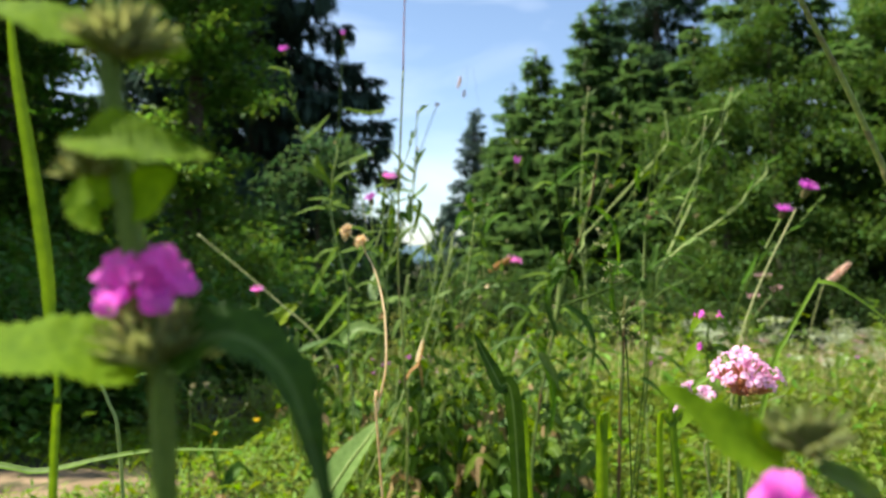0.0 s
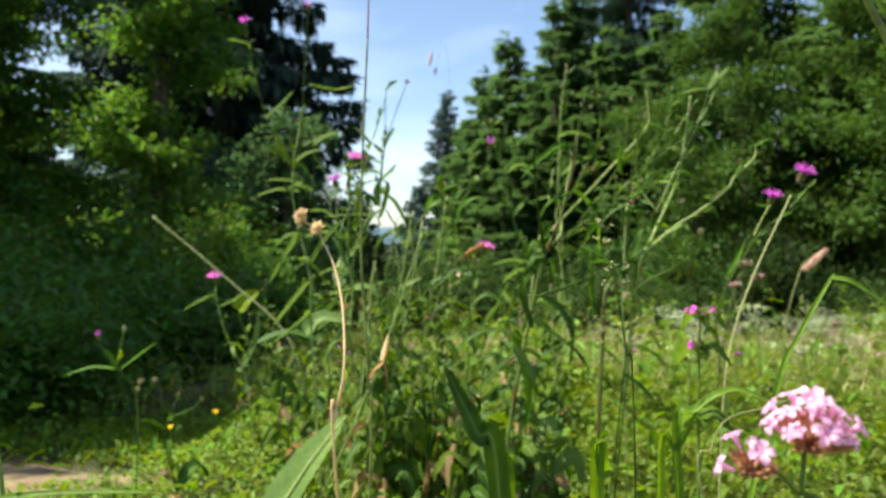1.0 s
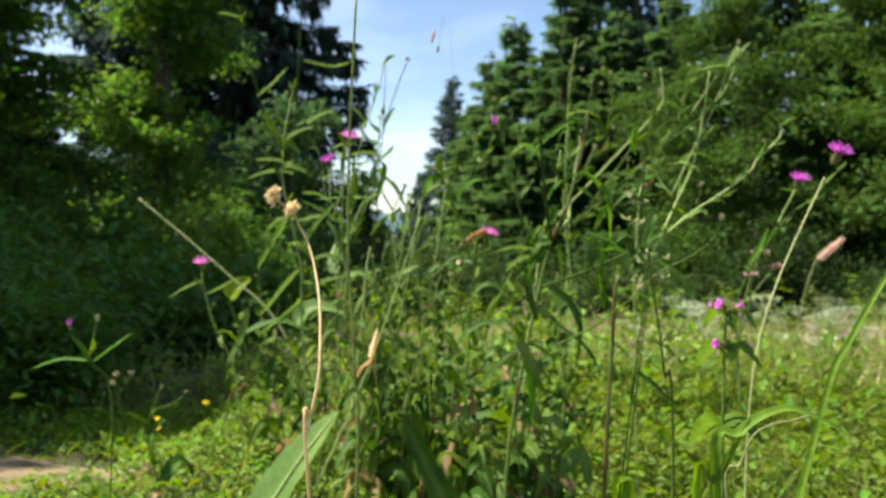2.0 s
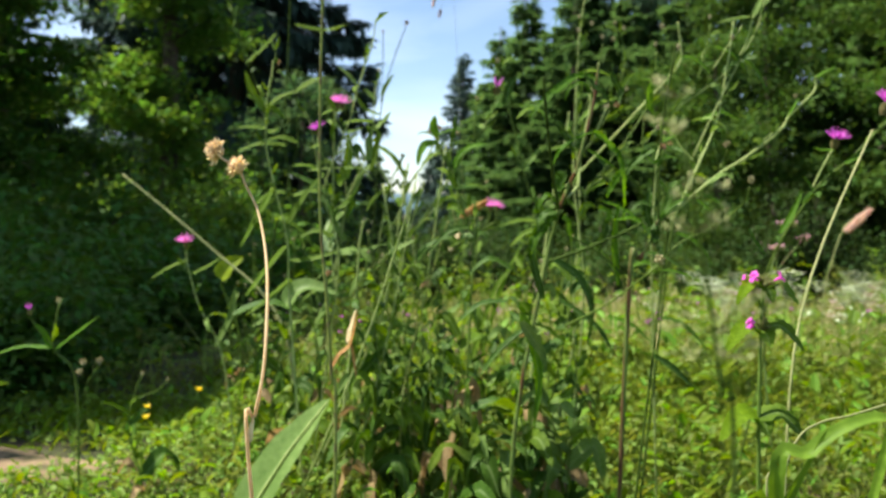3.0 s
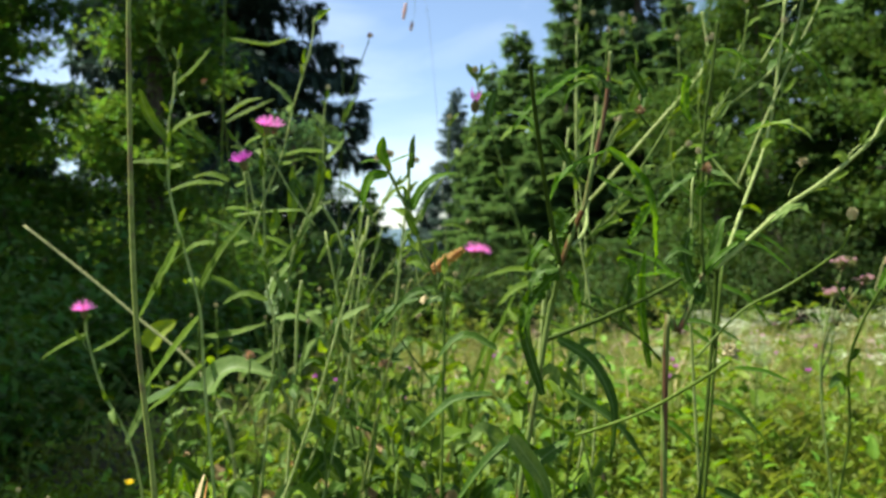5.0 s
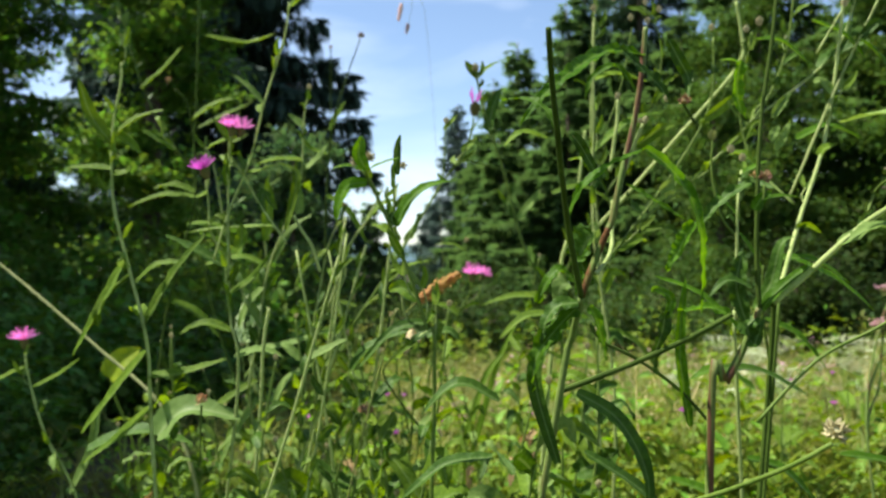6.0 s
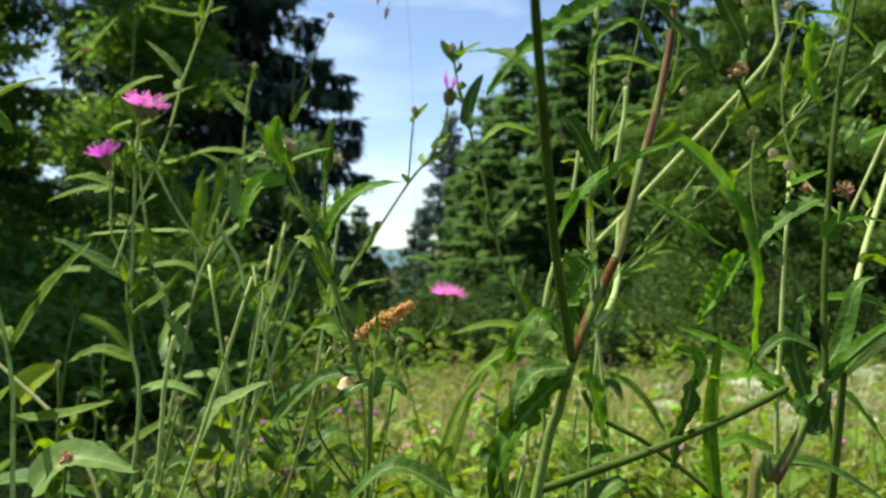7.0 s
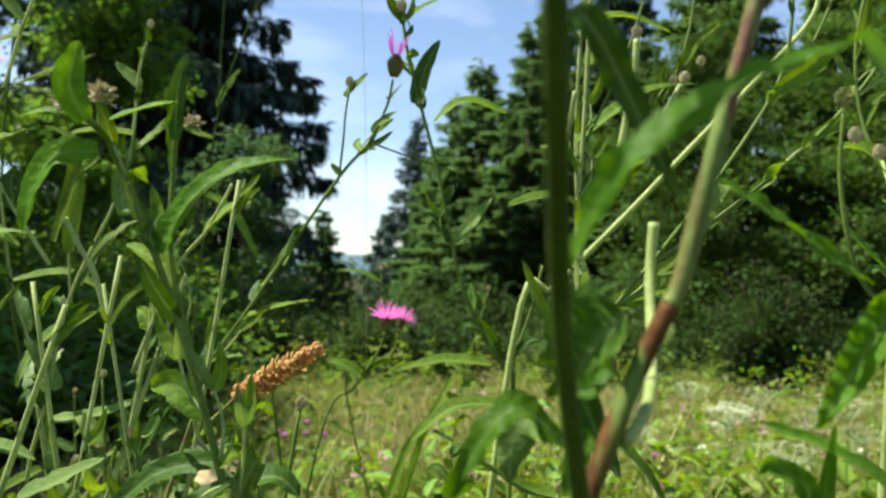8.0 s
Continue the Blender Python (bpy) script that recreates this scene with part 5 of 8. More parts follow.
plant = root("knapweed", (0.275, 1.22, 0), "upright knapweed with many branches and tiny pale buds", "wildflower", "knapweed plants")
stalk(plant, [(0.275, 1.22, 0), (0.308, 1.2, 0.387), (0.322, 1.22, 0.446)], 0.0015, 0.0015, STEM_DARK)
stalk(plant, [(0.322, 1.22, 0.446), (0.36, 1.27, 0.497), (0.395, 1.3, 0.559), (0.408, 1.3, 0.629), (0.415, 1.3, 0.686)], 0.0017, 0.0012, STEM_PALE)
clothe(plant, [(0.322, 1.22, 0.446), (0.36, 1.27, 0.497), (0.395, 1.3, 0.559), (0.408, 1.3, 0.629), (0.415, 1.3, 0.686)], 7, 0.03, 6)
stalk(plant, [(0.366, 1.3, 0.515), (0.406, 1.3, 0.602), (0.426, 1.3, 0.641), (0.446, 1.3, 0.681), (0.455, 1.3, 0.72)], 0.0012, 0.0009, STEM_PALE)
clothe(plant, [(0.366, 1.3, 0.515), (0.406, 1.3, 0.602), (0.426, 1.3, 0.641), (0.446, 1.3, 0.681), (0.455, 1.3, 0.72)], 5, 0.03, 7)
stalk(plant, [(0.391, 1.3, 0.628), (0.412, 1.3, 0.661), (0.426, 1.3, 0.681)], 0.0009, 0.0008, STEM_PALE)
stalk(plant, [(0.366, 1.29, 0.51), (0.35, 1.33, 0.55), (0.345, 1.34, 0.60), (0.357, 1.34, 0.656)], 0.0011, 0.0008, STEM)
clothe(plant, [(0.366, 1.29, 0.51), (0.35, 1.33, 0.55), (0.345, 1.34, 0.60), (0.357, 1.34, 0.656)], 7, 0.03, 8)
bloom(plant, (0.414, 1.3, 0.664), (0, 0, 1), 0.0072, "bud")
bloom(plant, (0.455, 1.3, 0.725), (0, 0, 1), 0.0072, "bud")
bloom(plant, (0.347, 1.3, 0.651), (0, 0, 1), 0.0072, "bud")
bloom(plant, (0.399, 1.3, 0.803), (0, 0, 1), 0.0072, "bud")
bloom(plant, (0.322, 1.3, 0.552), (0, 0, 1), 0.0072, "bud")
bloom(plant, (0.326, 1.3, 0.677), (0, 0, 1), 0.0072, "bud")
frond(plant, [(0.383, 1.32, 0.564), (0.408, 1.32, 0.574), (0.435, 1.32, 0.564)], 0.0111, LEAF_LIT)
frond(plant, [(0.393, 1.32, 0.625), (0.372, 1.32, 0.643), (0.351, 1.32, 0.645)], 0.0111, LEAF_LIT)
frond(plant, [(0.363, 1.32, 0.469), (0.393, 1.32, 0.467), (0.422, 1.32, 0.448)], 0.0111, LEAF_LIT)
frond(plant, [(0.343, 1.32, 0.366), (0.314, 1.32, 0.382), (0.291, 1.32, 0.374)], 0.0111, LEAF_LIT)
frond(plant, [(0.353, 1.32, 0.421), (0.379, 1.32, 0.407), (0.402, 1.32, 0.379)], 0.0111, LEAF_LIT)
frond(plant, [(0.336, 1.32, 0.311), (0.366, 1.32, 0.3), (0.396, 1.32, 0.268)], 0.0111, LEAF_LIT)
frond(plant, [(0.434, 1.32, 0.645), (0.453, 1.32, 0.627), (0.469, 1.32, 0.598)], 0.0111, LEAF_LIT)
frond(plant, [(0.398, 1.32, 0.659), (0.423, 1.32, 0.647), (0.441, 1.32, 0.625)], 0.0111, LEAF_LIT)
bloom(plant, (0.33, 1.28, 0.531), (0.5, -0.5, 0.6), 0.0059, "dead")

plant = root("knapweed", (0.19, 1.5, 0), "upright knapweed with downy pale stems and small buds", "wildflower", "knapweed plants")
stalk(plant, [(0.19, 1.5, 0), (0.244, 1.47, 0.228), (0.248, 1.47, 0.339), (0.256, 1.47, 0.442), (0.248, 1.47, 0.575), (0.252, 1.47, 0.69), (0.26, 1.47, 0.759)], 0.0018, 0.0011, STEM_PALE)
clothe(plant, [(0.244, 1.47, 0.228), (0.248, 1.47, 0.339), (0.256, 1.47, 0.442), (0.248, 1.47, 0.575), (0.252, 1.47, 0.69), (0.26, 1.47, 0.759)], 13, 0.036, 9)
stalk(plant, [(0.25, 1.47, 0.52), (0.285, 1.47, 0.57), (0.312, 1.47, 0.63), (0.319, 1.47, 0.683), (0.303, 1.47, 0.717)], 0.0012, 0.0009, STEM)
clothe(plant, [(0.25, 1.47, 0.52), (0.285, 1.47, 0.57), (0.312, 1.47, 0.63), (0.319, 1.47, 0.683), (0.303, 1.47, 0.717)], 8, 0.036, 11)
bloom(plant, (0.302, 1.46, 0.717), (0, 0, 1), 0.0067, "bud")
bloom(plant, (0.315, 1.46, 0.71), (0, 0, 1), 0.0067, "bud")
bloom(plant, (0.25, 1.46, 0.726), (0, 0, 1), 0.0067, "bud")
bloom(plant, (0.259, 1.46, 0.76), (0, 0, 1), 0.0067, "bud")
bloom(plant, (0.32, 1.46, 0.623), (0, 0, 1), 0.0067, "bud")
frond(plant, [(0.246, 1.46, 0.574), (0.283, 1.46, 0.603), (0.316, 1.46, 0.612)], 0.0121, LEAF)
frond(plant, [(0.207, 1.46, 0.535), (0.236, 1.46, 0.541), (0.262, 1.46, 0.527)], 0.0121, LEAF)
frond(plant, [(0.254, 1.46, 0.442), (0.229, 1.46, 0.473), (0.215, 1.46, 0.504)], 0.0121, LEAF)
frond(plant, [(0.246, 1.46, 0.643), (0.272, 1.46, 0.65), (0.301, 1.46, 0.642)], 0.0121, LEAF)
frond(plant, [(0.293, 1.46, 0.496), (0.32, 1.46, 0.499), (0.34, 1.46, 0.48)], 0.0121, LEAF)
frond(plant, [(0.203, 1.46, 0.589), (0.179, 1.46, 0.595), (0.161, 1.46, 0.582)], 0.0121, LEAF)
frond(plant, [(0.254, 1.46, 0.403), (0.283, 1.46, 0.391), (0.309, 1.46, 0.355)], 0.0121, LEAF)
frond(plant, [(0.242, 1.46, 0.293), (0.202, 1.46, 0.301), (0.167, 1.46, 0.278)], 0.0121, LEAF)
frond(plant, [(0.258, 1.46, 0.364), (0.223, 1.46, 0.37), (0.191, 1.46, 0.388)], 0.0121, LEAF)
frond(plant, [(0.207, 1.46, 0.419), (0.178, 1.46, 0.417), (0.152, 1.46, 0.396)], 0.0121, LEAF)

plant = root("knapweed", (0.22, 1.42, 0), "branched knapweed with pale stems and a crown of tiny round buds", "wildflower", "knapweed plants")
stalk(plant, [(0.22, 1.42, 0), (0.249, 1.4, 0.311), (0.234, 1.4, 0.493), (0.236, 1.4, 0.583), (0.239, 1.4, 0.688)], 0.0015, 0.0012, STEM_PALE)
clothe(plant, [(0.249, 1.4, 0.311), (0.234, 1.4, 0.493), (0.236, 1.4, 0.583), (0.239, 1.4, 0.688)], 9, 0.036, 12)
stalk(plant, [(0.233, 1.4, 0.556), (0.26, 1.4, 0.62), (0.273, 1.4, 0.679)], 0.0008, 0.0007, STEM)
stalk(plant, [(0.236, 1.4, 0.46), (0.27, 1.4, 0.50), (0.315, 1.4, 0.56), (0.342, 1.4, 0.61), (0.346, 1.4, 0.668)], 0.0012, 0.0009, STEM)
clothe(plant, [(0.236, 1.4, 0.46), (0.27, 1.4, 0.50), (0.315, 1.4, 0.56), (0.342, 1.4, 0.61), (0.346, 1.4, 0.668)], 8, 0.036, 13)
stalk(plant, [(0.342, 1.4, 0.594), (0.361, 1.4, 0.63), (0.375, 1.4, 0.667)], 0.0008, 0.0007, STEM)
stalk(plant, [(0.27, 1.4, 0.50), (0.33, 1.4, 0.545), (0.385, 1.4, 0.60), (0.41, 1.4, 0.65), (0.42, 1.4, 0.705)], 0.0013, 0.001, STEM)
clothe(plant, [(0.27, 1.4, 0.50), (0.33, 1.4, 0.545), (0.385, 1.4, 0.60), (0.41, 1.4, 0.65), (0.42, 1.4, 0.705)], 8, 0.036, 14)
stalk(plant, [(0.375, 1.4, 0.59), (0.443, 1.4, 0.64), (0.466, 1.4, 0.672), (0.479, 1.4, 0.718)], 0.0011, 0.001, STEM_PALE)
clothe(plant, [(0.375, 1.4, 0.59), (0.443, 1.4, 0.64), (0.466, 1.4, 0.672), (0.479, 1.4, 0.718)], 4, 0.036, 15)
bloom(plant, (0.239, 1.4, 0.694), (0, 0, 1), 0.0066, "bud")
bloom(plant, (0.257, 1.4, 0.703), (0, 0, 1), 0.0066, "bud")
bloom(plant, (0.272, 1.4, 0.685), (0, 0, 1), 0.0066, "bud")
bloom(plant, (0.287, 1.4, 0.682), (0, 0, 1), 0.0066, "bud")
bloom(plant, (0.345, 1.4, 0.675), (0, 0, 1), 0.0066, "bud")
bloom(plant, (0.376, 1.4, 0.673), (0, 0, 1), 0.0066, "bud")
bloom(plant, (0.419, 1.4, 0.713), (0, 0, 1), 0.0066, "bud")
frond(plant, [(0.479, 1.4, 0.715), (0.494, 1.4, 0.733), (0.513, 1.4, 0.752)], 0.0101, LEAF_PALE)
frond(plant, [(0.477, 1.4, 0.715), (0.453, 1.4, 0.712), (0.429, 1.4, 0.706)], 0.0081, LEAF_PALE)
frond(plant, [(0.479, 1.4, 0.717), (0.486, 1.4, 0.733), (0.493, 1.4, 0.748)], 0.0081, LEAF_PALE)

# the knapweed heads against the gap of sky

plant = root("knapweed", (0.02, 1.55, 0), "slender knapweed with a half-closed pink head on a slanting stem", "wildflower", "knapweed plants")
stalk(plant, [(0.02, 1.55, 0), (-0.037, 1.54, 0.342), (-0.01, 1.54, 0.386), (0.036, 1.54, 0.452), (0.06, 1.54, 0.489), (0.103, 1.54, 0.557), (0.123, 1.54, 0.582), (0.134, 1.54, 0.608), (0.137, 1.54, 0.625)], 0.0016, 0.0009, STEM)
clothe(plant, [(-0.037, 1.54, 0.342), (-0.01, 1.54, 0.386), (0.036, 1.54, 0.452), (0.06, 1.54, 0.489), (0.103, 1.54, 0.557), (0.123, 1.54, 0.582), (0.134, 1.54, 0.608), (0.137, 1.54, 0.625)], 8, 0.036, 16)
bloom(plant, (0.138, 1.535, 0.626), (0.06, -0.1, 1), 0.0164, "shut")
stalk(plant, [(0.103, 1.54, 0.557), (0.105, 1.54, 0.582), (0.106, 1.54, 0.601), (0.108, 1.54, 0.616)], 0.0009, 0.0007, STEM)
bloom(plant, (0.108, 1.54, 0.619), (0, 0, 1), 0.0075, "bud")
frond(plant, [(0.106, 1.54, 0.611), (0.112, 1.54, 0.618), (0.12, 1.54, 0.628)], 0.0095, LEAF)
frond(plant, [(0.104, 1.54, 0.558), (0.1, 1.54, 0.562), (0.097, 1.54, 0.566)], 0.0077, LEAF)
frond(plant, [(0.129, 1.53, 0.591), (0.134, 1.53, 0.594), (0.137, 1.53, 0.596)], 0.0066, LEAF)
frond(plant, [(0.043, 1.54, 0.46), (0.064, 1.54, 0.468), (0.089, 1.54, 0.474)], 0.0111, LEAF, face=(0, -0.3, 1))
frond(plant, [(0.067, 1.54, 0.497), (0.072, 1.54, 0.507), (0.076, 1.54, 0.514)], 0.01, LEAF_PALE)
frond(plant, [(-0.027, 1.54, 0.36), (-0.005, 1.54, 0.404), (-0.008, 1.54, 0.431)], 0.0132, LEAF_DARK)
stalk(plant, [(0.123, 1.55, 0.583), (0.141, 1.55, 0.577), (0.164, 1.55, 0.57), (0.188, 1.55, 0.563)], 0.0007, 0.0006, STEM_DARK)

plant = root("knapweed", (0.22, 1.56, 0), "slender forked knapweed stem with leafy bud tip", "wildflower", "knapweed plants")
stalk(plant, [(0.22, 1.56, 0), (0.23, 1.57, 0.385), (0.225, 1.57, 0.424), (0.205, 1.57, 0.456), (0.188, 1.57, 0.496), (0.172, 1.57, 0.565), (0.158, 1.57, 0.613), (0.147, 1.57, 0.653), (0.143, 1.57, 0.677)], 0.0017, 0.0011, STEM)
clothe(plant, [(0.23, 1.57, 0.385), (0.225, 1.57, 0.424), (0.205, 1.57, 0.456), (0.188, 1.57, 0.496), (0.172, 1.57, 0.565), (0.158, 1.57, 0.613), (0.147, 1.57, 0.653), (0.143, 1.57, 0.677)], 7, 0.036, 17)
stalk(plant, [(0.225, 1.57, 0.424), (0.24, 1.57, 0.465), (0.249, 1.57, 0.502)], 0.0012, 0.001, STEM)
clothe(plant, [(0.225, 1.57, 0.424), (0.24, 1.57, 0.465), (0.249, 1.57, 0.502)], 2, 0.036, 18)
bloom(plant, (0.142, 1.57, 0.681), (0, 0, 1), 0.0097, "bud")
frond(plant, [(0.143, 1.57, 0.671), (0.136, 1.57, 0.681), (0.131, 1.57, 0.693)], 0.0111, LEAF)
frond(plant, [(0.144, 1.57, 0.673), (0.155, 1.57, 0.683), (0.168, 1.57, 0.691)], 0.0111, LEAF)
frond(plant, [(0.154, 1.57, 0.615), (0.16, 1.57, 0.64), (0.17, 1.57, 0.662)], 0.0132, LEAF_DARK, face=(-0.3, -0.9, 0.2))
frond(plant, [(0.148, 1.57, 0.645), (0.151, 1.57, 0.649), (0.15, 1.57, 0.655)], 0.01, LEAF)
frond(plant, [(0.185, 1.57, 0.516), (0.197, 1.57, 0.531), (0.211, 1.57, 0.55)], 0.01, LEAF_PALE, face=(-0.2, -0.8, 0.4))
frond(plant, [(0.214, 1.57, 0.43), (0.179, 1.57, 0.432), (0.142, 1.57, 0.423)], 0.0132, LEAF, face=(0, -0.4, 1))

plant = root("knapweed", (0.03, 1.68, 0), "knapweed with a bright pink open head", "wildflower", "knapweed plants")
stalk(plant, [(0.03, 1.68, 0), (0.085, 1.66, 0.347), (0.115, 1.66, 0.4), (0.133, 1.66, 0.43), (0.137, 1.66, 0.444)], 0.0013, 0.0009, STEM)
clothe(plant, [(0.085, 1.66, 0.347), (0.115, 1.66, 0.4), (0.133, 1.66, 0.43), (0.137, 1.66, 0.444)], 2, 0.036, 19)
bloom(plant, (0.137, 1.655, 0.447), (0.1, -0.15, 1), 0.0135, "open")
bloom(plant, (0.149, 1.67, 0.448), (0.4, -0.1, 0.9), 0.0107, "open")
stalk(plant, [(0.131, 1.67, 0.42), (0.145, 1.67, 0.429), (0.148, 1.67, 0.443)], 0.0009, 0.0008, STEM)
frond(plant, [(0.12, 1.66, 0.407), (0.106, 1.66, 0.417), (0.092, 1.66, 0.42)], 0.0132, LEAF)
stalk(plant, [(0.133, 1.7, 0.455), (0.133, 1.7, 0.485), (0.132, 1.7, 0.495)], 0.0007, 0.0006, STEM)
bloom(plant, (0.134, 1.7, 0.496), (0, 0, 1), 0.0075, "seed")
frond(plant, [(0.132, 1.7, 0.485), (0.115, 1.7, 0.493), (0.094, 1.7, 0.494)], 0.0077, LEAF)

# the leafy budding knapweed on the other side

plant = root("knapweed", (0.08, 1.3, 0), "leafy knapweed with pale opening buds clasped by upright leaves", "wildflower", "knapweed plants")
stalk(plant, [(0.08, 1.3, 0), (0.078, 1.28, 0.15), (0.089, 1.26, 0.399), (0.084, 1.26, 0.426), (0.069, 1.26, 0.474), (0.055, 1.26, 0.51), (0.044, 1.26, 0.534), (0.043, 1.24, 0.539)], 0.0016, 0.0011, STEM)
clothe(plant, [(0.078, 1.28, 0.15), (0.089, 1.26, 0.399), (0.084, 1.26, 0.426), (0.069, 1.26, 0.474), (0.055, 1.26, 0.51), (0.044, 1.26, 0.534), (0.043, 1.24, 0.539)], 10, 0.03, 20)
stalk(plant, [(0.071, 1.27, 0.464), (0.063, 1.27, 0.495), (0.062, 1.27, 0.517), (0.063, 1.27, 0.541), (0.067, 1.26, 0.56)], 0.0011, 0.0008, STEM)
clothe(plant, [(0.071, 1.27, 0.464), (0.063, 1.27, 0.495), (0.062, 1.27, 0.517), (0.063, 1.27, 0.541), (0.067, 1.26, 0.56)], 2, 0.03, 21)
frond(plant, [(0.045, 1.235, 0.537), (0.04, 1.235, 0.547), (0.041, 1.235, 0.555), (0.042, 1.235, 0.561)], 0.0095, LEAF_LIT, face=(0.1, -1, 0.1))
frond(plant, [(0.044, 1.25, 0.53), (0.031, 1.25, 0.528), (0.024, 1.25, 0.516), (0.022, 1.25, 0.503)], 0.0105, LEAF_LIT, face=(-0.3, -0.8, 0.4), fold=0.3)
frond(plant, [(0.064, 1.25, 0.499), (0.072, 1.25, 0.514), (0.086, 1.25, 0.526), (0.105, 1.25, 0.53)], 0.01, LEAF_LIT, face=(0, -0.6, 0.8), fold=0.35)
frond(plant, [(0.065, 1.26, 0.536), (0.065, 1.26, 0.549), (0.066, 1.26, 0.558), (0.068, 1.26, 0.565)], 0.0057, LEAF_DARK, face=(0.2, -1, 0.1))
frond(plant, [(0.047, 1.25, 0.54), (0.057, 1.25, 0.544), (0.068, 1.25, 0.547)], 0.0045, LEAF_LIT)
frond(plant, [(0.039, 1.25, 0.54), (0.029, 1.25, 0.542), (0.019, 1.25, 0.54)], 0.0049, LEAF_LIT)
frond(plant, [(0.064, 1.25, 0.498), (0.061, 1.25, 0.503), (0.062, 1.25, 0.509)], 0.0066, LEAF_DARK)
bloom(plant, (0.038, 1.24, 0.541), (-0.4, -0.2, 1), 0.0079, "seed")
bloom(plant, (0.045, 1.245, 0.544), (0.3, -0.2, 1), 0.0086, "seed")
bloom(plant, (0.068, 1.27, 0.541), (0.3, -0.2, 1), 0.0067, "seed")
frond(plant, [(0.083, 1.27, 0.429), (0.059, 1.27, 0.423), (0.034, 1.27, 0.397)], 0.0085, LEAF_DARK, face=(-0.3, -0.7, 0.6), teeth=0.05)
frond(plant, [(0.084, 1.28, 0.417), (0.099, 1.28, 0.421), (0.108, 1.28, 0.414)], 0.0111, LEAF_DARK)
stalk(plant, [(0.082, 1.3, 0.414), (0.068, 1.3, 0.43), (0.065, 1.3, 0.45)], 0.0009, 0.0008, STEM_PALE)

plant = root("knapweed", (0.04, 1.36, 0), "knapweed with tan seed heads and drooping leaves", "wildflower", "knapweed plants")
stalk(plant, [(0.04, 1.36, 0), (0.002, 1.38, 0.247), (0.013, 1.38, 0.316), (0.024, 1.38, 0.342), (0.034, 1.38, 0.35)], 0.0013, 0.0009, STEM)
clothe(plant, [(0.002, 1.38, 0.247), (0.013, 1.38, 0.316), (0.024, 1.38, 0.342), (0.034, 1.38, 0.35)], 2, 0.03, 22)
bloom(plant, (0.028, 1.37, 0.347), (-0.6, 0, 0.4), 0.0059, "dead")
stalk(plant, [(0.076, 1.39, 0.327), (0.045, 1.39, 0.373), (0.056, 1.39, 0.392), (0.062, 1.39, 0.396)], 0.0009, 0.0008, STEM_DARK)
bloom(plant, (0.061, 1.385, 0.396), (1, -0.2, 0.1), 0.0083, "seed")
frond(plant, [(0.019, 1.36, 0.384), (0.036, 1.36, 0.403), (0.07, 1.36, 0.416)], 0.0111, LEAF_DARK)

# the knapweed with bright pink heads near the dark spruce

plant = root("knapweed", (-0.15, 1.47, 0), "knapweed with one bright pink and one wilting head", "wildflower", "knapweed plants")
stalk(plant, [(-0.15, 1.47, 0), (-0.098, 1.45, 0.343), (-0.103, 1.45, 0.428), (-0.103, 1.45, 0.514), (-0.101, 1.45, 0.574), (-0.1, 1.45, 0.595)], 0.0017, 0.0011, STEM_PALE)
clothe(plant, [(-0.098, 1.45, 0.343), (-0.103, 1.45, 0.428), (-0.103, 1.45, 0.514), (-0.101, 1.45, 0.574), (-0.1, 1.45, 0.595)], 6, 0.036, 23)
bloom(plant, (-0.094, 1.433, 0.593), (0.1, -0.15, 1), 0.0112, "open")
frond(plant, [(-0.097, 1.44, 0.591), (-0.109, 1.44, 0.588), (-0.12, 1.44, 0.582)], 0.01, LEAF)
frond(plant, [(-0.096, 1.44, 0.588), (-0.087, 1.44, 0.591), (-0.08, 1.44, 0.596)], 0.0077, LEAF)
stalk(plant, [(-0.106, 1.46, 0.479), (-0.122, 1.46, 0.505), (-0.124, 1.46, 0.535), (-0.126, 1.46, 0.555)], 0.0011, 0.0009, STEM_PALE)
clothe(plant, [(-0.106, 1.46, 0.479), (-0.122, 1.46, 0.505), (-0.124, 1.46, 0.535), (-0.126, 1.46, 0.555)], 2, 0.036, 24)
bloom(plant, (-0.122, 1.45, 0.556), (-0.3, -0.2, 1), 0.014, "side")
frond(plant, [(-0.124, 1.46, 0.544), (-0.131, 1.46, 0.54), (-0.137, 1.46, 0.54)], 0.0089, LEAF)
stalk(plant, [(-0.048, 1.45, 0.493), (-0.072, 1.45, 0.529), (-0.087, 1.45, 0.557), (-0.097, 1.45, 0.572)], 0.0011, 0.0012, STEM_PALE)
clothe(plant, [(-0.048, 1.45, 0.493), (-0.072, 1.45, 0.529), (-0.087, 1.45, 0.557), (-0.097, 1.45, 0.572)], 2, 0.036, 25)
stalk(plant, [(-0.117, 1.45, 0.479), (-0.103, 1.45, 0.522), (-0.081, 1.45, 0.574), (-0.067, 1.45, 0.626), (-0.047, 1.45, 0.687), (-0.041, 1.45, 0.722)], 0.0012, 0.0009, STEM_PALE)
clothe(plant, [(-0.117, 1.45, 0.479), (-0.103, 1.45, 0.522), (-0.081, 1.45, 0.574), (-0.067, 1.45, 0.626), (-0.047, 1.45, 0.687), (-0.041, 1.45, 0.722)], 6, 0.036, 26)
frond(plant, [(-0.068, 1.45, 0.626), (-0.082, 1.45, 0.642), (-0.097, 1.45, 0.655)], 0.0089, LEAF_PALE)
frond(plant, [(-0.093, 1.45, 0.561), (-0.076, 1.45, 0.561), (-0.058, 1.45, 0.568)], 0.01, LEAF)
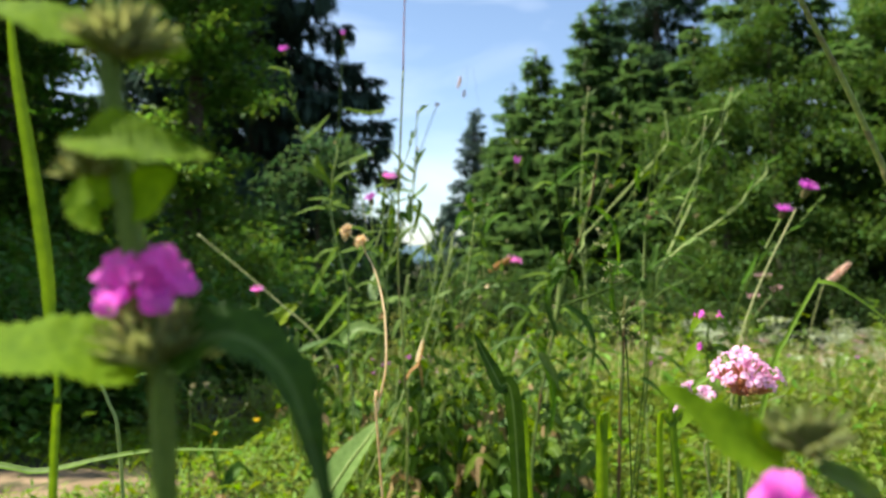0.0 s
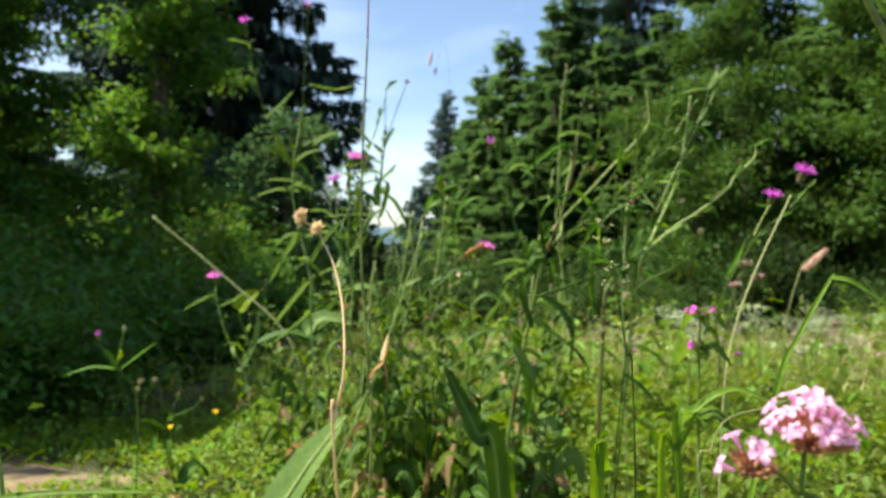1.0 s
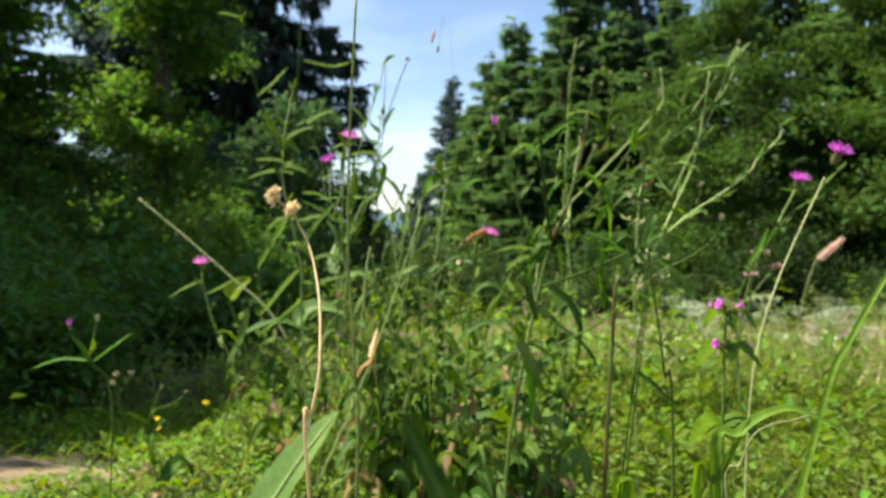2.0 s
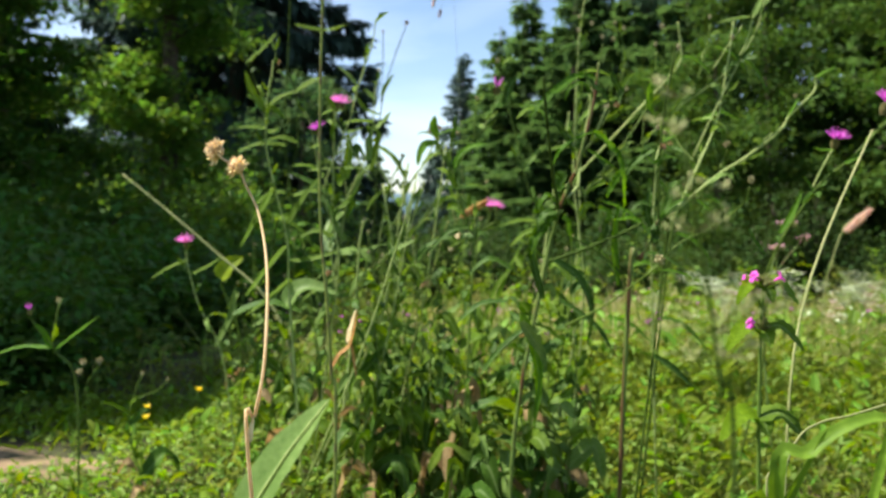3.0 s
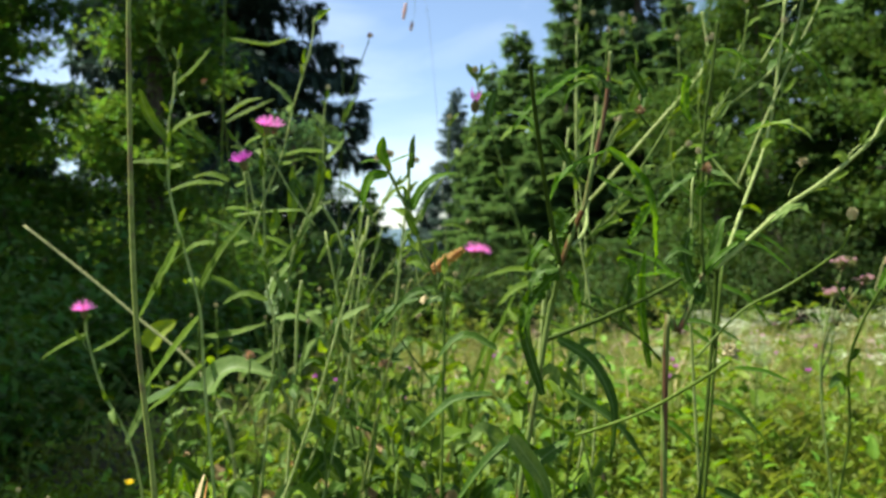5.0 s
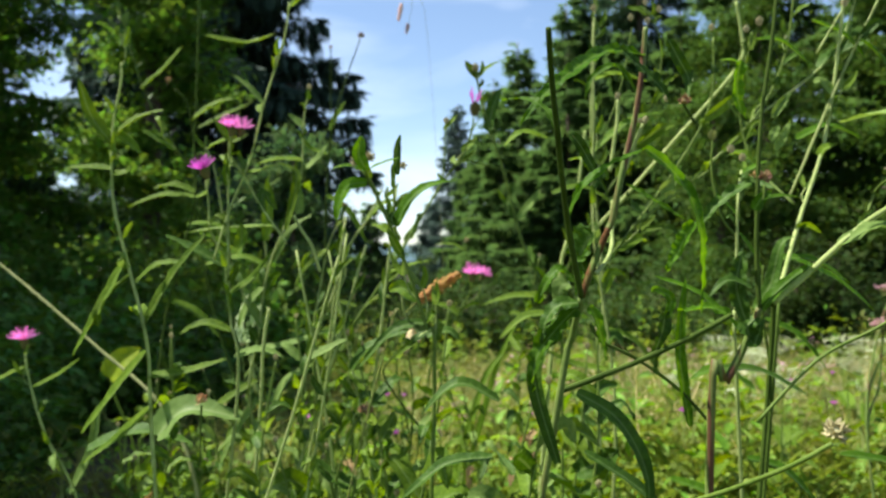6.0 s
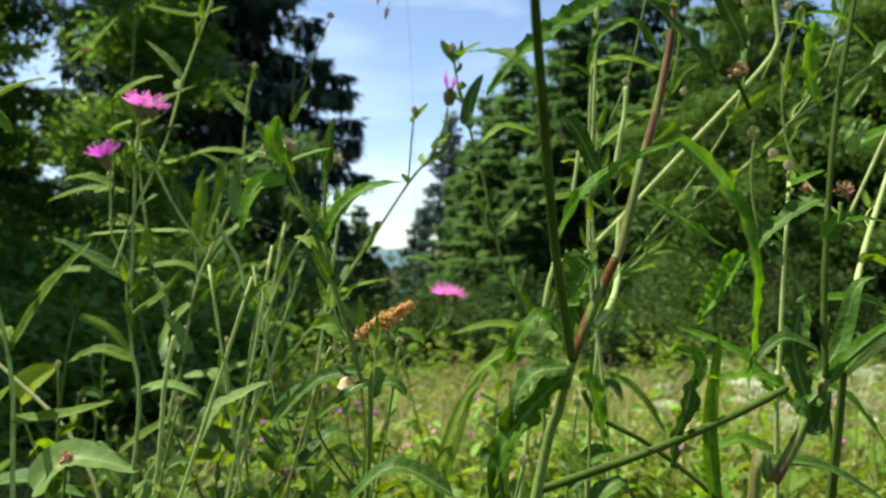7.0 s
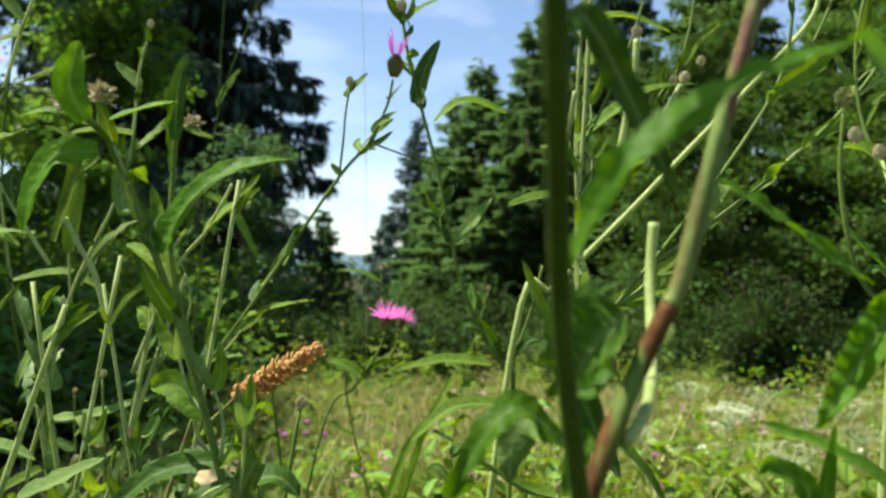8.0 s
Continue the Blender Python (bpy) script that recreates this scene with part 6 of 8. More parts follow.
frond(plant, [(-0.106, 1.46, 0.505), (-0.098, 1.46, 0.492), (-0.098, 1.46, 0.497)], 0.0111, LEAF)
frond(plant, [(-0.061, 1.46, 0.51), (-0.102, 1.46, 0.509), (-0.145, 1.46, 0.506)], 0.0089, LEAF_PALE, face=(0, -0.3, 1))
frond(plant, [(-0.107, 1.46, 0.47), (-0.134, 1.46, 0.487), (-0.167, 1.46, 0.504)], 0.0144, LEAF_DARK, face=(0, -0.5, 1))
frond(plant, [(-0.107, 1.46, 0.444), (-0.084, 1.46, 0.459), (-0.065, 1.46, 0.484)], 0.0121, LEAF)
frond(plant, [(-0.105, 1.46, 0.41), (-0.129, 1.46, 0.418), (-0.154, 1.46, 0.409)], 0.0132, LEAF)
frond(plant, [(-0.102, 1.46, 0.384), (-0.078, 1.46, 0.391), (-0.055, 1.46, 0.384)], 0.0132, LEAF_PALE)
frond(plant, [(-0.05, 1.46, 0.506), (-0.039, 1.46, 0.557), (-0.058, 1.46, 0.571)], 0.0089, LEAF)
frond(plant, [(-0.093, 1.44, 0.484), (-0.088, 1.44, 0.497), (-0.089, 1.44, 0.513)], 0.0132, LEAF)

plant = root("knapweed", (-0.24, 1.6, 0), "knapweed with a dark seed head on a bent stem", "wildflower", "knapweed plants")
stalk(plant, [(-0.24, 1.6, 0), (-0.226, 1.62, 0.358), (-0.201, 1.62, 0.477), (-0.181, 1.62, 0.558), (-0.186, 1.62, 0.651), (-0.203, 1.62, 0.678)], 0.0014, 0.0009, STEM_DARK)
bloom(plant, (-0.21, 1.627, 0.688), (-0.5, -0.2, 0.8), 0.0076, "dead")
frond(plant, [(-0.181, 1.62, 0.558), (-0.207, 1.62, 0.567), (-0.23, 1.62, 0.563)], 0.0144, LEAF)
frond(plant, [(-0.201, 1.62, 0.477), (-0.228, 1.62, 0.474), (-0.254, 1.62, 0.454)], 0.0144, LEAF)
frond(plant, [(-0.191, 1.62, 0.52), (-0.162, 1.62, 0.519), (-0.137, 1.62, 0.505)], 0.0144, LEAF)
frond(plant, [(-0.185, 1.62, 0.64), (-0.159, 1.62, 0.658), (-0.135, 1.62, 0.666)], 0.0144, LEAF)
frond(plant, [(-0.211, 1.62, 0.433), (-0.181, 1.62, 0.417), (-0.157, 1.62, 0.391)], 0.0144, LEAF)

plant = root("knapweed", (-0.13, 1.36, 0), "leafy knapweed with small white bud at its tip", "wildflower", "knapweed plants")
stalk(plant, [(-0.13, 1.36, 0), (-0.154, 1.38, 0.314), (-0.157, 1.38, 0.405), (-0.171, 1.38, 0.47), (-0.183, 1.38, 0.523), (-0.185, 1.38, 0.554), (-0.183, 1.38, 0.597), (-0.176, 1.38, 0.632), (-0.175, 1.38, 0.65)], 0.0018, 0.001, STEM_PALE)
clothe(plant, [(-0.154, 1.38, 0.314), (-0.157, 1.38, 0.405), (-0.171, 1.38, 0.47), (-0.183, 1.38, 0.523), (-0.185, 1.38, 0.554), (-0.183, 1.38, 0.597), (-0.176, 1.38, 0.632), (-0.175, 1.38, 0.65)], 8, 0.03, 27)
frond(plant, [(-0.185, 1.38, 0.584), (-0.162, 1.38, 0.601), (-0.139, 1.38, 0.609)], 0.0132, LEAF)
frond(plant, [(-0.184, 1.38, 0.58), (-0.202, 1.38, 0.605), (-0.212, 1.38, 0.637)], 0.0132, LEAF)
frond(plant, [(-0.183, 1.38, 0.591), (-0.171, 1.38, 0.581), (-0.16, 1.38, 0.571)], 0.0132, LEAF)
frond(plant, [(-0.185, 1.38, 0.558), (-0.205, 1.38, 0.56), (-0.225, 1.38, 0.56)], 0.0132, LEAF)
frond(plant, [(-0.185, 1.38, 0.554), (-0.173, 1.38, 0.554), (-0.166, 1.38, 0.562)], 0.0132, LEAF)
frond(plant, [(-0.175, 1.38, 0.479), (-0.196, 1.38, 0.44), (-0.221, 1.38, 0.399)], 0.0132, LEAF)
frond(plant, [(-0.171, 1.38, 0.466), (-0.196, 1.38, 0.442), (-0.199, 1.38, 0.423)], 0.0132, LEAF)
frond(plant, [(-0.16, 1.38, 0.422), (-0.133, 1.38, 0.467), (-0.106, 1.38, 0.5)], 0.0132, LEAF)
frond(plant, [(-0.158, 1.38, 0.401), (-0.188, 1.38, 0.364), (-0.215, 1.38, 0.332)], 0.0132, LEAF)
frond(plant, [(-0.158, 1.38, 0.379), (-0.124, 1.38, 0.382), (-0.089, 1.38, 0.393)], 0.0132, LEAF)
frond(plant, [(-0.154, 1.38, 0.353), (-0.182, 1.38, 0.328), (-0.215, 1.38, 0.306)], 0.0132, LEAF)
stalk(plant, [(-0.105, 1.37, 0), (-0.080, 1.39, 0.20), (-0.066, 1.4, 0.34), (-0.062, 1.4, 0.40), (-0.056, 1.4, 0.435)], 0.0018, 0.0016, STEM_PALE)
stalk(plant, [(-0.041, 1.45, 0.519), (-0.033, 1.45, 0.504), (-0.024, 1.45, 0.489), (-0.017, 1.45, 0.465)], 0.0016, 0.0016, STEM_PALE)
stalk(plant, [(-0.016, 1.5, 0.428), (0.007, 1.5, 0.491), (0.025, 1.5, 0.516), (0.04, 1.5, 0.546)], 0.0014, 0.0011, STEM_PALE)
clothe(plant, [(-0.016, 1.5, 0.428), (0.007, 1.5, 0.491), (0.025, 1.5, 0.516), (0.04, 1.5, 0.546)], 3, 0.036, 28)
frond(plant, [(-0.018, 1.35, 0.393), (0, 1.35, 0.401), (0.018, 1.35, 0.411)], 0.0121, LEAF_PALE, face=(0, -0.5, 1))
frond(plant, [(0.068, 1.3, 0.417), (0.073, 1.3, 0.415), (0.079, 1.3, 0.412)], 0.011, STRAW, shape="ovate", wave=0.3, face=(0, -0.7, 0.7), label="curled dry leaf")

# bunch of knapweed stems in front of the gap

plant = root("knapweed", (-0.02, 1.64, 0), "bushy knapweed with several downy stems and pale leaves", "wildflower", "knapweed plants")
stalk(plant, [(-0.02, 1.64, 0), (-0.118, 1.62, 0.28), (-0.111, 1.62, 0.399), (-0.098, 1.62, 0.471), (-0.062, 1.62, 0.561), (-0.055, 1.62, 0.64), (-0.048, 1.62, 0.67)], 0.0018, 0.001, STEM_PALE)
clothe(plant, [(-0.118, 1.62, 0.28), (-0.111, 1.62, 0.399), (-0.098, 1.62, 0.471), (-0.062, 1.62, 0.561), (-0.055, 1.62, 0.64), (-0.048, 1.62, 0.67)], 9, 0.036, 29)
stalk(plant, [(0, 1.64, 0), (-0.058, 1.62, 0.279), (-0.048, 1.62, 0.399), (-0.029, 1.62, 0.495), (-0.011, 1.62, 0.525)], 0.0016, 0.001, STEM_PALE)
clothe(plant, [(-0.058, 1.62, 0.279), (-0.048, 1.62, 0.399), (-0.029, 1.62, 0.495), (-0.011, 1.62, 0.525)], 6, 0.036, 30)
stalk(plant, [(-0.048, 1.62, 0.393), (-0.011, 1.62, 0.458), (-0.02, 1.62, 0.501)], 0.0009, 0.0008, STEM_PALE)
clothe(plant, [(-0.048, 1.62, 0.393), (-0.011, 1.62, 0.458), (-0.02, 1.62, 0.501)], 2, 0.036, 31)
stalk(plant, [(-0.101, 1.63, 0.459), (-0.106, 1.63, 0.532), (-0.094, 1.63, 0.563)], 0.0012, 0.001, STEM_PALE)
clothe(plant, [(-0.101, 1.63, 0.459), (-0.106, 1.63, 0.532), (-0.094, 1.63, 0.563)], 2, 0.036, 32)
stalk(plant, [(-0.111, 1.62, 0.399), (-0.14, 1.62, 0.472), (-0.158, 1.62, 0.58), (-0.169, 1.62, 0.611)], 0.0013, 0.0009, STEM_PALE)
clothe(plant, [(-0.111, 1.62, 0.399), (-0.14, 1.62, 0.472), (-0.158, 1.62, 0.58), (-0.169, 1.62, 0.611)], 5, 0.036, 33)
bloom(plant, (-0.01, 1.62, 0.537), (0.2, -0.2, 1), 0.0065, "dead")
bloom(plant, (-0.048, 1.62, 0.675), (0, 0, 1), 0.0067, "bud")
frond(plant, [(-0.058, 1.62, 0.592), (-0.085, 1.62, 0.594), (-0.11, 1.62, 0.589)], 0.0144, LEAF)
frond(plant, [(-0.055, 1.62, 0.628), (-0.066, 1.62, 0.639), (-0.073, 1.62, 0.646)], 0.0144, LEAF_PALE)
frond(plant, [(-0.056, 1.62, 0.58), (-0.04, 1.62, 0.593), (-0.028, 1.62, 0.61)], 0.0144, LEAF_PALE)
frond(plant, [(-0.062, 1.62, 0.531), (-0.064, 1.62, 0.559), (-0.056, 1.62, 0.58)], 0.0144, LEAF_PALE)
frond(plant, [(-0.092, 1.62, 0.477), (-0.071, 1.62, 0.512), (-0.044, 1.62, 0.531)], 0.0144, LEAF_PALE)
frond(plant, [(-0.101, 1.62, 0.501), (-0.097, 1.62, 0.548), (-0.101, 1.62, 0.568)], 0.0144, LEAF)
frond(plant, [(-0.104, 1.62, 0.447), (-0.124, 1.62, 0.424), (-0.135, 1.62, 0.4)], 0.0144, LEAF_PALE)
frond(plant, [(-0.048, 1.62, 0.411), (-0.022, 1.62, 0.425), (0.003, 1.62, 0.422)], 0.0144, LEAF)
frond(plant, [(-0.029, 1.62, 0.489), (-0.053, 1.62, 0.469), (-0.069, 1.62, 0.447)], 0.0144, LEAF)
frond(plant, [(-0.111, 1.62, 0.375), (-0.072, 1.62, 0.381), (-0.027, 1.62, 0.398)], 0.0144, LEAF_PALE)
frond(plant, [(-0.114, 1.62, 0.339), (-0.152, 1.62, 0.317), (-0.177, 1.62, 0.298)], 0.0144, LEAF)
frond(plant, [(-0.057, 1.62, 0.351), (-0.082, 1.62, 0.336), (-0.099, 1.62, 0.303)], 0.0144, LEAF_PALE)
frond(plant, [(-0.055, 1.62, 0.315), (-0.018, 1.62, 0.334), (0.027, 1.62, 0.344)], 0.0144, LEAF)
frond(plant, [(-0.117, 1.62, 0.316), (-0.14, 1.62, 0.28), (-0.159, 1.62, 0.245)], 0.0144, LEAF_PALE)
frond(plant, [(-0.058, 1.62, 0.279), (-0.039, 1.62, 0.258), (-0.031, 1.62, 0.231)], 0.0144, LEAF_PALE)
frond(plant, [(-0.105, 1.62, 0.399), (-0.12, 1.62, 0.424), (-0.131, 1.62, 0.436)], 0.0144, LEAF_PALE)
frond(plant, [(-0.135, 1.66, 0.38), (-0.139, 1.66, 0.409), (-0.132, 1.66, 0.437)], 0.021, PALE_SHEATH, shape="ovate", wave=0.1, face=(-0.6, -0.5, 0.8), teeth=0.035)
frond(plant, [(-0.133, 1.655, 0.381), (-0.125, 1.655, 0.405), (-0.116, 1.655, 0.426)], 0.016, PALE_SHEATH, shape="ovate", wave=0.2, face=(-0.4, -0.7, 0.7))
stalk(plant, [(-0.123, 1.66, 0.318), (-0.129, 1.66, 0.352), (-0.135, 1.66, 0.383)], 0.0024, 0.002, STEM_PALE)
frond(plant, [(-0.173, 1.45, 0.314), (-0.144, 1.45, 0.338), (-0.093, 1.45, 0.328)], 0.032, DOCK, shape="ovate", wave=0.08, face=(0.1, -0.6, 0.9))
stalk(plant, [(-0.097, 1.32, 0.319), (-0.096, 1.32, 0.346), (-0.095, 1.32, 0.364)], 0.0009, 0.0008, STEM_DARK)
bloom(plant, (-0.095, 1.32, 0.365), (0, -0.1, 1), 0.0095, "dead")
stalk(plant, [(0.019, 1.35, 0.309), (0.021, 1.35, 0.334), (0.029, 1.35, 0.349)], 0.0009, 0.0008, STEM_DARK)
bloom(plant, (0.029, 1.35, 0.349), (0.6, -0.1, 0.6), 0.0115, "dead")

plant = root("knapweed", (0.03, 1.8, 0), "tall knapweed with pink heads high against the spruce", "wildflower", "knapweed plants")
stalk(plant, [(0.03, 1.8, 0), (-0.101, 1.8, 0.146), (-0.196, 1.8, 0.357), (-0.232, 1.8, 0.556), (-0.227, 1.8, 0.731), (-0.219, 1.8, 0.894), (-0.216, 1.8, 0.941)], 0.0017, 0.001, STEM_DARK)
bloom(plant, (-0.216, 1.8, 0.939), (0, -0.1, 1), 0.0152, "shut")
stalk(plant, [(-0.221, 1.8, 0.579), (-0.291, 1.8, 0.695), (-0.326, 1.8, 0.811), (-0.343, 1.8, 0.892)], 0.0011, 0.0009, STEM)
clothe(plant, [(-0.221, 1.8, 0.579), (-0.291, 1.8, 0.695), (-0.326, 1.8, 0.811), (-0.343, 1.8, 0.892)], 8, 0.036, 34)
bloom(plant, (-0.344, 1.8, 0.906), (-0.2, -0.1, 1), 0.0145, "side")
frond(plant, [(-0.303, 1.8, 0.718), (-0.271, 1.8, 0.745), (-0.245, 1.8, 0.777)], 0.0155, LEAF)
frond(plant, [(-0.338, 1.8, 0.869), (-0.367, 1.8, 0.877), (-0.384, 1.8, 0.878)], 0.0155, LEAF)
frond(plant, [(-0.227, 1.8, 0.661), (-0.194, 1.8, 0.676), (-0.151, 1.8, 0.697)], 0.0155, LEAF)
frond(plant, [(-0.23, 1.8, 0.567), (-0.278, 1.8, 0.57), (-0.325, 1.8, 0.555)], 0.0155, LEAF)
frond(plant, [(-0.22, 1.8, 0.474), (-0.168, 1.8, 0.483), (-0.127, 1.8, 0.463)], 0.0155, LEAF)
frond(plant, [(-0.216, 1.8, 0.789), (-0.159, 1.8, 0.778), (-0.117, 1.8, 0.791)], 0.0155, LEAF)

plant = root("knapweed", (0.03, 1.95, 0), "thin forked knapweed with dark seed heads against the sky", "wildflower", "knapweed plants")
stalk(plant, [(0.03, 1.95, 0), (-0.076, 1.95, 0.246), (-0.075, 1.95, 0.501), (-0.063, 1.95, 0.667), (-0.038, 1.95, 0.757), (-0.014, 1.95, 0.821)], 0.0014, 0.0009, STEM_DARK)
bloom(plant, (-0.013, 1.95, 0.823), (0.1, 0, 1), 0.0103, "dead")
stalk(plant, [(-0.063, 1.95, 0.667), (-0.061, 1.95, 0.757), (-0.06, 1.95, 0.808)], 0.0009, 0.0008, STEM_DARK)
bloom(plant, (-0.06, 1.95, 0.808), (0, 0, 1), 0.0054, "dead")
frond(plant, [(-0.063, 1.95, 0.68), (-0.051, 1.95, 0.704), (-0.038, 1.95, 0.725)], 0.0132, LEAF)
frond(plant, [(-0.068, 1.95, 0.642), (-0.096, 1.95, 0.651), (-0.114, 1.95, 0.68)], 0.0144, LEAF)
frond(plant, [(-0.073, 1.95, 0.578), (-0.039, 1.95, 0.553), (-0.011, 1.95, 0.502)], 0.0155, LEAF)
bloom(plant, (-0.089, 1.45, 0.594), (0, 0, 1), 0.0119, "open")

# pink knapweed heads on the meadow's side

plant = root("knapweed", (0.26, 0.8, 0), "knapweed with a violet-pink head on a straight pale stem", "wildflower", "knapweed plants")
stalk(plant, [(0.26, 0.8, 0), (0.285, 0.83, 0.2), (0.309, 0.861, 0.375), (0.406, 0.95, 0.518)], 0.001, 0.0009, STRAW_GREEN)
bloom(plant, (0.415, 0.951, 0.531), (0.35, -0.2, 1), 0.014, "side")

plant = root("knapweed", (0.42, 1.34, 0), "branched knapweed with a violet head and leafy stem", "wildflower", "knapweed plants")
stalk(plant, [(0.42, 1.34, 0), (0.461, 1.3, 0.257), (0.429, 1.22, 0.373), (0.46, 1.17, 0.471), (0.501, 1.17, 0.508), (0.536, 1.17, 0.546)], 0.0015, 0.001, STEM)
clothe(plant, [(0.461, 1.3, 0.257), (0.429, 1.22, 0.373), (0.46, 1.17, 0.471), (0.501, 1.17, 0.508), (0.536, 1.17, 0.546)], 9, 0.03, 35)
stalk(plant, [(0.45, 1.15, 0.476), (0.458, 1.15, 0.493), (0.47, 1.15, 0.516)], 0.001, 0.0009, STEM_PALE)
bloom(plant, (0.468, 1.143, 0.517), (0.2, -0.2, 1), 0.014, "side")
frond(plant, [(0.478, 1.16, 0.516), (0.465, 1.16, 0.516), (0.454, 1.16, 0.519)], 0.0074, LEAF_LIT)
frond(plant, [(0.49, 1.16, 0.502), (0.498, 1.16, 0.506), (0.507, 1.16, 0.508)], 0.0074, LEAF_LIT)
frond(plant, [(0.455, 1.16, 0.471), (0.449, 1.16, 0.481), (0.443, 1.16, 0.488)], 0.0074, LEAF_LIT)
frond(plant, [(0.42, 1.16, 0.425), (0.432, 1.16, 0.445), (0.443, 1.16, 0.471)], 0.0074, LEAF_LIT)
frond(plant, [(0.403, 1.16, 0.402), (0.393, 1.16, 0.415), (0.385, 1.16, 0.431)], 0.0074, LEAF_LIT)

# small pink heads beside the path

plant = root("knapweed", (-0.27, 1.56, 0), "small knapweed with a pink head beside the path", "wildflower", "knapweed plants")
stalk(plant, [(-0.27, 1.56, 0), (-0.288, 1.55, 0.211), (-0.325, 1.55, 0.299), (-0.342, 1.55, 0.363), (-0.344, 1.55, 0.387)], 0.0016, 0.0011, STEM_PALE)
clothe(plant, [(-0.288, 1.55, 0.211), (-0.325, 1.55, 0.299), (-0.342, 1.55, 0.363), (-0.344, 1.55, 0.387)], 4, 0.036, 36)
bloom(plant, (-0.344, 1.549, 0.39), (-0.1, -0.1, 1), 0.0135, "open")
frond(plant, [(-0.342, 1.55, 0.371), (-0.372, 1.55, 0.358), (-0.401, 1.55, 0.341)], 0.0089, LEAF)
frond(plant, [(-0.338, 1.55, 0.347), (-0.308, 1.55, 0.362), (-0.287, 1.55, 0.378)], 0.0089, LEAF)
frond(plant, [(-0.299, 1.55, 0.235), (-0.275, 1.55, 0.282), (-0.269, 1.55, 0.33)], 0.0155, LEAF_PALE)
frond(plant, [(-0.26, 1.5, 0.29), (-0.207, 1.5, 0.308), (-0.154, 1.5, 0.295)], 0.0246, LEAF_DARK, face=(0, -0.3, 1), shape="ovate")

plant = root("knapweed", (-0.36, 1.17, 0), "small knapweed with narrow leaves and closed buds beside the path", "wildflower", "knapweed plants")
stalk(plant, [(-0.36, 1.17, 0), (-0.353, 1.17, 0.247), (-0.378, 1.17, 0.297), (-0.374, 1.17, 0.332), (-0.371, 1.17, 0.346)], 0.0012, 0.0009, STEM)
clothe(plant, [(-0.353, 1.17, 0.247), (-0.378, 1.17, 0.297), (-0.374, 1.17, 0.332), (-0.371, 1.17, 0.346)], 2, 0.03, 37)
bloom(plant, (-0.367, 1.16, 0.349), (0, 0, 1), 0.0071, "bud")
stalk(plant, [(-0.376, 1.17, 0.297), (-0.395, 1.17, 0.318), (-0.402, 1.17, 0.332)], 0.0008, 0.0007, STEM)
bloom(plant, (-0.403, 1.17, 0.334), (-0.1, 0, 1), 0.0084, "shut")
frond(plant, [(-0.378, 1.17, 0.297), (-0.413, 1.17, 0.299), (-0.45, 1.17, 0.287)], 0.0066, LEAF_LIT)
frond(plant, [(-0.379, 1.17, 0.293), (-0.355, 1.17, 0.312), (-0.328, 1.17, 0.333)], 0.0066, LEAF_LIT)
frond(plant, [(-0.381, 1.17, 0.297), (-0.389, 1.17, 0.315), (-0.399, 1.17, 0.325)], 0.0066, LEAF_LIT)
bloom(plant, (-0.365, 1.2, 0.263), (0.5, -0.2, 0.8), 0.0083, "seed")
bloom(plant, (-0.342, 1.2, 0.276), (0.5, -0.2, 0.8), 0.0083, "seed")
bloom(plant, (-0.36, 1.2, 0.274), (0.5, -0.2, 0.8), 0.0083, "seed")
stalk(plant, [(-0.352, 1.2, 0.226), (-0.356, 1.2, 0.248), (-0.342, 1.2, 0.273)], 0.0008, 0.0006, STEM)

# grass culms and dry stems

plant = root("grass_culm", (-0.045, 0.88, 0), "tall thin grass culm with brown joints and a dead sheath", "grass", "grass culms")
stalk(plant, [(-0.04, 0.885, 0), (-0.035, 0.885, 0.288), (-0.038, 0.885, 0.326), (-0.041, 0.885, 0.381), (-0.045, 0.885, 0.431), (-0.046, 0.885, 0.481), (-0.045, 0.885, 0.547), (-0.044, 0.885, 0.58), (-0.041, 0.885, 0.661)], 0.0014, 0.001, CULM)
stalk(plant, [(-0.041, 0.885, 0.661), (-0.039, 0.885, 0.75), (-0.034, 0.885, 0.86)], 0.0009, 0.0005, DUSTY, label="thin reddish upper culm")
frond(plant, [(-0.038, 0.886, 0.329), (-0.032, 0.886, 0.34), (-0.023, 0.886, 0.35), (-0.018, 0.886, 0.374)], 0.0049, STRAW_DARK, label="dead brown sheath", face=(-0.8, -0.6, 0.3))
frond(plant, [(-0.025, 0.884, 0.350), (-0.022, 0.884, 0.362), (-0.019, 0.884, 0.376)], 0.0068, STRAW, shape="ovate", label="bleached sheath tip", face=(-0.8, -0.6, 0.3))
frond(plant, [(-0.023, 0.886, 0.35), (-0.021, 0.886, 0.338), (-0.019, 0.886, 0.322)], 0.0025, STRAW_DARK, face=(0, -1, 0.1))

plant = root("straw_stem", (-0.22, 1.7, 0), "slanting pale dry stem without a head", "dry stem", "grass culms")
stalk(plant, [(-0.2, 1.7, 0), (-0.21, 1.7, 0.2), (-0.259, 1.72, 0.298), (-0.343, 1.74, 0.369), (-0.433, 1.76, 0.442), (-0.527, 1.78, 0.514)], 0.0026, 0.0016, STRAW_GREEN)

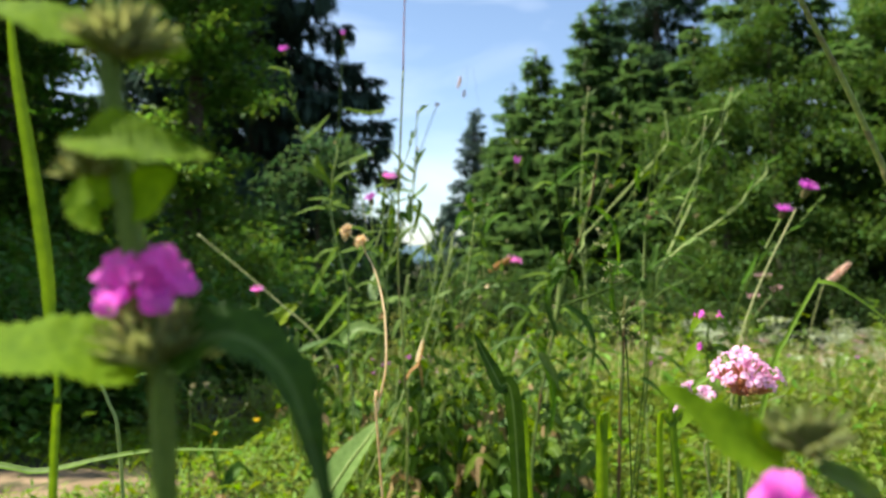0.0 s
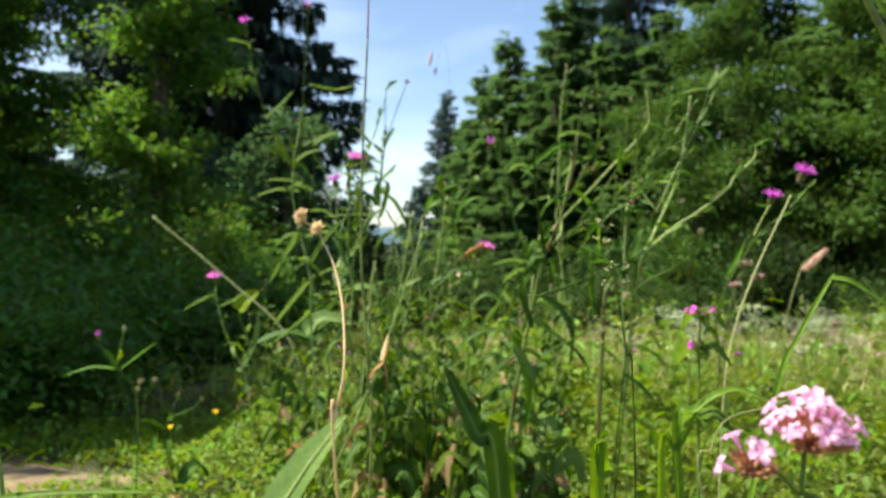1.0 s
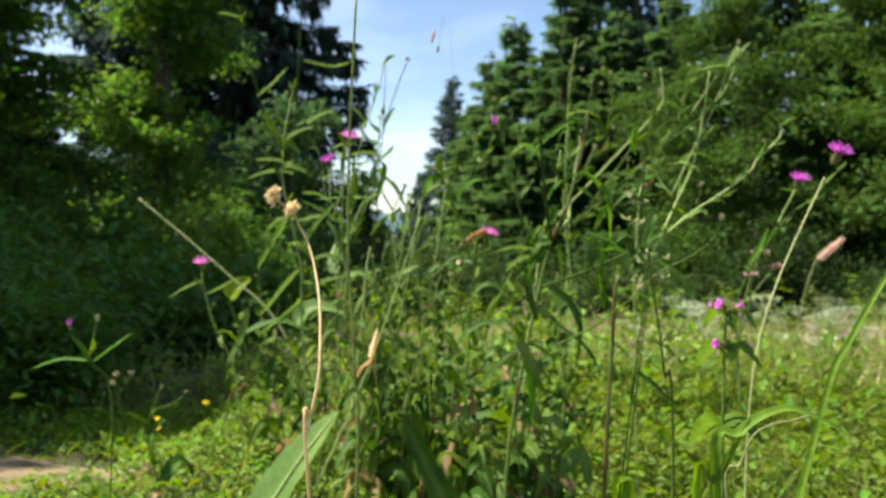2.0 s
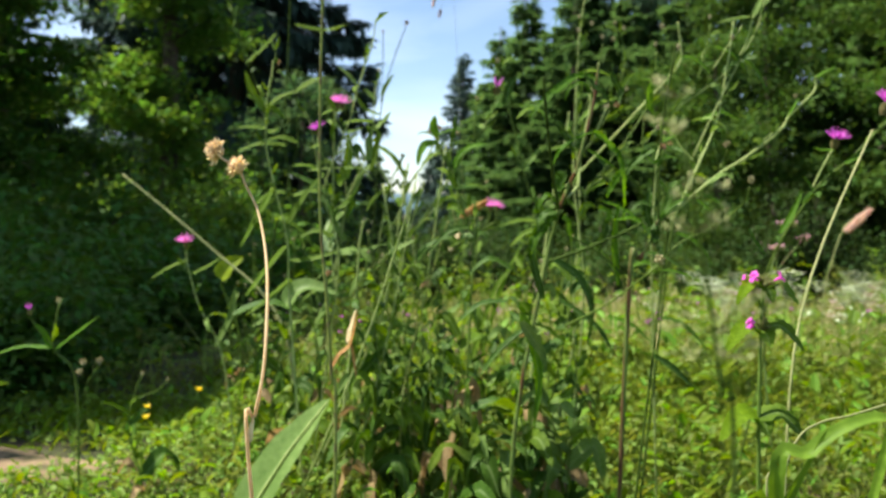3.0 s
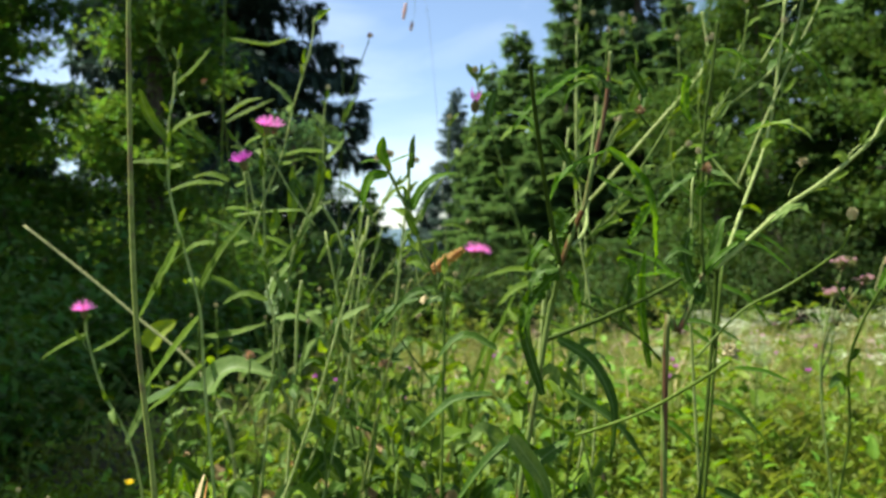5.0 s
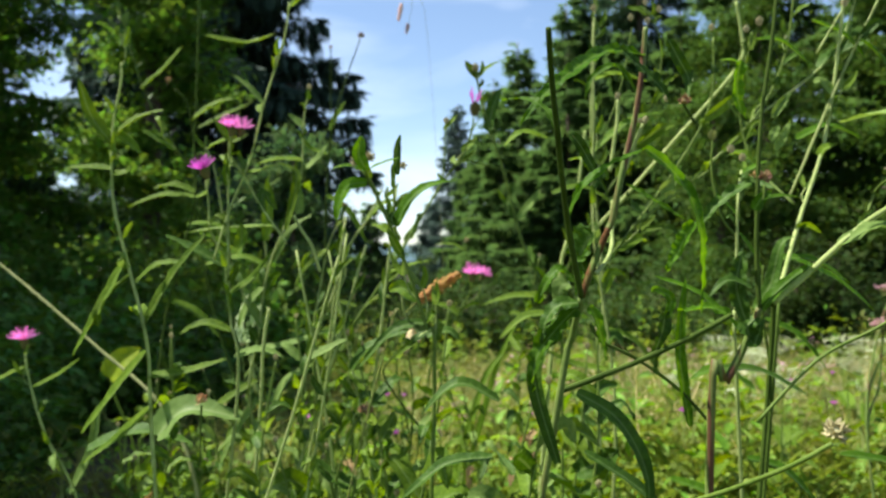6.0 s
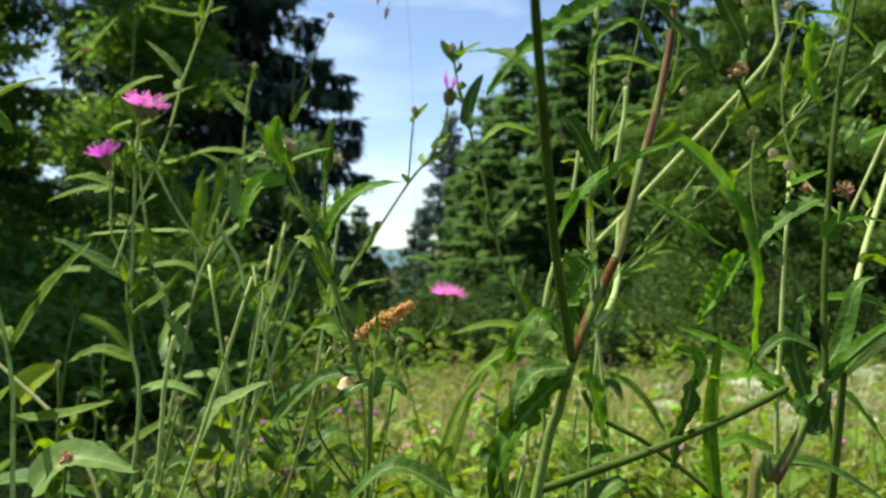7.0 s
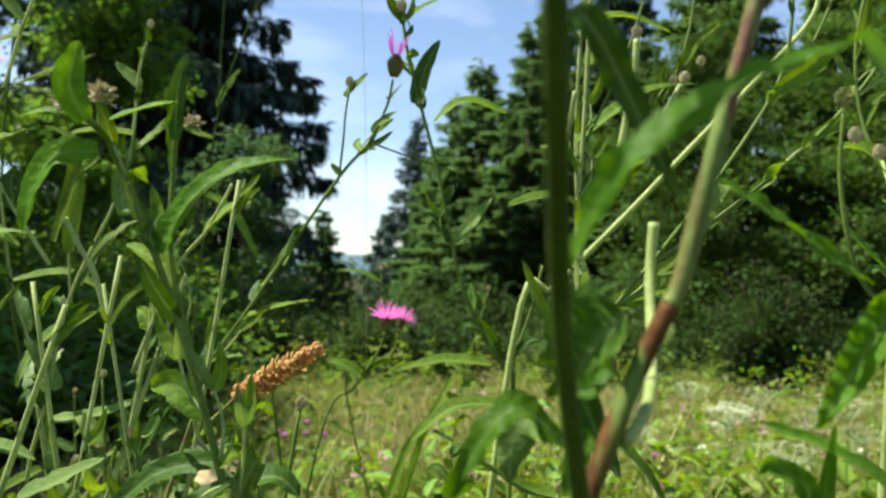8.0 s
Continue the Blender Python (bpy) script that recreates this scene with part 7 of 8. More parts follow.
plant = root("dry_flower_stalk", (-0.02, 0.66, 0), "dry straw-coloured stalk with two withered nodding heads", "dry flower", "")
stalk(plant, [(-0.02, 0.66, 0), (-0.03, 0.655, 0.1), (-0.05, 0.655, 0.334), (-0.047, 0.657, 0.352), (-0.043, 0.66, 0.376), (-0.045, 0.68, 0.408), (-0.05, 0.7, 0.431), (-0.057, 0.715, 0.451), (-0.065, 0.722, 0.465)], 0.0011, 0.0007, STRAW)
tufted_head(plant, (-0.07, 0.722, 0.475), (-0.45, -0.1, 0.6), 0.0106)
tufted_head(plant, (-0.082, 0.725, 0.484), (-0.9, -0.1, 0.45), 0.0116)
stalk(plant, [(-0.065, 0.722, 0.465), (-0.069, 0.722, 0.474), (-0.077, 0.722, 0.479), (-0.082, 0.722, 0.483)], 0.0008, 0.0007, STRAW)
frond(plant, [(-0.049, 0.655, 0.34), (-0.048, 0.655, 0.347), (-0.047, 0.655, 0.352)], 0.003, STRAW)

plant = root("grass_spike", (-0, 1.36, 0), "brown dry grass spike on a leaning stalk", "grass", "")
stalk(plant, [(-0, 1.36, 0), (0, 1.35, 0.2), (0.053, 1.335, 0.416), (0.064, 1.335, 0.429), (0.076, 1.326, 0.441)], 0.001, 0.0007, CULM)
spikelet_spike(plant, (0.076, 1.326, 0.441), (0.111, 1.326, 0.463), 0.0098, STRAW_DARK)

plant = root("grass_plant", (0.03, 0.315, 0), "broad dark green grass blade with a pointed tip", "grass", "grass blades")
frond(plant, [(0.035, 0.315, 0), (0.034, 0.312, 0.25), (0.028, 0.304, 0.398), (0.022, 0.302, 0.415), (0.017, 0.302, 0.425), (0.013, 0.302, 0.433)], 0.0068, LEAF_DARK, shape="grass", face=(0.3, -0.95, 0.1), fold=0.3)
frond(plant, [(0.035, 0.318, 0), (0.04, 0.314, 0.25), (0.032, 0.307, 0.395), (0.03, 0.307, 0.404), (0.028, 0.307, 0.411)], 0.0025, GRASS_BLADE, shape="grass", face=(0.3, -0.95, 0.1), fold=0.3)

plant = root("grass_plant", (-0.09, 0.22, 0), "long narrow grass blade with a twist", "grass", "grass blades")
frond(plant, [(-0.1, 0.22, 0), (-0.103, 0.22, 0.2), (-0.098, 0.22, 0.398), (-0.097, 0.22, 0.424), (-0.099, 0.22, 0.444)], 0.0025, GRASS_BLADE, shape="grass", face=(0.3, -0.9, 0.1))
frond(plant, [(-0.099, 0.22, 0.439), (-0.1, 0.22, 0.455), (-0.104, 0.22, 0.482), (-0.109, 0.22, 0.511), (-0.111, 0.22, 0.535)], 0.0037, GRASS_BLADE, face=(0.4, -0.9, 0.1))

plant = root("grass_plant", (-0.19, 0.42, 0), "long arching grass blade across the path", "grass", "grass blades")
frond(plant, [(-0.26, 0.42, 0.24), (-0.236, 0.42, 0.346), (-0.196, 0.42, 0.353), (-0.146, 0.42, 0.363), (-0.091, 0.42, 0.364)], 0.0049, GRASS_BLADE, shape="grass", face=(0, -0.5, 1))
frond(plant, [(-0.26, 0.42, 0), (-0.261, 0.42, 0.111), (-0.26, 0.42, 0.245)], 0.005, GRASS_BLADE, shape="grass")

plant = root("plantain", (-0.155, 0.43, 0), "thin curved plantain stalk with a small brown head", "wildflower", "")
stalk(plant, [(-0.155, 0.43, 0), (-0.158, 0.43, 0.25), (-0.163, 0.43, 0.361), (-0.169, 0.43, 0.386), (-0.179, 0.43, 0.406)], 0.0012, 0.0008, STEM_PALE)
bloom(plant, (-0.179, 0.43, 0.404), (-0.35, -0.1, 1), 0.0115, "seed")

plant = root("grass_plant", (0.22, 0.62, 0), "bent green grass blade beside the pink oregano", "grass", "grass blades")
frond(plant, [(0.2, 0.62, 0), (0.21, 0.62, 0.2), (0.244, 0.62, 0.367), (0.259, 0.62, 0.405), (0.28, 0.62, 0.443), (0.282, 0.62, 0.444)], 0.0041, GRASS_BLADE, shape="grass", face=(-0.5, -0.8, 0.2))
frond(plant, [(0.279, 0.62, 0.443), (0.292, 0.62, 0.441), (0.311, 0.62, 0.43), (0.34, 0.62, 0.409)], 0.0057, GRASS_BLADE, face=(0, -0.6, 0.8))

plant = root("grass_plant", (0.15, 0.5, 0), "light green arching grass blades", "grass", "grass blades")
frond(plant, [(0.15, 0.5, 0), (0.16, 0.5, 0.15), (0.139, 0.5, 0.358), (0.149, 0.5, 0.381), (0.167, 0.5, 0.391), (0.184, 0.5, 0.386), (0.199, 0.5, 0.377)], 0.0049, GRASS_BLADE, shape="grass", face=(0, -0.6, 0.8))
frond(plant, [(0.15, 0.5, 0), (0.131, 0.5, 0.336), (0.14, 0.5, 0.362), (0.154, 0.5, 0.388)], 0.0049, GRASS_BLADE, shape="grass", face=(0.3, -0.8, 0.2))
frond(plant, [(0.1, 0.5, 0), (0.087, 0.45, 0.35), (0.09, 0.45, 0.362), (0.094, 0.45, 0.365), (0.098, 0.45, 0.36)], 0.0066, GRASS_BLADE, face=(0, -0.6, 0.6))

plant = root("grass_culm", (0.33, 0.42, 0), "thin green-brown culm leaning out above the flowers", "grass", "grass culms")
stalk(plant, [(0.33, 0.45, 0), (0.34, 0.45, 0.3), (0.25, 0.45, 0.484), (0.238, 0.45, 0.511), (0.22, 0.45, 0.551), (0.209, 0.45, 0.572), (0.193, 0.45, 0.603)], 0.0022, 0.0014, CULM)

plant = root("grass_plant", (0.09, 2, 0), "tall pale green grass leaf in the sunny meadow", "grass", "grass blades")
frond(plant, [(0.09, 2, 0.02), (0.151, 2, 0.219), (0.18, 2, 0.295), (0.224, 2, 0.34)], 0.0131, GRASS_BLADE, shape="grass", face=(-0.5, -0.8, 0.2))
frond(plant, [(0.11, 2, 0.02), (0.168, 2, 0.222), (0.195, 2, 0.308), (0.231, 2, 0.381)], 0.0115, GRASS_BLADE, shape="grass", face=(-0.5, -0.8, 0.2))

# broad leaves near the ground

plant = root("dock_plant", (-0.16, 1.3, 0), "large smooth dock leaf with a pale midrib", "herb", "")
frond(plant, [(-0.16, 1.3, 0), (-0.193, 1.3, 0.049), (-0.154, 1.3, 0.124), (-0.12, 1.3, 0.171), (-0.091, 1.3, 0.21)], 0.08, DOCK, face=(-0.6, -0.6, 0.6), shape="ovate", fold=0.3, wave=0.03, label="broad pale green leaf")
stalk(plant, [(-0.16, 1.299, 0), (-0.192, 1.297, 0.054), (-0.154, 1.297, 0.127), (-0.12, 1.297, 0.174), (-0.094, 1.297, 0.207)], 0.0034, 0.001, STEM_PALE, label="pale midrib")

plant = root("bindweed_leaf", (-0.33, 1.82, 0), "yellow-green young leaf lit from behind", "herb", "")
frond(plant, [(-0.33, 1.82, 0), (-0.325, 1.82, 0.2), (-0.359, 1.82, 0.31), (-0.344, 1.82, 0.335)], 0.0033, STEM, shape="grass")
frond(plant, [(-0.361, 1.82, 0.32), (-0.344, 1.82, 0.344), (-0.317, 1.82, 0.36)], 0.0369, LEAF_YELLOW, shape="ovate", face=(-0.2, -0.9, 0.3))

# nodding grass tip against the sky

plant = root("grass_panicle", (0.12, 2.2, -0.02), "hair-thin grass with two nodding pinkish spikelets", "grass", "")
stalk(plant, [(0.12, 2.2, -0.03), (0.11, 2.19, 0.5), (0.09, 2.16, 0.90), (0.065, 2.145, 0.965), (0.047, 2.14, 0.935)], 0.0004, 0.0002, STRAW_GREEN)
spikelet_spike(plant, (0.047, 2.14, 0.935), (0.040, 2.14, 0.905), 0.007, PLUME)
spikelet_spike(plant, (0.058, 2.142, 0.900), (0.054, 2.14, 0.882), 0.006, PLUME)
stalk(plant, [(0.065, 2.145, 0.962), (0.064, 2.144, 0.93), (0.058, 2.142, 0.900)], 0.0003, 0.0003, CULM)

# feathery grass panicle

plant = root("grass_panicle", (0.2, 0.56, 0), "delicate bent-grass panicle with spreading hair-thin branches", "grass", "")
stalk(plant, [(0.1, 0.405, 0), (0.092, 0.405, 0.378), (0.088, 0.405, 0.423), (0.084, 0.405, 0.448), (0.08, 0.405, 0.469)], 0.0005, 0.0002, STEM_DARK)
panicle(plant, (0.088, 0.405, 0.425), (0.08, 0.405, 0.471), 0.020)

plant = root("grass_panicle", (1.05, 2.36, -0.04), "nodding tan grass plume in the meadow", "grass", "")
stalk(plant, [(1.05, 2.36, -0.04), (1.047, 2.36, 0.217), (1.088, 2.36, 0.387), (1.116, 2.36, 0.426)], 0.0018, 0.0012, STRAW_GREEN)
spikelet_spike(plant, (1.099, 2.36, 0.394), (1.166, 2.36, 0.454), 0.02, PLUME)

plant = root("straw_stem", (0.31, 0.72, 0), "fallen pale grass straw lying over the herbs", "dry stem", "grass culms")
stalk(plant, [(0.295, 0.72, 0), (0.231, 0.72, 0.271), (0.238, 0.72, 0.305), (0.246, 0.72, 0.324), (0.258, 0.72, 0.332), (0.275, 0.72, 0.336), (0.298, 0.72, 0.343)], 0.0008, 0.0006, STRAW_GREEN)


# ---- wild basil ----
def near_basil():
    plant = root("wild_basil", (-0.043, 0.15, -0.08), "wild basil with hairy square stem, soft green leaves and magenta flowers", "wildflower", "wild basil")
    line = [(-0.043, 0.15, -0.081), (-0.043, 0.15, 0.25), (-0.046, 0.15, 0.425), (-0.0475, 0.15, 0.441), (-0.053, 0.15, 0.470), (-0.0555, 0.15, 0.490), (-0.057, 0.15, 0.515)]
    stalk(plant, line, 0.0027, 0.0018, STEM, sides=4)
    hairs(plant, line[2:], 0.0019, 700, 0.0016)
    low, mid, top = Vector((-0.0476, 0.15, 0.4406)), Vector((-0.0535, 0.15, 0.4718)), Vector((-0.0535, 0.15, 0.4940))
    calyx_whorl(plant, low + Vector((0, 0, 0.0005)), 0.0115, 34, 1.3, 3)
    calyx_whorl(plant, mid + Vector((-0.0055, 0.001, 0.0015)), 0.0072, 20, 1.3, 4)
    calyx_whorl(plant, top, 0.0095, 34, 1.25, 5)
    toothed(plant, [low + Vector((-0.002, -0.001, 0)), low + Vector((-0.013, -0.004, 0.003)), low + Vector((-0.026, -0.006, 0.003)), low + Vector((-0.040, -0.008, -0.001))], 0.016, face=(-0.15, -0.6, 0.8))
    # leaf tilted away from the sun, its shade painted by the darker material
    toothed(plant, [low + Vector((0.003, 0, 0.002)), low + Vector((0.014, -0.003, 0.0055)), low + Vector((0.024, -0.005, -0.002)), low + Vector((0.031, -0.006, -0.024))], 0.012, LEAF_DARK, face=(0.6, -0.6, 0.5), fold=0.35)
    toothed(plant, [(-0.0583, 0.146, 0.4812), (-0.0530, 0.142, 0.4786), (-0.0450, 0.140, 0.4768), (-0.0345, 0.139, 0.4752)], 0.0112, face=(-0.1, -0.75, 0.65), fold=0.35)
    toothed(plant, [(-0.0549, 0.150, 0.4718), (-0.0598, 0.149, 0.4688), (-0.0564, 0.148, 0.4638)], 0.008, face=(-0.3, -0.9, 0.2))
    toothed(plant, [(-0.0530, 0.150, 0.4680), (-0.0476, 0.149, 0.4713), (-0.0436, 0.148, 0.4742)], 0.009, face=(0.2, -0.9, 0.4))
    toothed(plant, [(-0.0560, 0.150, 0.4960), (-0.0686, 0.148, 0.5005), (-0.0783, 0.147, 0.5020)], 0.013, face=(-0.1, -0.6, 0.8))
    toothed(plant, [top + Vector((0.001, 0, -0.002)), top + Vector((0.006, 0, 0.001)), top + Vector((0.0115, 0, 0))], 0.008, face=(0, -0.6, 0.8))
    for x, z, s, w in ((-0.0528, 0.4540, 0.0088, (-0.28, -0.85, 0.35)), (-0.0468, 0.4542, 0.0088, (0.25, -0.8, 0.4)), (-0.0450, 0.4560, 0.0082, (0.6, -0.3, 0.6))):
        at = Vector((x, 0.1485, z)) - Vector(w).normalized() * s * 0.6
        corolla(plant, plant, at, w, s, LIP, math.pi).name = "flower"
    nub = Vector((0.002, 0.008, 0.459))
    plant.matrix_basis = Matrix.Translation(nub) @ Matrix.Scale(0.85, 4) @ Matrix.Translation(plant.location - nub)


def leaning_basil():
    plant = root("wild_basil", (0.062, 0.13, 0), "wild basil with a fading whorl, close to the lens", "wildflower", "wild basil")
    c = Vector((0.0555, 0.13, 0.4305))
    stalk(plant, [(0.062, 0.13, 0), (0.060, 0.13, 0.25), c - Vector((0, 0, 0.004))], 0.0022, 0.0015, STEM, sides=4)
    calyx_whorl(plant, c, 0.008, 20, 1.25, 6)
    toothed(plant, [c + Vector((-0.003, 0, -0.002)), c + Vector((-0.010, -0.002, 0.002)), c + Vector((-0.022, -0.002, 0.0105))], 0.010, face=(-0.3, -0.6, 0.7))
    toothed(plant, [c + Vector((0.002, 0, -0.003)), c + Vector((0.009, 0.002, -0.006)), c + Vector((0.015, 0.003, -0.012))], 0.010, LEAF)
    corolla(plant, plant, c + Vector((-0.0055, -0.005, -0.0085)), (-0.3, -0.8, 0.4), 0.008, LIP, math.pi).name = "flower"
    corolla(plant, plant, c + Vector((0.0125, -0.003, -0.0085)), (0.4, -0.8, 0.3), 0.007, LIP, math.pi).name = "flower"


def meadow_basil():
    plant = root("wild_basil", (0.262, 0.817, 0), "wild basil with two whorls of small magenta flowers", "wildflower", "wild basil")
    a, b, low = Vector((0.263, 0.817, 0.400)), Vector((0.262, 0.817, 0.370)), Vector((0.262, 0.817, 0.31))
    stalk(plant, [(0.262, 0.817, 0), (0.264, 0.819, 0.2), low, b, a], 0.0016, 0.001, STEM, sides=5)
    calyx_whorl(plant, a, 0.009, 18, 1.2, 7)
    calyx_whorl(plant, b, 0.009, 18, 1.2, 8)
    for p, k in ((a, 1.0), (b, 1.25), (low, 1.4)):
        for s in (-1, 1):
            toothed(plant, [p, p + Vector((0.010 * s * k, -0.004, 0.003)), p + Vector((0.021 * s * k, -0.008, -0.006 - 0.006 * k))], 0.012 * k, LEAF if s > 0 else BASIL)
        toothed(plant, [p, p + Vector((0.001, -0.007, -0.002)), p + Vector((0.002, -0.012, -0.010))], 0.011 * k, LEAF)
    for p, w in ((a + Vector((-0.0055, -0.004, 0.004)), (-0.8, -0.5, 0.5)), (a + Vector((0.006, -0.003, 0.004)), (0.8, -0.4, 0.5)), (b + Vector((-0.006, -0.004, 0.003)), (-0.8, -0.5, 0.3)), (a + Vector((-0.009, -0.001, 0.002)), (-0.9, 0.2, 0.3))):
        corolla(plant, plant, p, w, 0.0065, LIP, math.pi).name = "flower"


near_basil()
leaning_basil()
meadow_basil()
oregano((0.112, 0.30, 0), [((0.1045, 0.29, 0.4195), 0.0105, 22), ((0.0905, 0.292, 0.4105), 0.0065, 5), ((0.110, 0.292, 0.3965), 0.0058, 0)], 1)

# ---- filling of the bed and the meadow ----
FR = random.Random(77)
for i in range(6):
    wild_knapweed(FR.uniform(-0.12, 0.42), FR.uniform(1.55, 2.3), FR.uniform(0.30, 0.50), 200 + i, FR.choice((0, 1, 2)), FR.choice(("bud", "bud", "seed")))
for i in range(9):
    wild_knapweed(FR.uniform(0.06, 0.23), FR.uniform(1.17, 1.34), FR.uniform(0.28, 0.45), 290 + i, 0, "bud", 1.3)
for i in range(9):
    wild_knapweed(FR.uniform(-0.10, 0.05), FR.uniform(1.36, 1.54), FR.uniform(0.28, 0.42), 340 + i, 0, "bud", 1.25)
for i in range(8):
    wild_knapweed(FR.uniform(-0.20, 0.14), FR.uniform(1.46, 1.72), FR.uniform(0.26, 0.42), 310 + i, 0, "bud")
for i in range(12):
    wild_knapweed(FR.uniform(-0.42, 0.03), FR.uniform(1.42, 2.1), FR.uniform(0.18, 0.40), 230 + i, 1, "bud")


def meadow_flower(kind):
    """A small flowering stem of the far meadow, built once and copied."""
    plant = root("knapweed", (0, 0, 0), "small pink knapweed flower among the meadow grass", "wildflower", "small pink meadow flowers")
    stalk(plant, [(0, 0, 0), (0.004, 0, 0.1), (0, 0, 0.2)], 0.0013, 0.0009, STEM, sides=5)
    bloom(plant, (0, 0, 0.2), (0.1, -0.2, 1), kind, "side")
    for k in range(5):
        a = 2.4 * k
        p = Vector((0.002, 0, 0.03 + 0.03 * k))
        frond(plant, [p, p + Vector((math.cos(a) * 0.02, math.sin(a) * 0.02, 0.012)), p + Vector((math.cos(a) * 0.045, math.sin(a) * 0.045, 0.004))], 0.009, LEAF, (0, 0, 1), n=3)
    return plant


# pale slanting stems in the tangle beside the path
for foot, top, radius in (
    ((-0.098, 1.38, 0.0), (0.0181, 1.36, 0.4982), 0.0014),
    ((-0.168, 1.32, 0.0), (0.0175, 1.3, 0.4787), 0.0016),
    ((-0.049, 1.44, 0.0), (0.0581, 1.42, 0.5401), 0.0016),
    ((0.047, 1.42, 0.0), (-0.0023, 1.4, 0.4846), 0.0014),
    ((-0.162, 1.46, 0.0), (0.0278, 1.44, 0.4896), 0.0018),
    ((0.012, 1.4, 0.0), (-0.0277, 1.38, 0.4851), 0.0016),
    ((-0.115, 1.52, 0.0), (0.0032, 1.5, 0.5202), 0.0018),
):
    plant = root("knapweed", foot, "pale slanting knapweed stem with few leaves", "wildflower", "knapweed plants")
    mid = Vector(foot).lerp(Vector(top), 0.55) + Vector((0.012, 0.0, 0.0))
    stalk(plant, [foot, mid, top], radius, radius * 0.7, STEM_PALE)
    clothe(plant, [foot, mid, top], 6, 0.03, int(radius * 1e4) + 60, 0.45)


def umbel():
    plant = root("white_umbel", (0, 0, 0), "white flat-topped umbel flower in the meadow", "wildflower", "white umbels")
    stalk(plant, [(0, 0, 0), (0.005, 0, 0.14), (0, 0, 0.27)], 0.002, 0.0014, STEM, sides=5)
    rnd = random.Random(9)
    for k in range(14):
        a, r = 2.4 * k, 0.045 * math.sqrt((k + 0.5) / 14)
        c = Vector((math.cos(a) * r, math.sin(a) * r, 0.315 - r * 0.25))
        bm = bmesh.new()
        tube(bm, [(0, 0, 0.27), c - Vector((0, 0, 0.01)), c], 0.0005, 0.0004, 4, 2)
        for j in range(7):
            o = Vector((rnd.gauss(0, 0.006), rnd.gauss(0, 0.006), rnd.gauss(0, 0.002)))
            blade(bm, [c + o - Vector((0.003, 0, 0)), c + o, c + o + Vector((0.003, 0, 0))], 0.0036, (0.2, -0.3, 1), "ovate", 0.2, 0, 0, 1)
        part("umbellet", bm, WHITE, plant)
    for k in range(3):
        a = 2.4 * k
        frond(plant, [(0, 0, 0.06 + 0.05 * k), (math.cos(a) * 0.04, math.sin(a) * 0.04, 0.09 + 0.05 * k), (math.cos(a) * 0.08, math.sin(a) * 0.08, 0.08 + 0.05 * k)], 0.03, LEAF, (0, 0, 1), "ovate", n=3)
    return plant


def clump_oregano():
    plant = root("oregano", (0, 0, 0), "pale pink oregano cluster in the meadow", "wildflower", "oregano flowers")
    rnd = random.Random(12)
    for s in range(3):
        q = Vector((rnd.uniform(-0.05, 0.05), rnd.uniform(-0.03, 0.03), 0.26 + 0.03 * s))
        stalk(plant, [(0, 0, 0), q * 0.5, q], 0.0016, 0.001, STEM_BROWN, sides=5)
        bm = bmesh.new()
        for j in range(45):
            d = Vector((rnd.gauss(0, 1), rnd.gauss(0, 1), abs(rnd.gauss(0, 0.6))))
            p = q + d * 0.014
            blade(bm, [p, p + Vector((0.003, 0, 0.001)), p + Vector((0.006, 0, 0))], 0.005, (rnd.gauss(0, 0.5), -0.4, 1), "petal", 0.2, 0, 0, 1)
        part("inflorescence", bm, DUSTY, plant, "fading dusty pink flower cluster")
    return plant


def fading_oregano():
    """One tall brownish stalk with a flat fading top and a smaller one below it."""
    plant = root("oregano", (0, 0, 0), "tall fading oregano with brownish pink top", "wildflower", "oregano flowers")
    rnd = random.Random(31)
    for k, (q, r) in enumerate((((-0.055, 0, 0.432), 0.018), ((-0.075, 0.01, 0.405), 0.013), ((-0.02, 0.02, 0.39), 0.014))):
        q = Vector(q)
        stalk(plant, [(0, 0, 0), (0.005, 0, 0.25), (-0.02, 0, 0.36 - 0.02 * k), q], 0.0020, 0.0012, STEM_BROWN, sides=5)
        calyx_whorl(plant, q - Vector((0, 0, r * 0.4)), r * 0.8, 18, 1.3, 30 + k, CALYX, "grey-green bracts")
        bm = bmesh.new()
        for j in range(40):
            a, d = rnd.uniform(0, 6.28), r * math.sqrt(rnd.random())
            p = q + Vector((math.cos(a) * d, math.sin(a) * d, rnd.gauss(0.002, 0.002)))
            blade(bm, [p, p + Vector((0.002, 0, 0.001)), p + Vector((0.0045, 0, 0))], 0.004, (rnd.gauss(0, 0.5), -0.4, 1), "petal", 0.2, 0, 0, 1)
        part("inflorescence", bm, DUSTY, plant, "fading dusty pink flowers")
    return plant


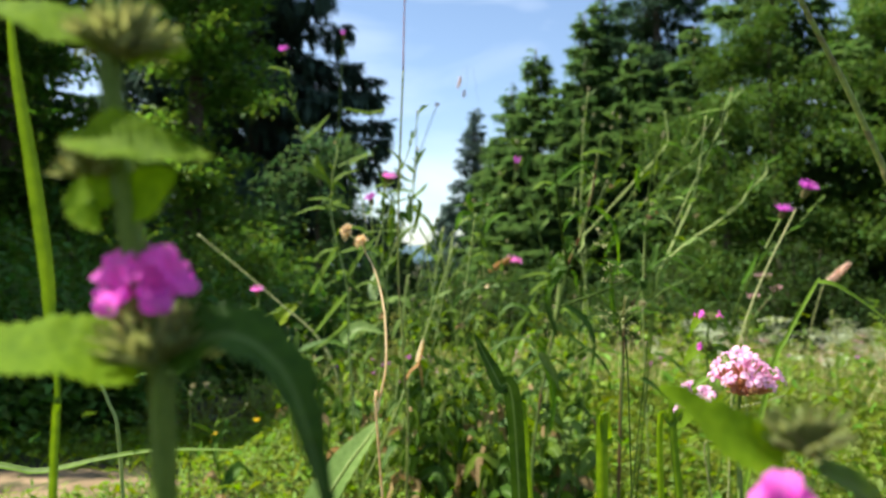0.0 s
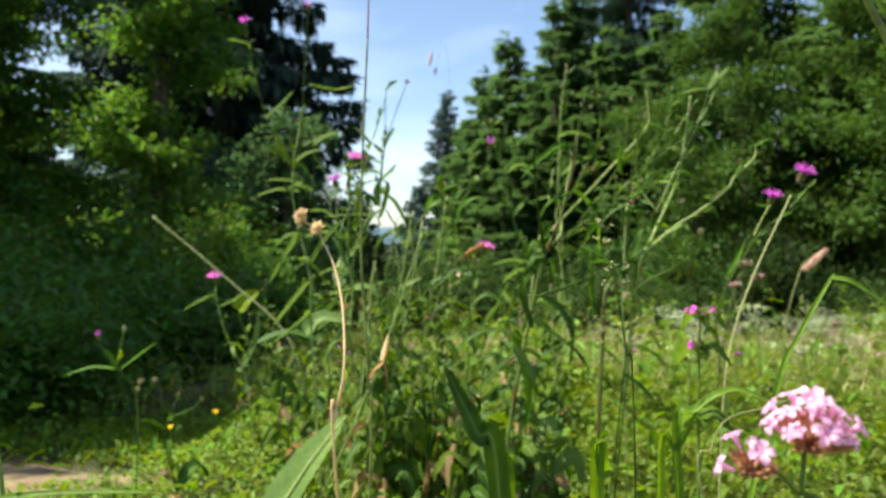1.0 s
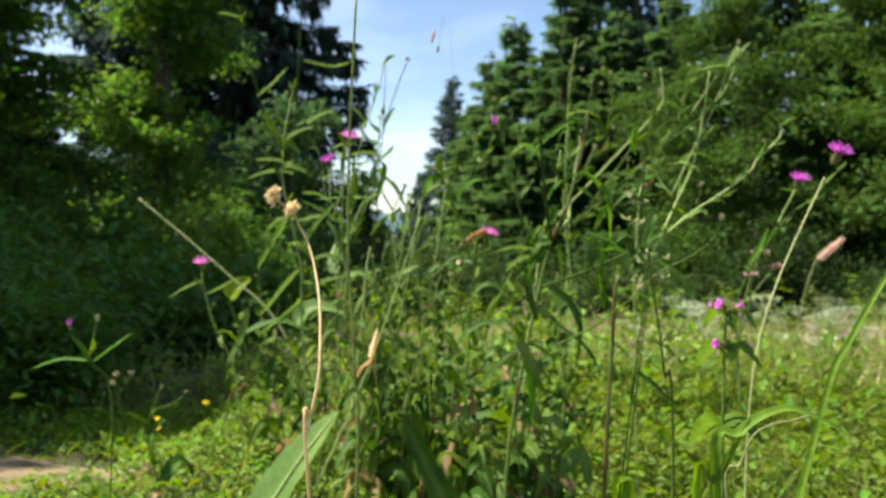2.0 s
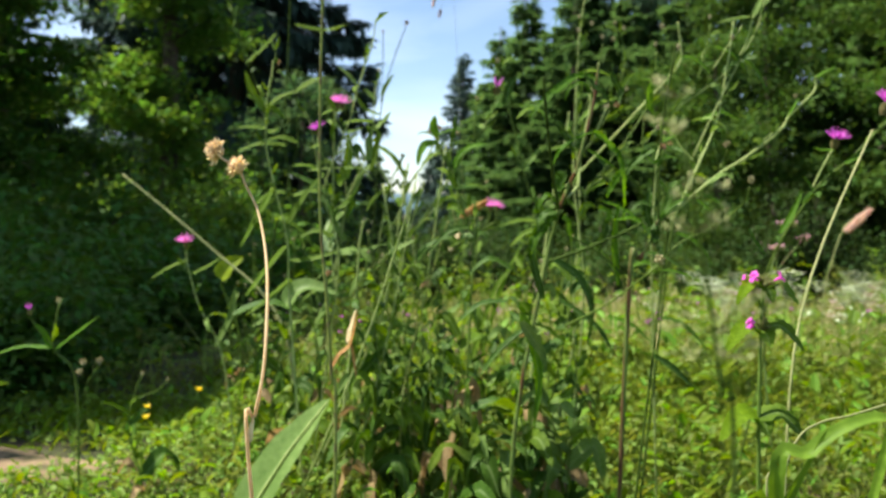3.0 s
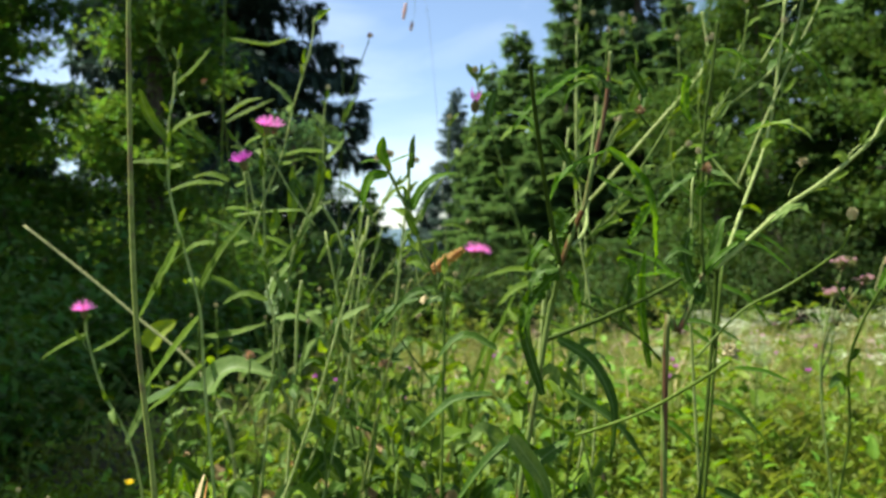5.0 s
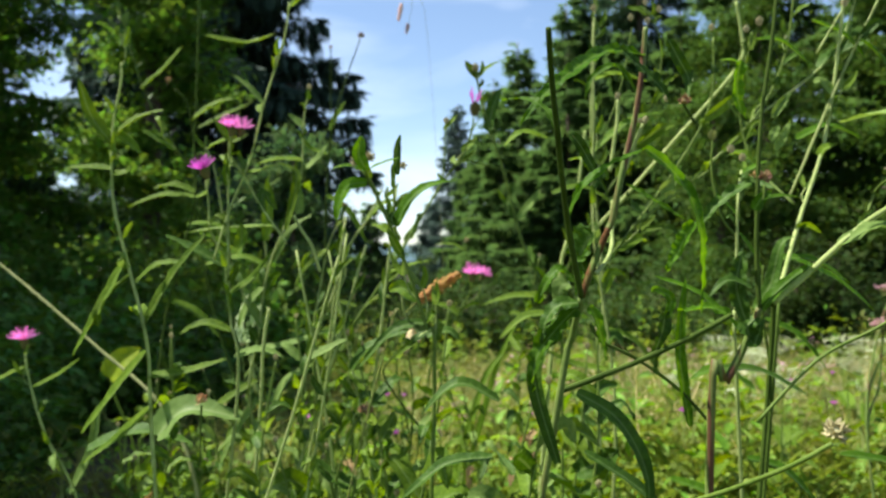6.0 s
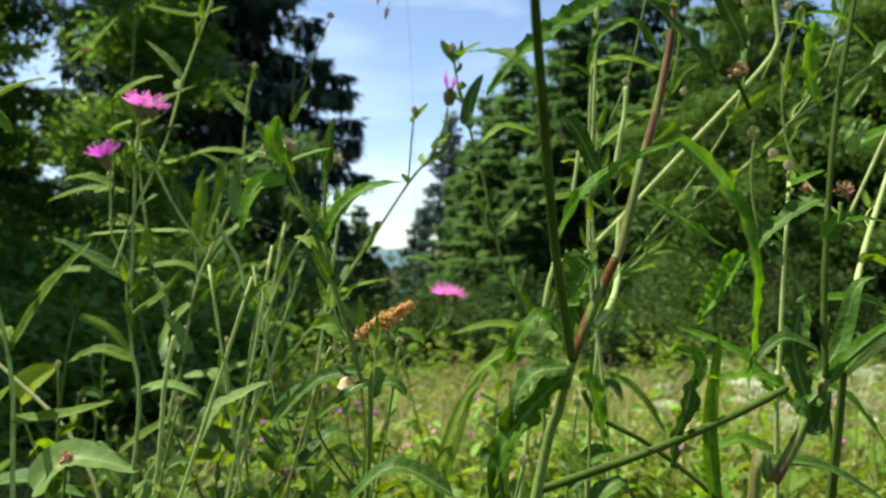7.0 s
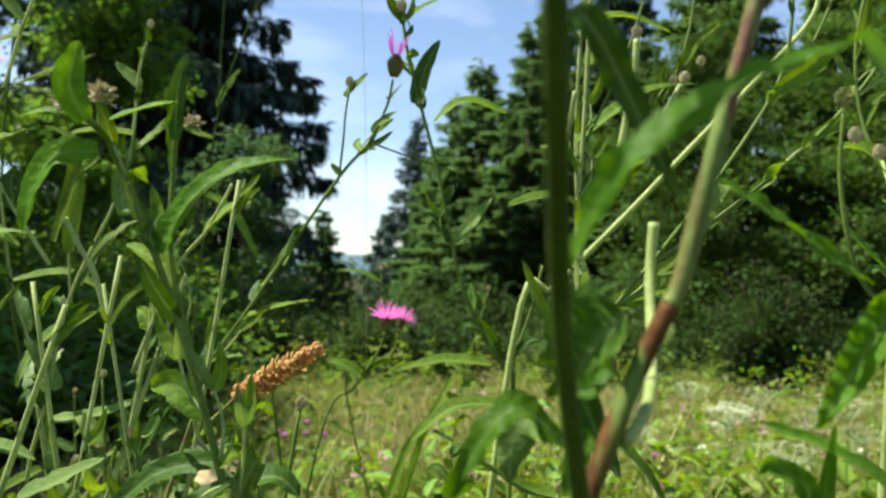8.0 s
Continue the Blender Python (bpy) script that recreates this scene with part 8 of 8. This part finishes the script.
def sown(first, places, low, high):
    for i, (x, y) in enumerate(places):
        m = pose(x, y, float(gz(x, y)), FR.uniform(-8, 8), FR.uniform(-8, 8), FR.uniform(0, 360)) @ Matrix.Scale(FR.uniform(low, high), 4)
        ob = first if i == 0 else copy_thing(first, m)
        ob.matrix_basis = m


sown(meadow_flower(0.0115), [(FR.uniform(-0.45, 0.7), FR.uniform(2.1, 3.3)) for _ in range(14)] + [(FR.uniform(-0.25, 0.75), FR.uniform(1.9, 2.9)) for _ in range(10)] + [(0.02, 2.11), (0.09, 2.53), (-0.12, 2.3), (0.2, 2.7), (0.31, 2.5)] + [(FR.uniform(-0.5, 1.6), FR.uniform(2.2, 4.2)) for _ in range(14)], 0.5, 0.95)
sown(umbel(), [(FR.uniform(0.75, 1.9), FR.uniform(2.2, 3.3)) for _ in range(22)] + [(FR.uniform(1.0, 2.6), FR.uniform(3.2, 4.8)) for _ in range(5)] + [(FR.uniform(0.62, 1.5), FR.uniform(2.0, 2.9)) for _ in range(12)], 0.6, 1.05)
sown(clump_oregano(), [(1.28, 2.7), (1.5, 3.0), (0.98, 2.5), (1.7, 3.4)], 0.7, 0.95)
sown(fading_oregano(), [(0.60, 1.58)], 1.0, 1.0)


def buttercup():
    plant = root("buttercup", (0, 0, 0), "small yellow buttercup beside the path", "wildflower", "buttercups")
    stalk(plant, [(0, 0, 0), (0.006, 0, 0.06), (0, 0, 0.12)], 0.001, 0.0007, STEM, sides=5)
    bm = bmesh.new()
    for k in range(5):
        a = 2 * math.pi * k / 5
        d = Vector((math.cos(a), math.sin(a), 0))
        blade(bm, [Vector((0, 0, 0.12)), d * 0.006 + Vector((0, 0, 0.124)), d * 0.011 + Vector((0, 0, 0.13))], 0.010, Vector((0, 0, 1)) - d * 0.5, "petal", 0.2, 0, 0, 2)
    part("petal_cup", bm, YELLOW, plant, "five glossy yellow petals")
    return plant


sown(buttercup(), [(-0.47, 1.74), (-0.50, 1.78), (-0.43, 1.88)], 0.6, 0.8)
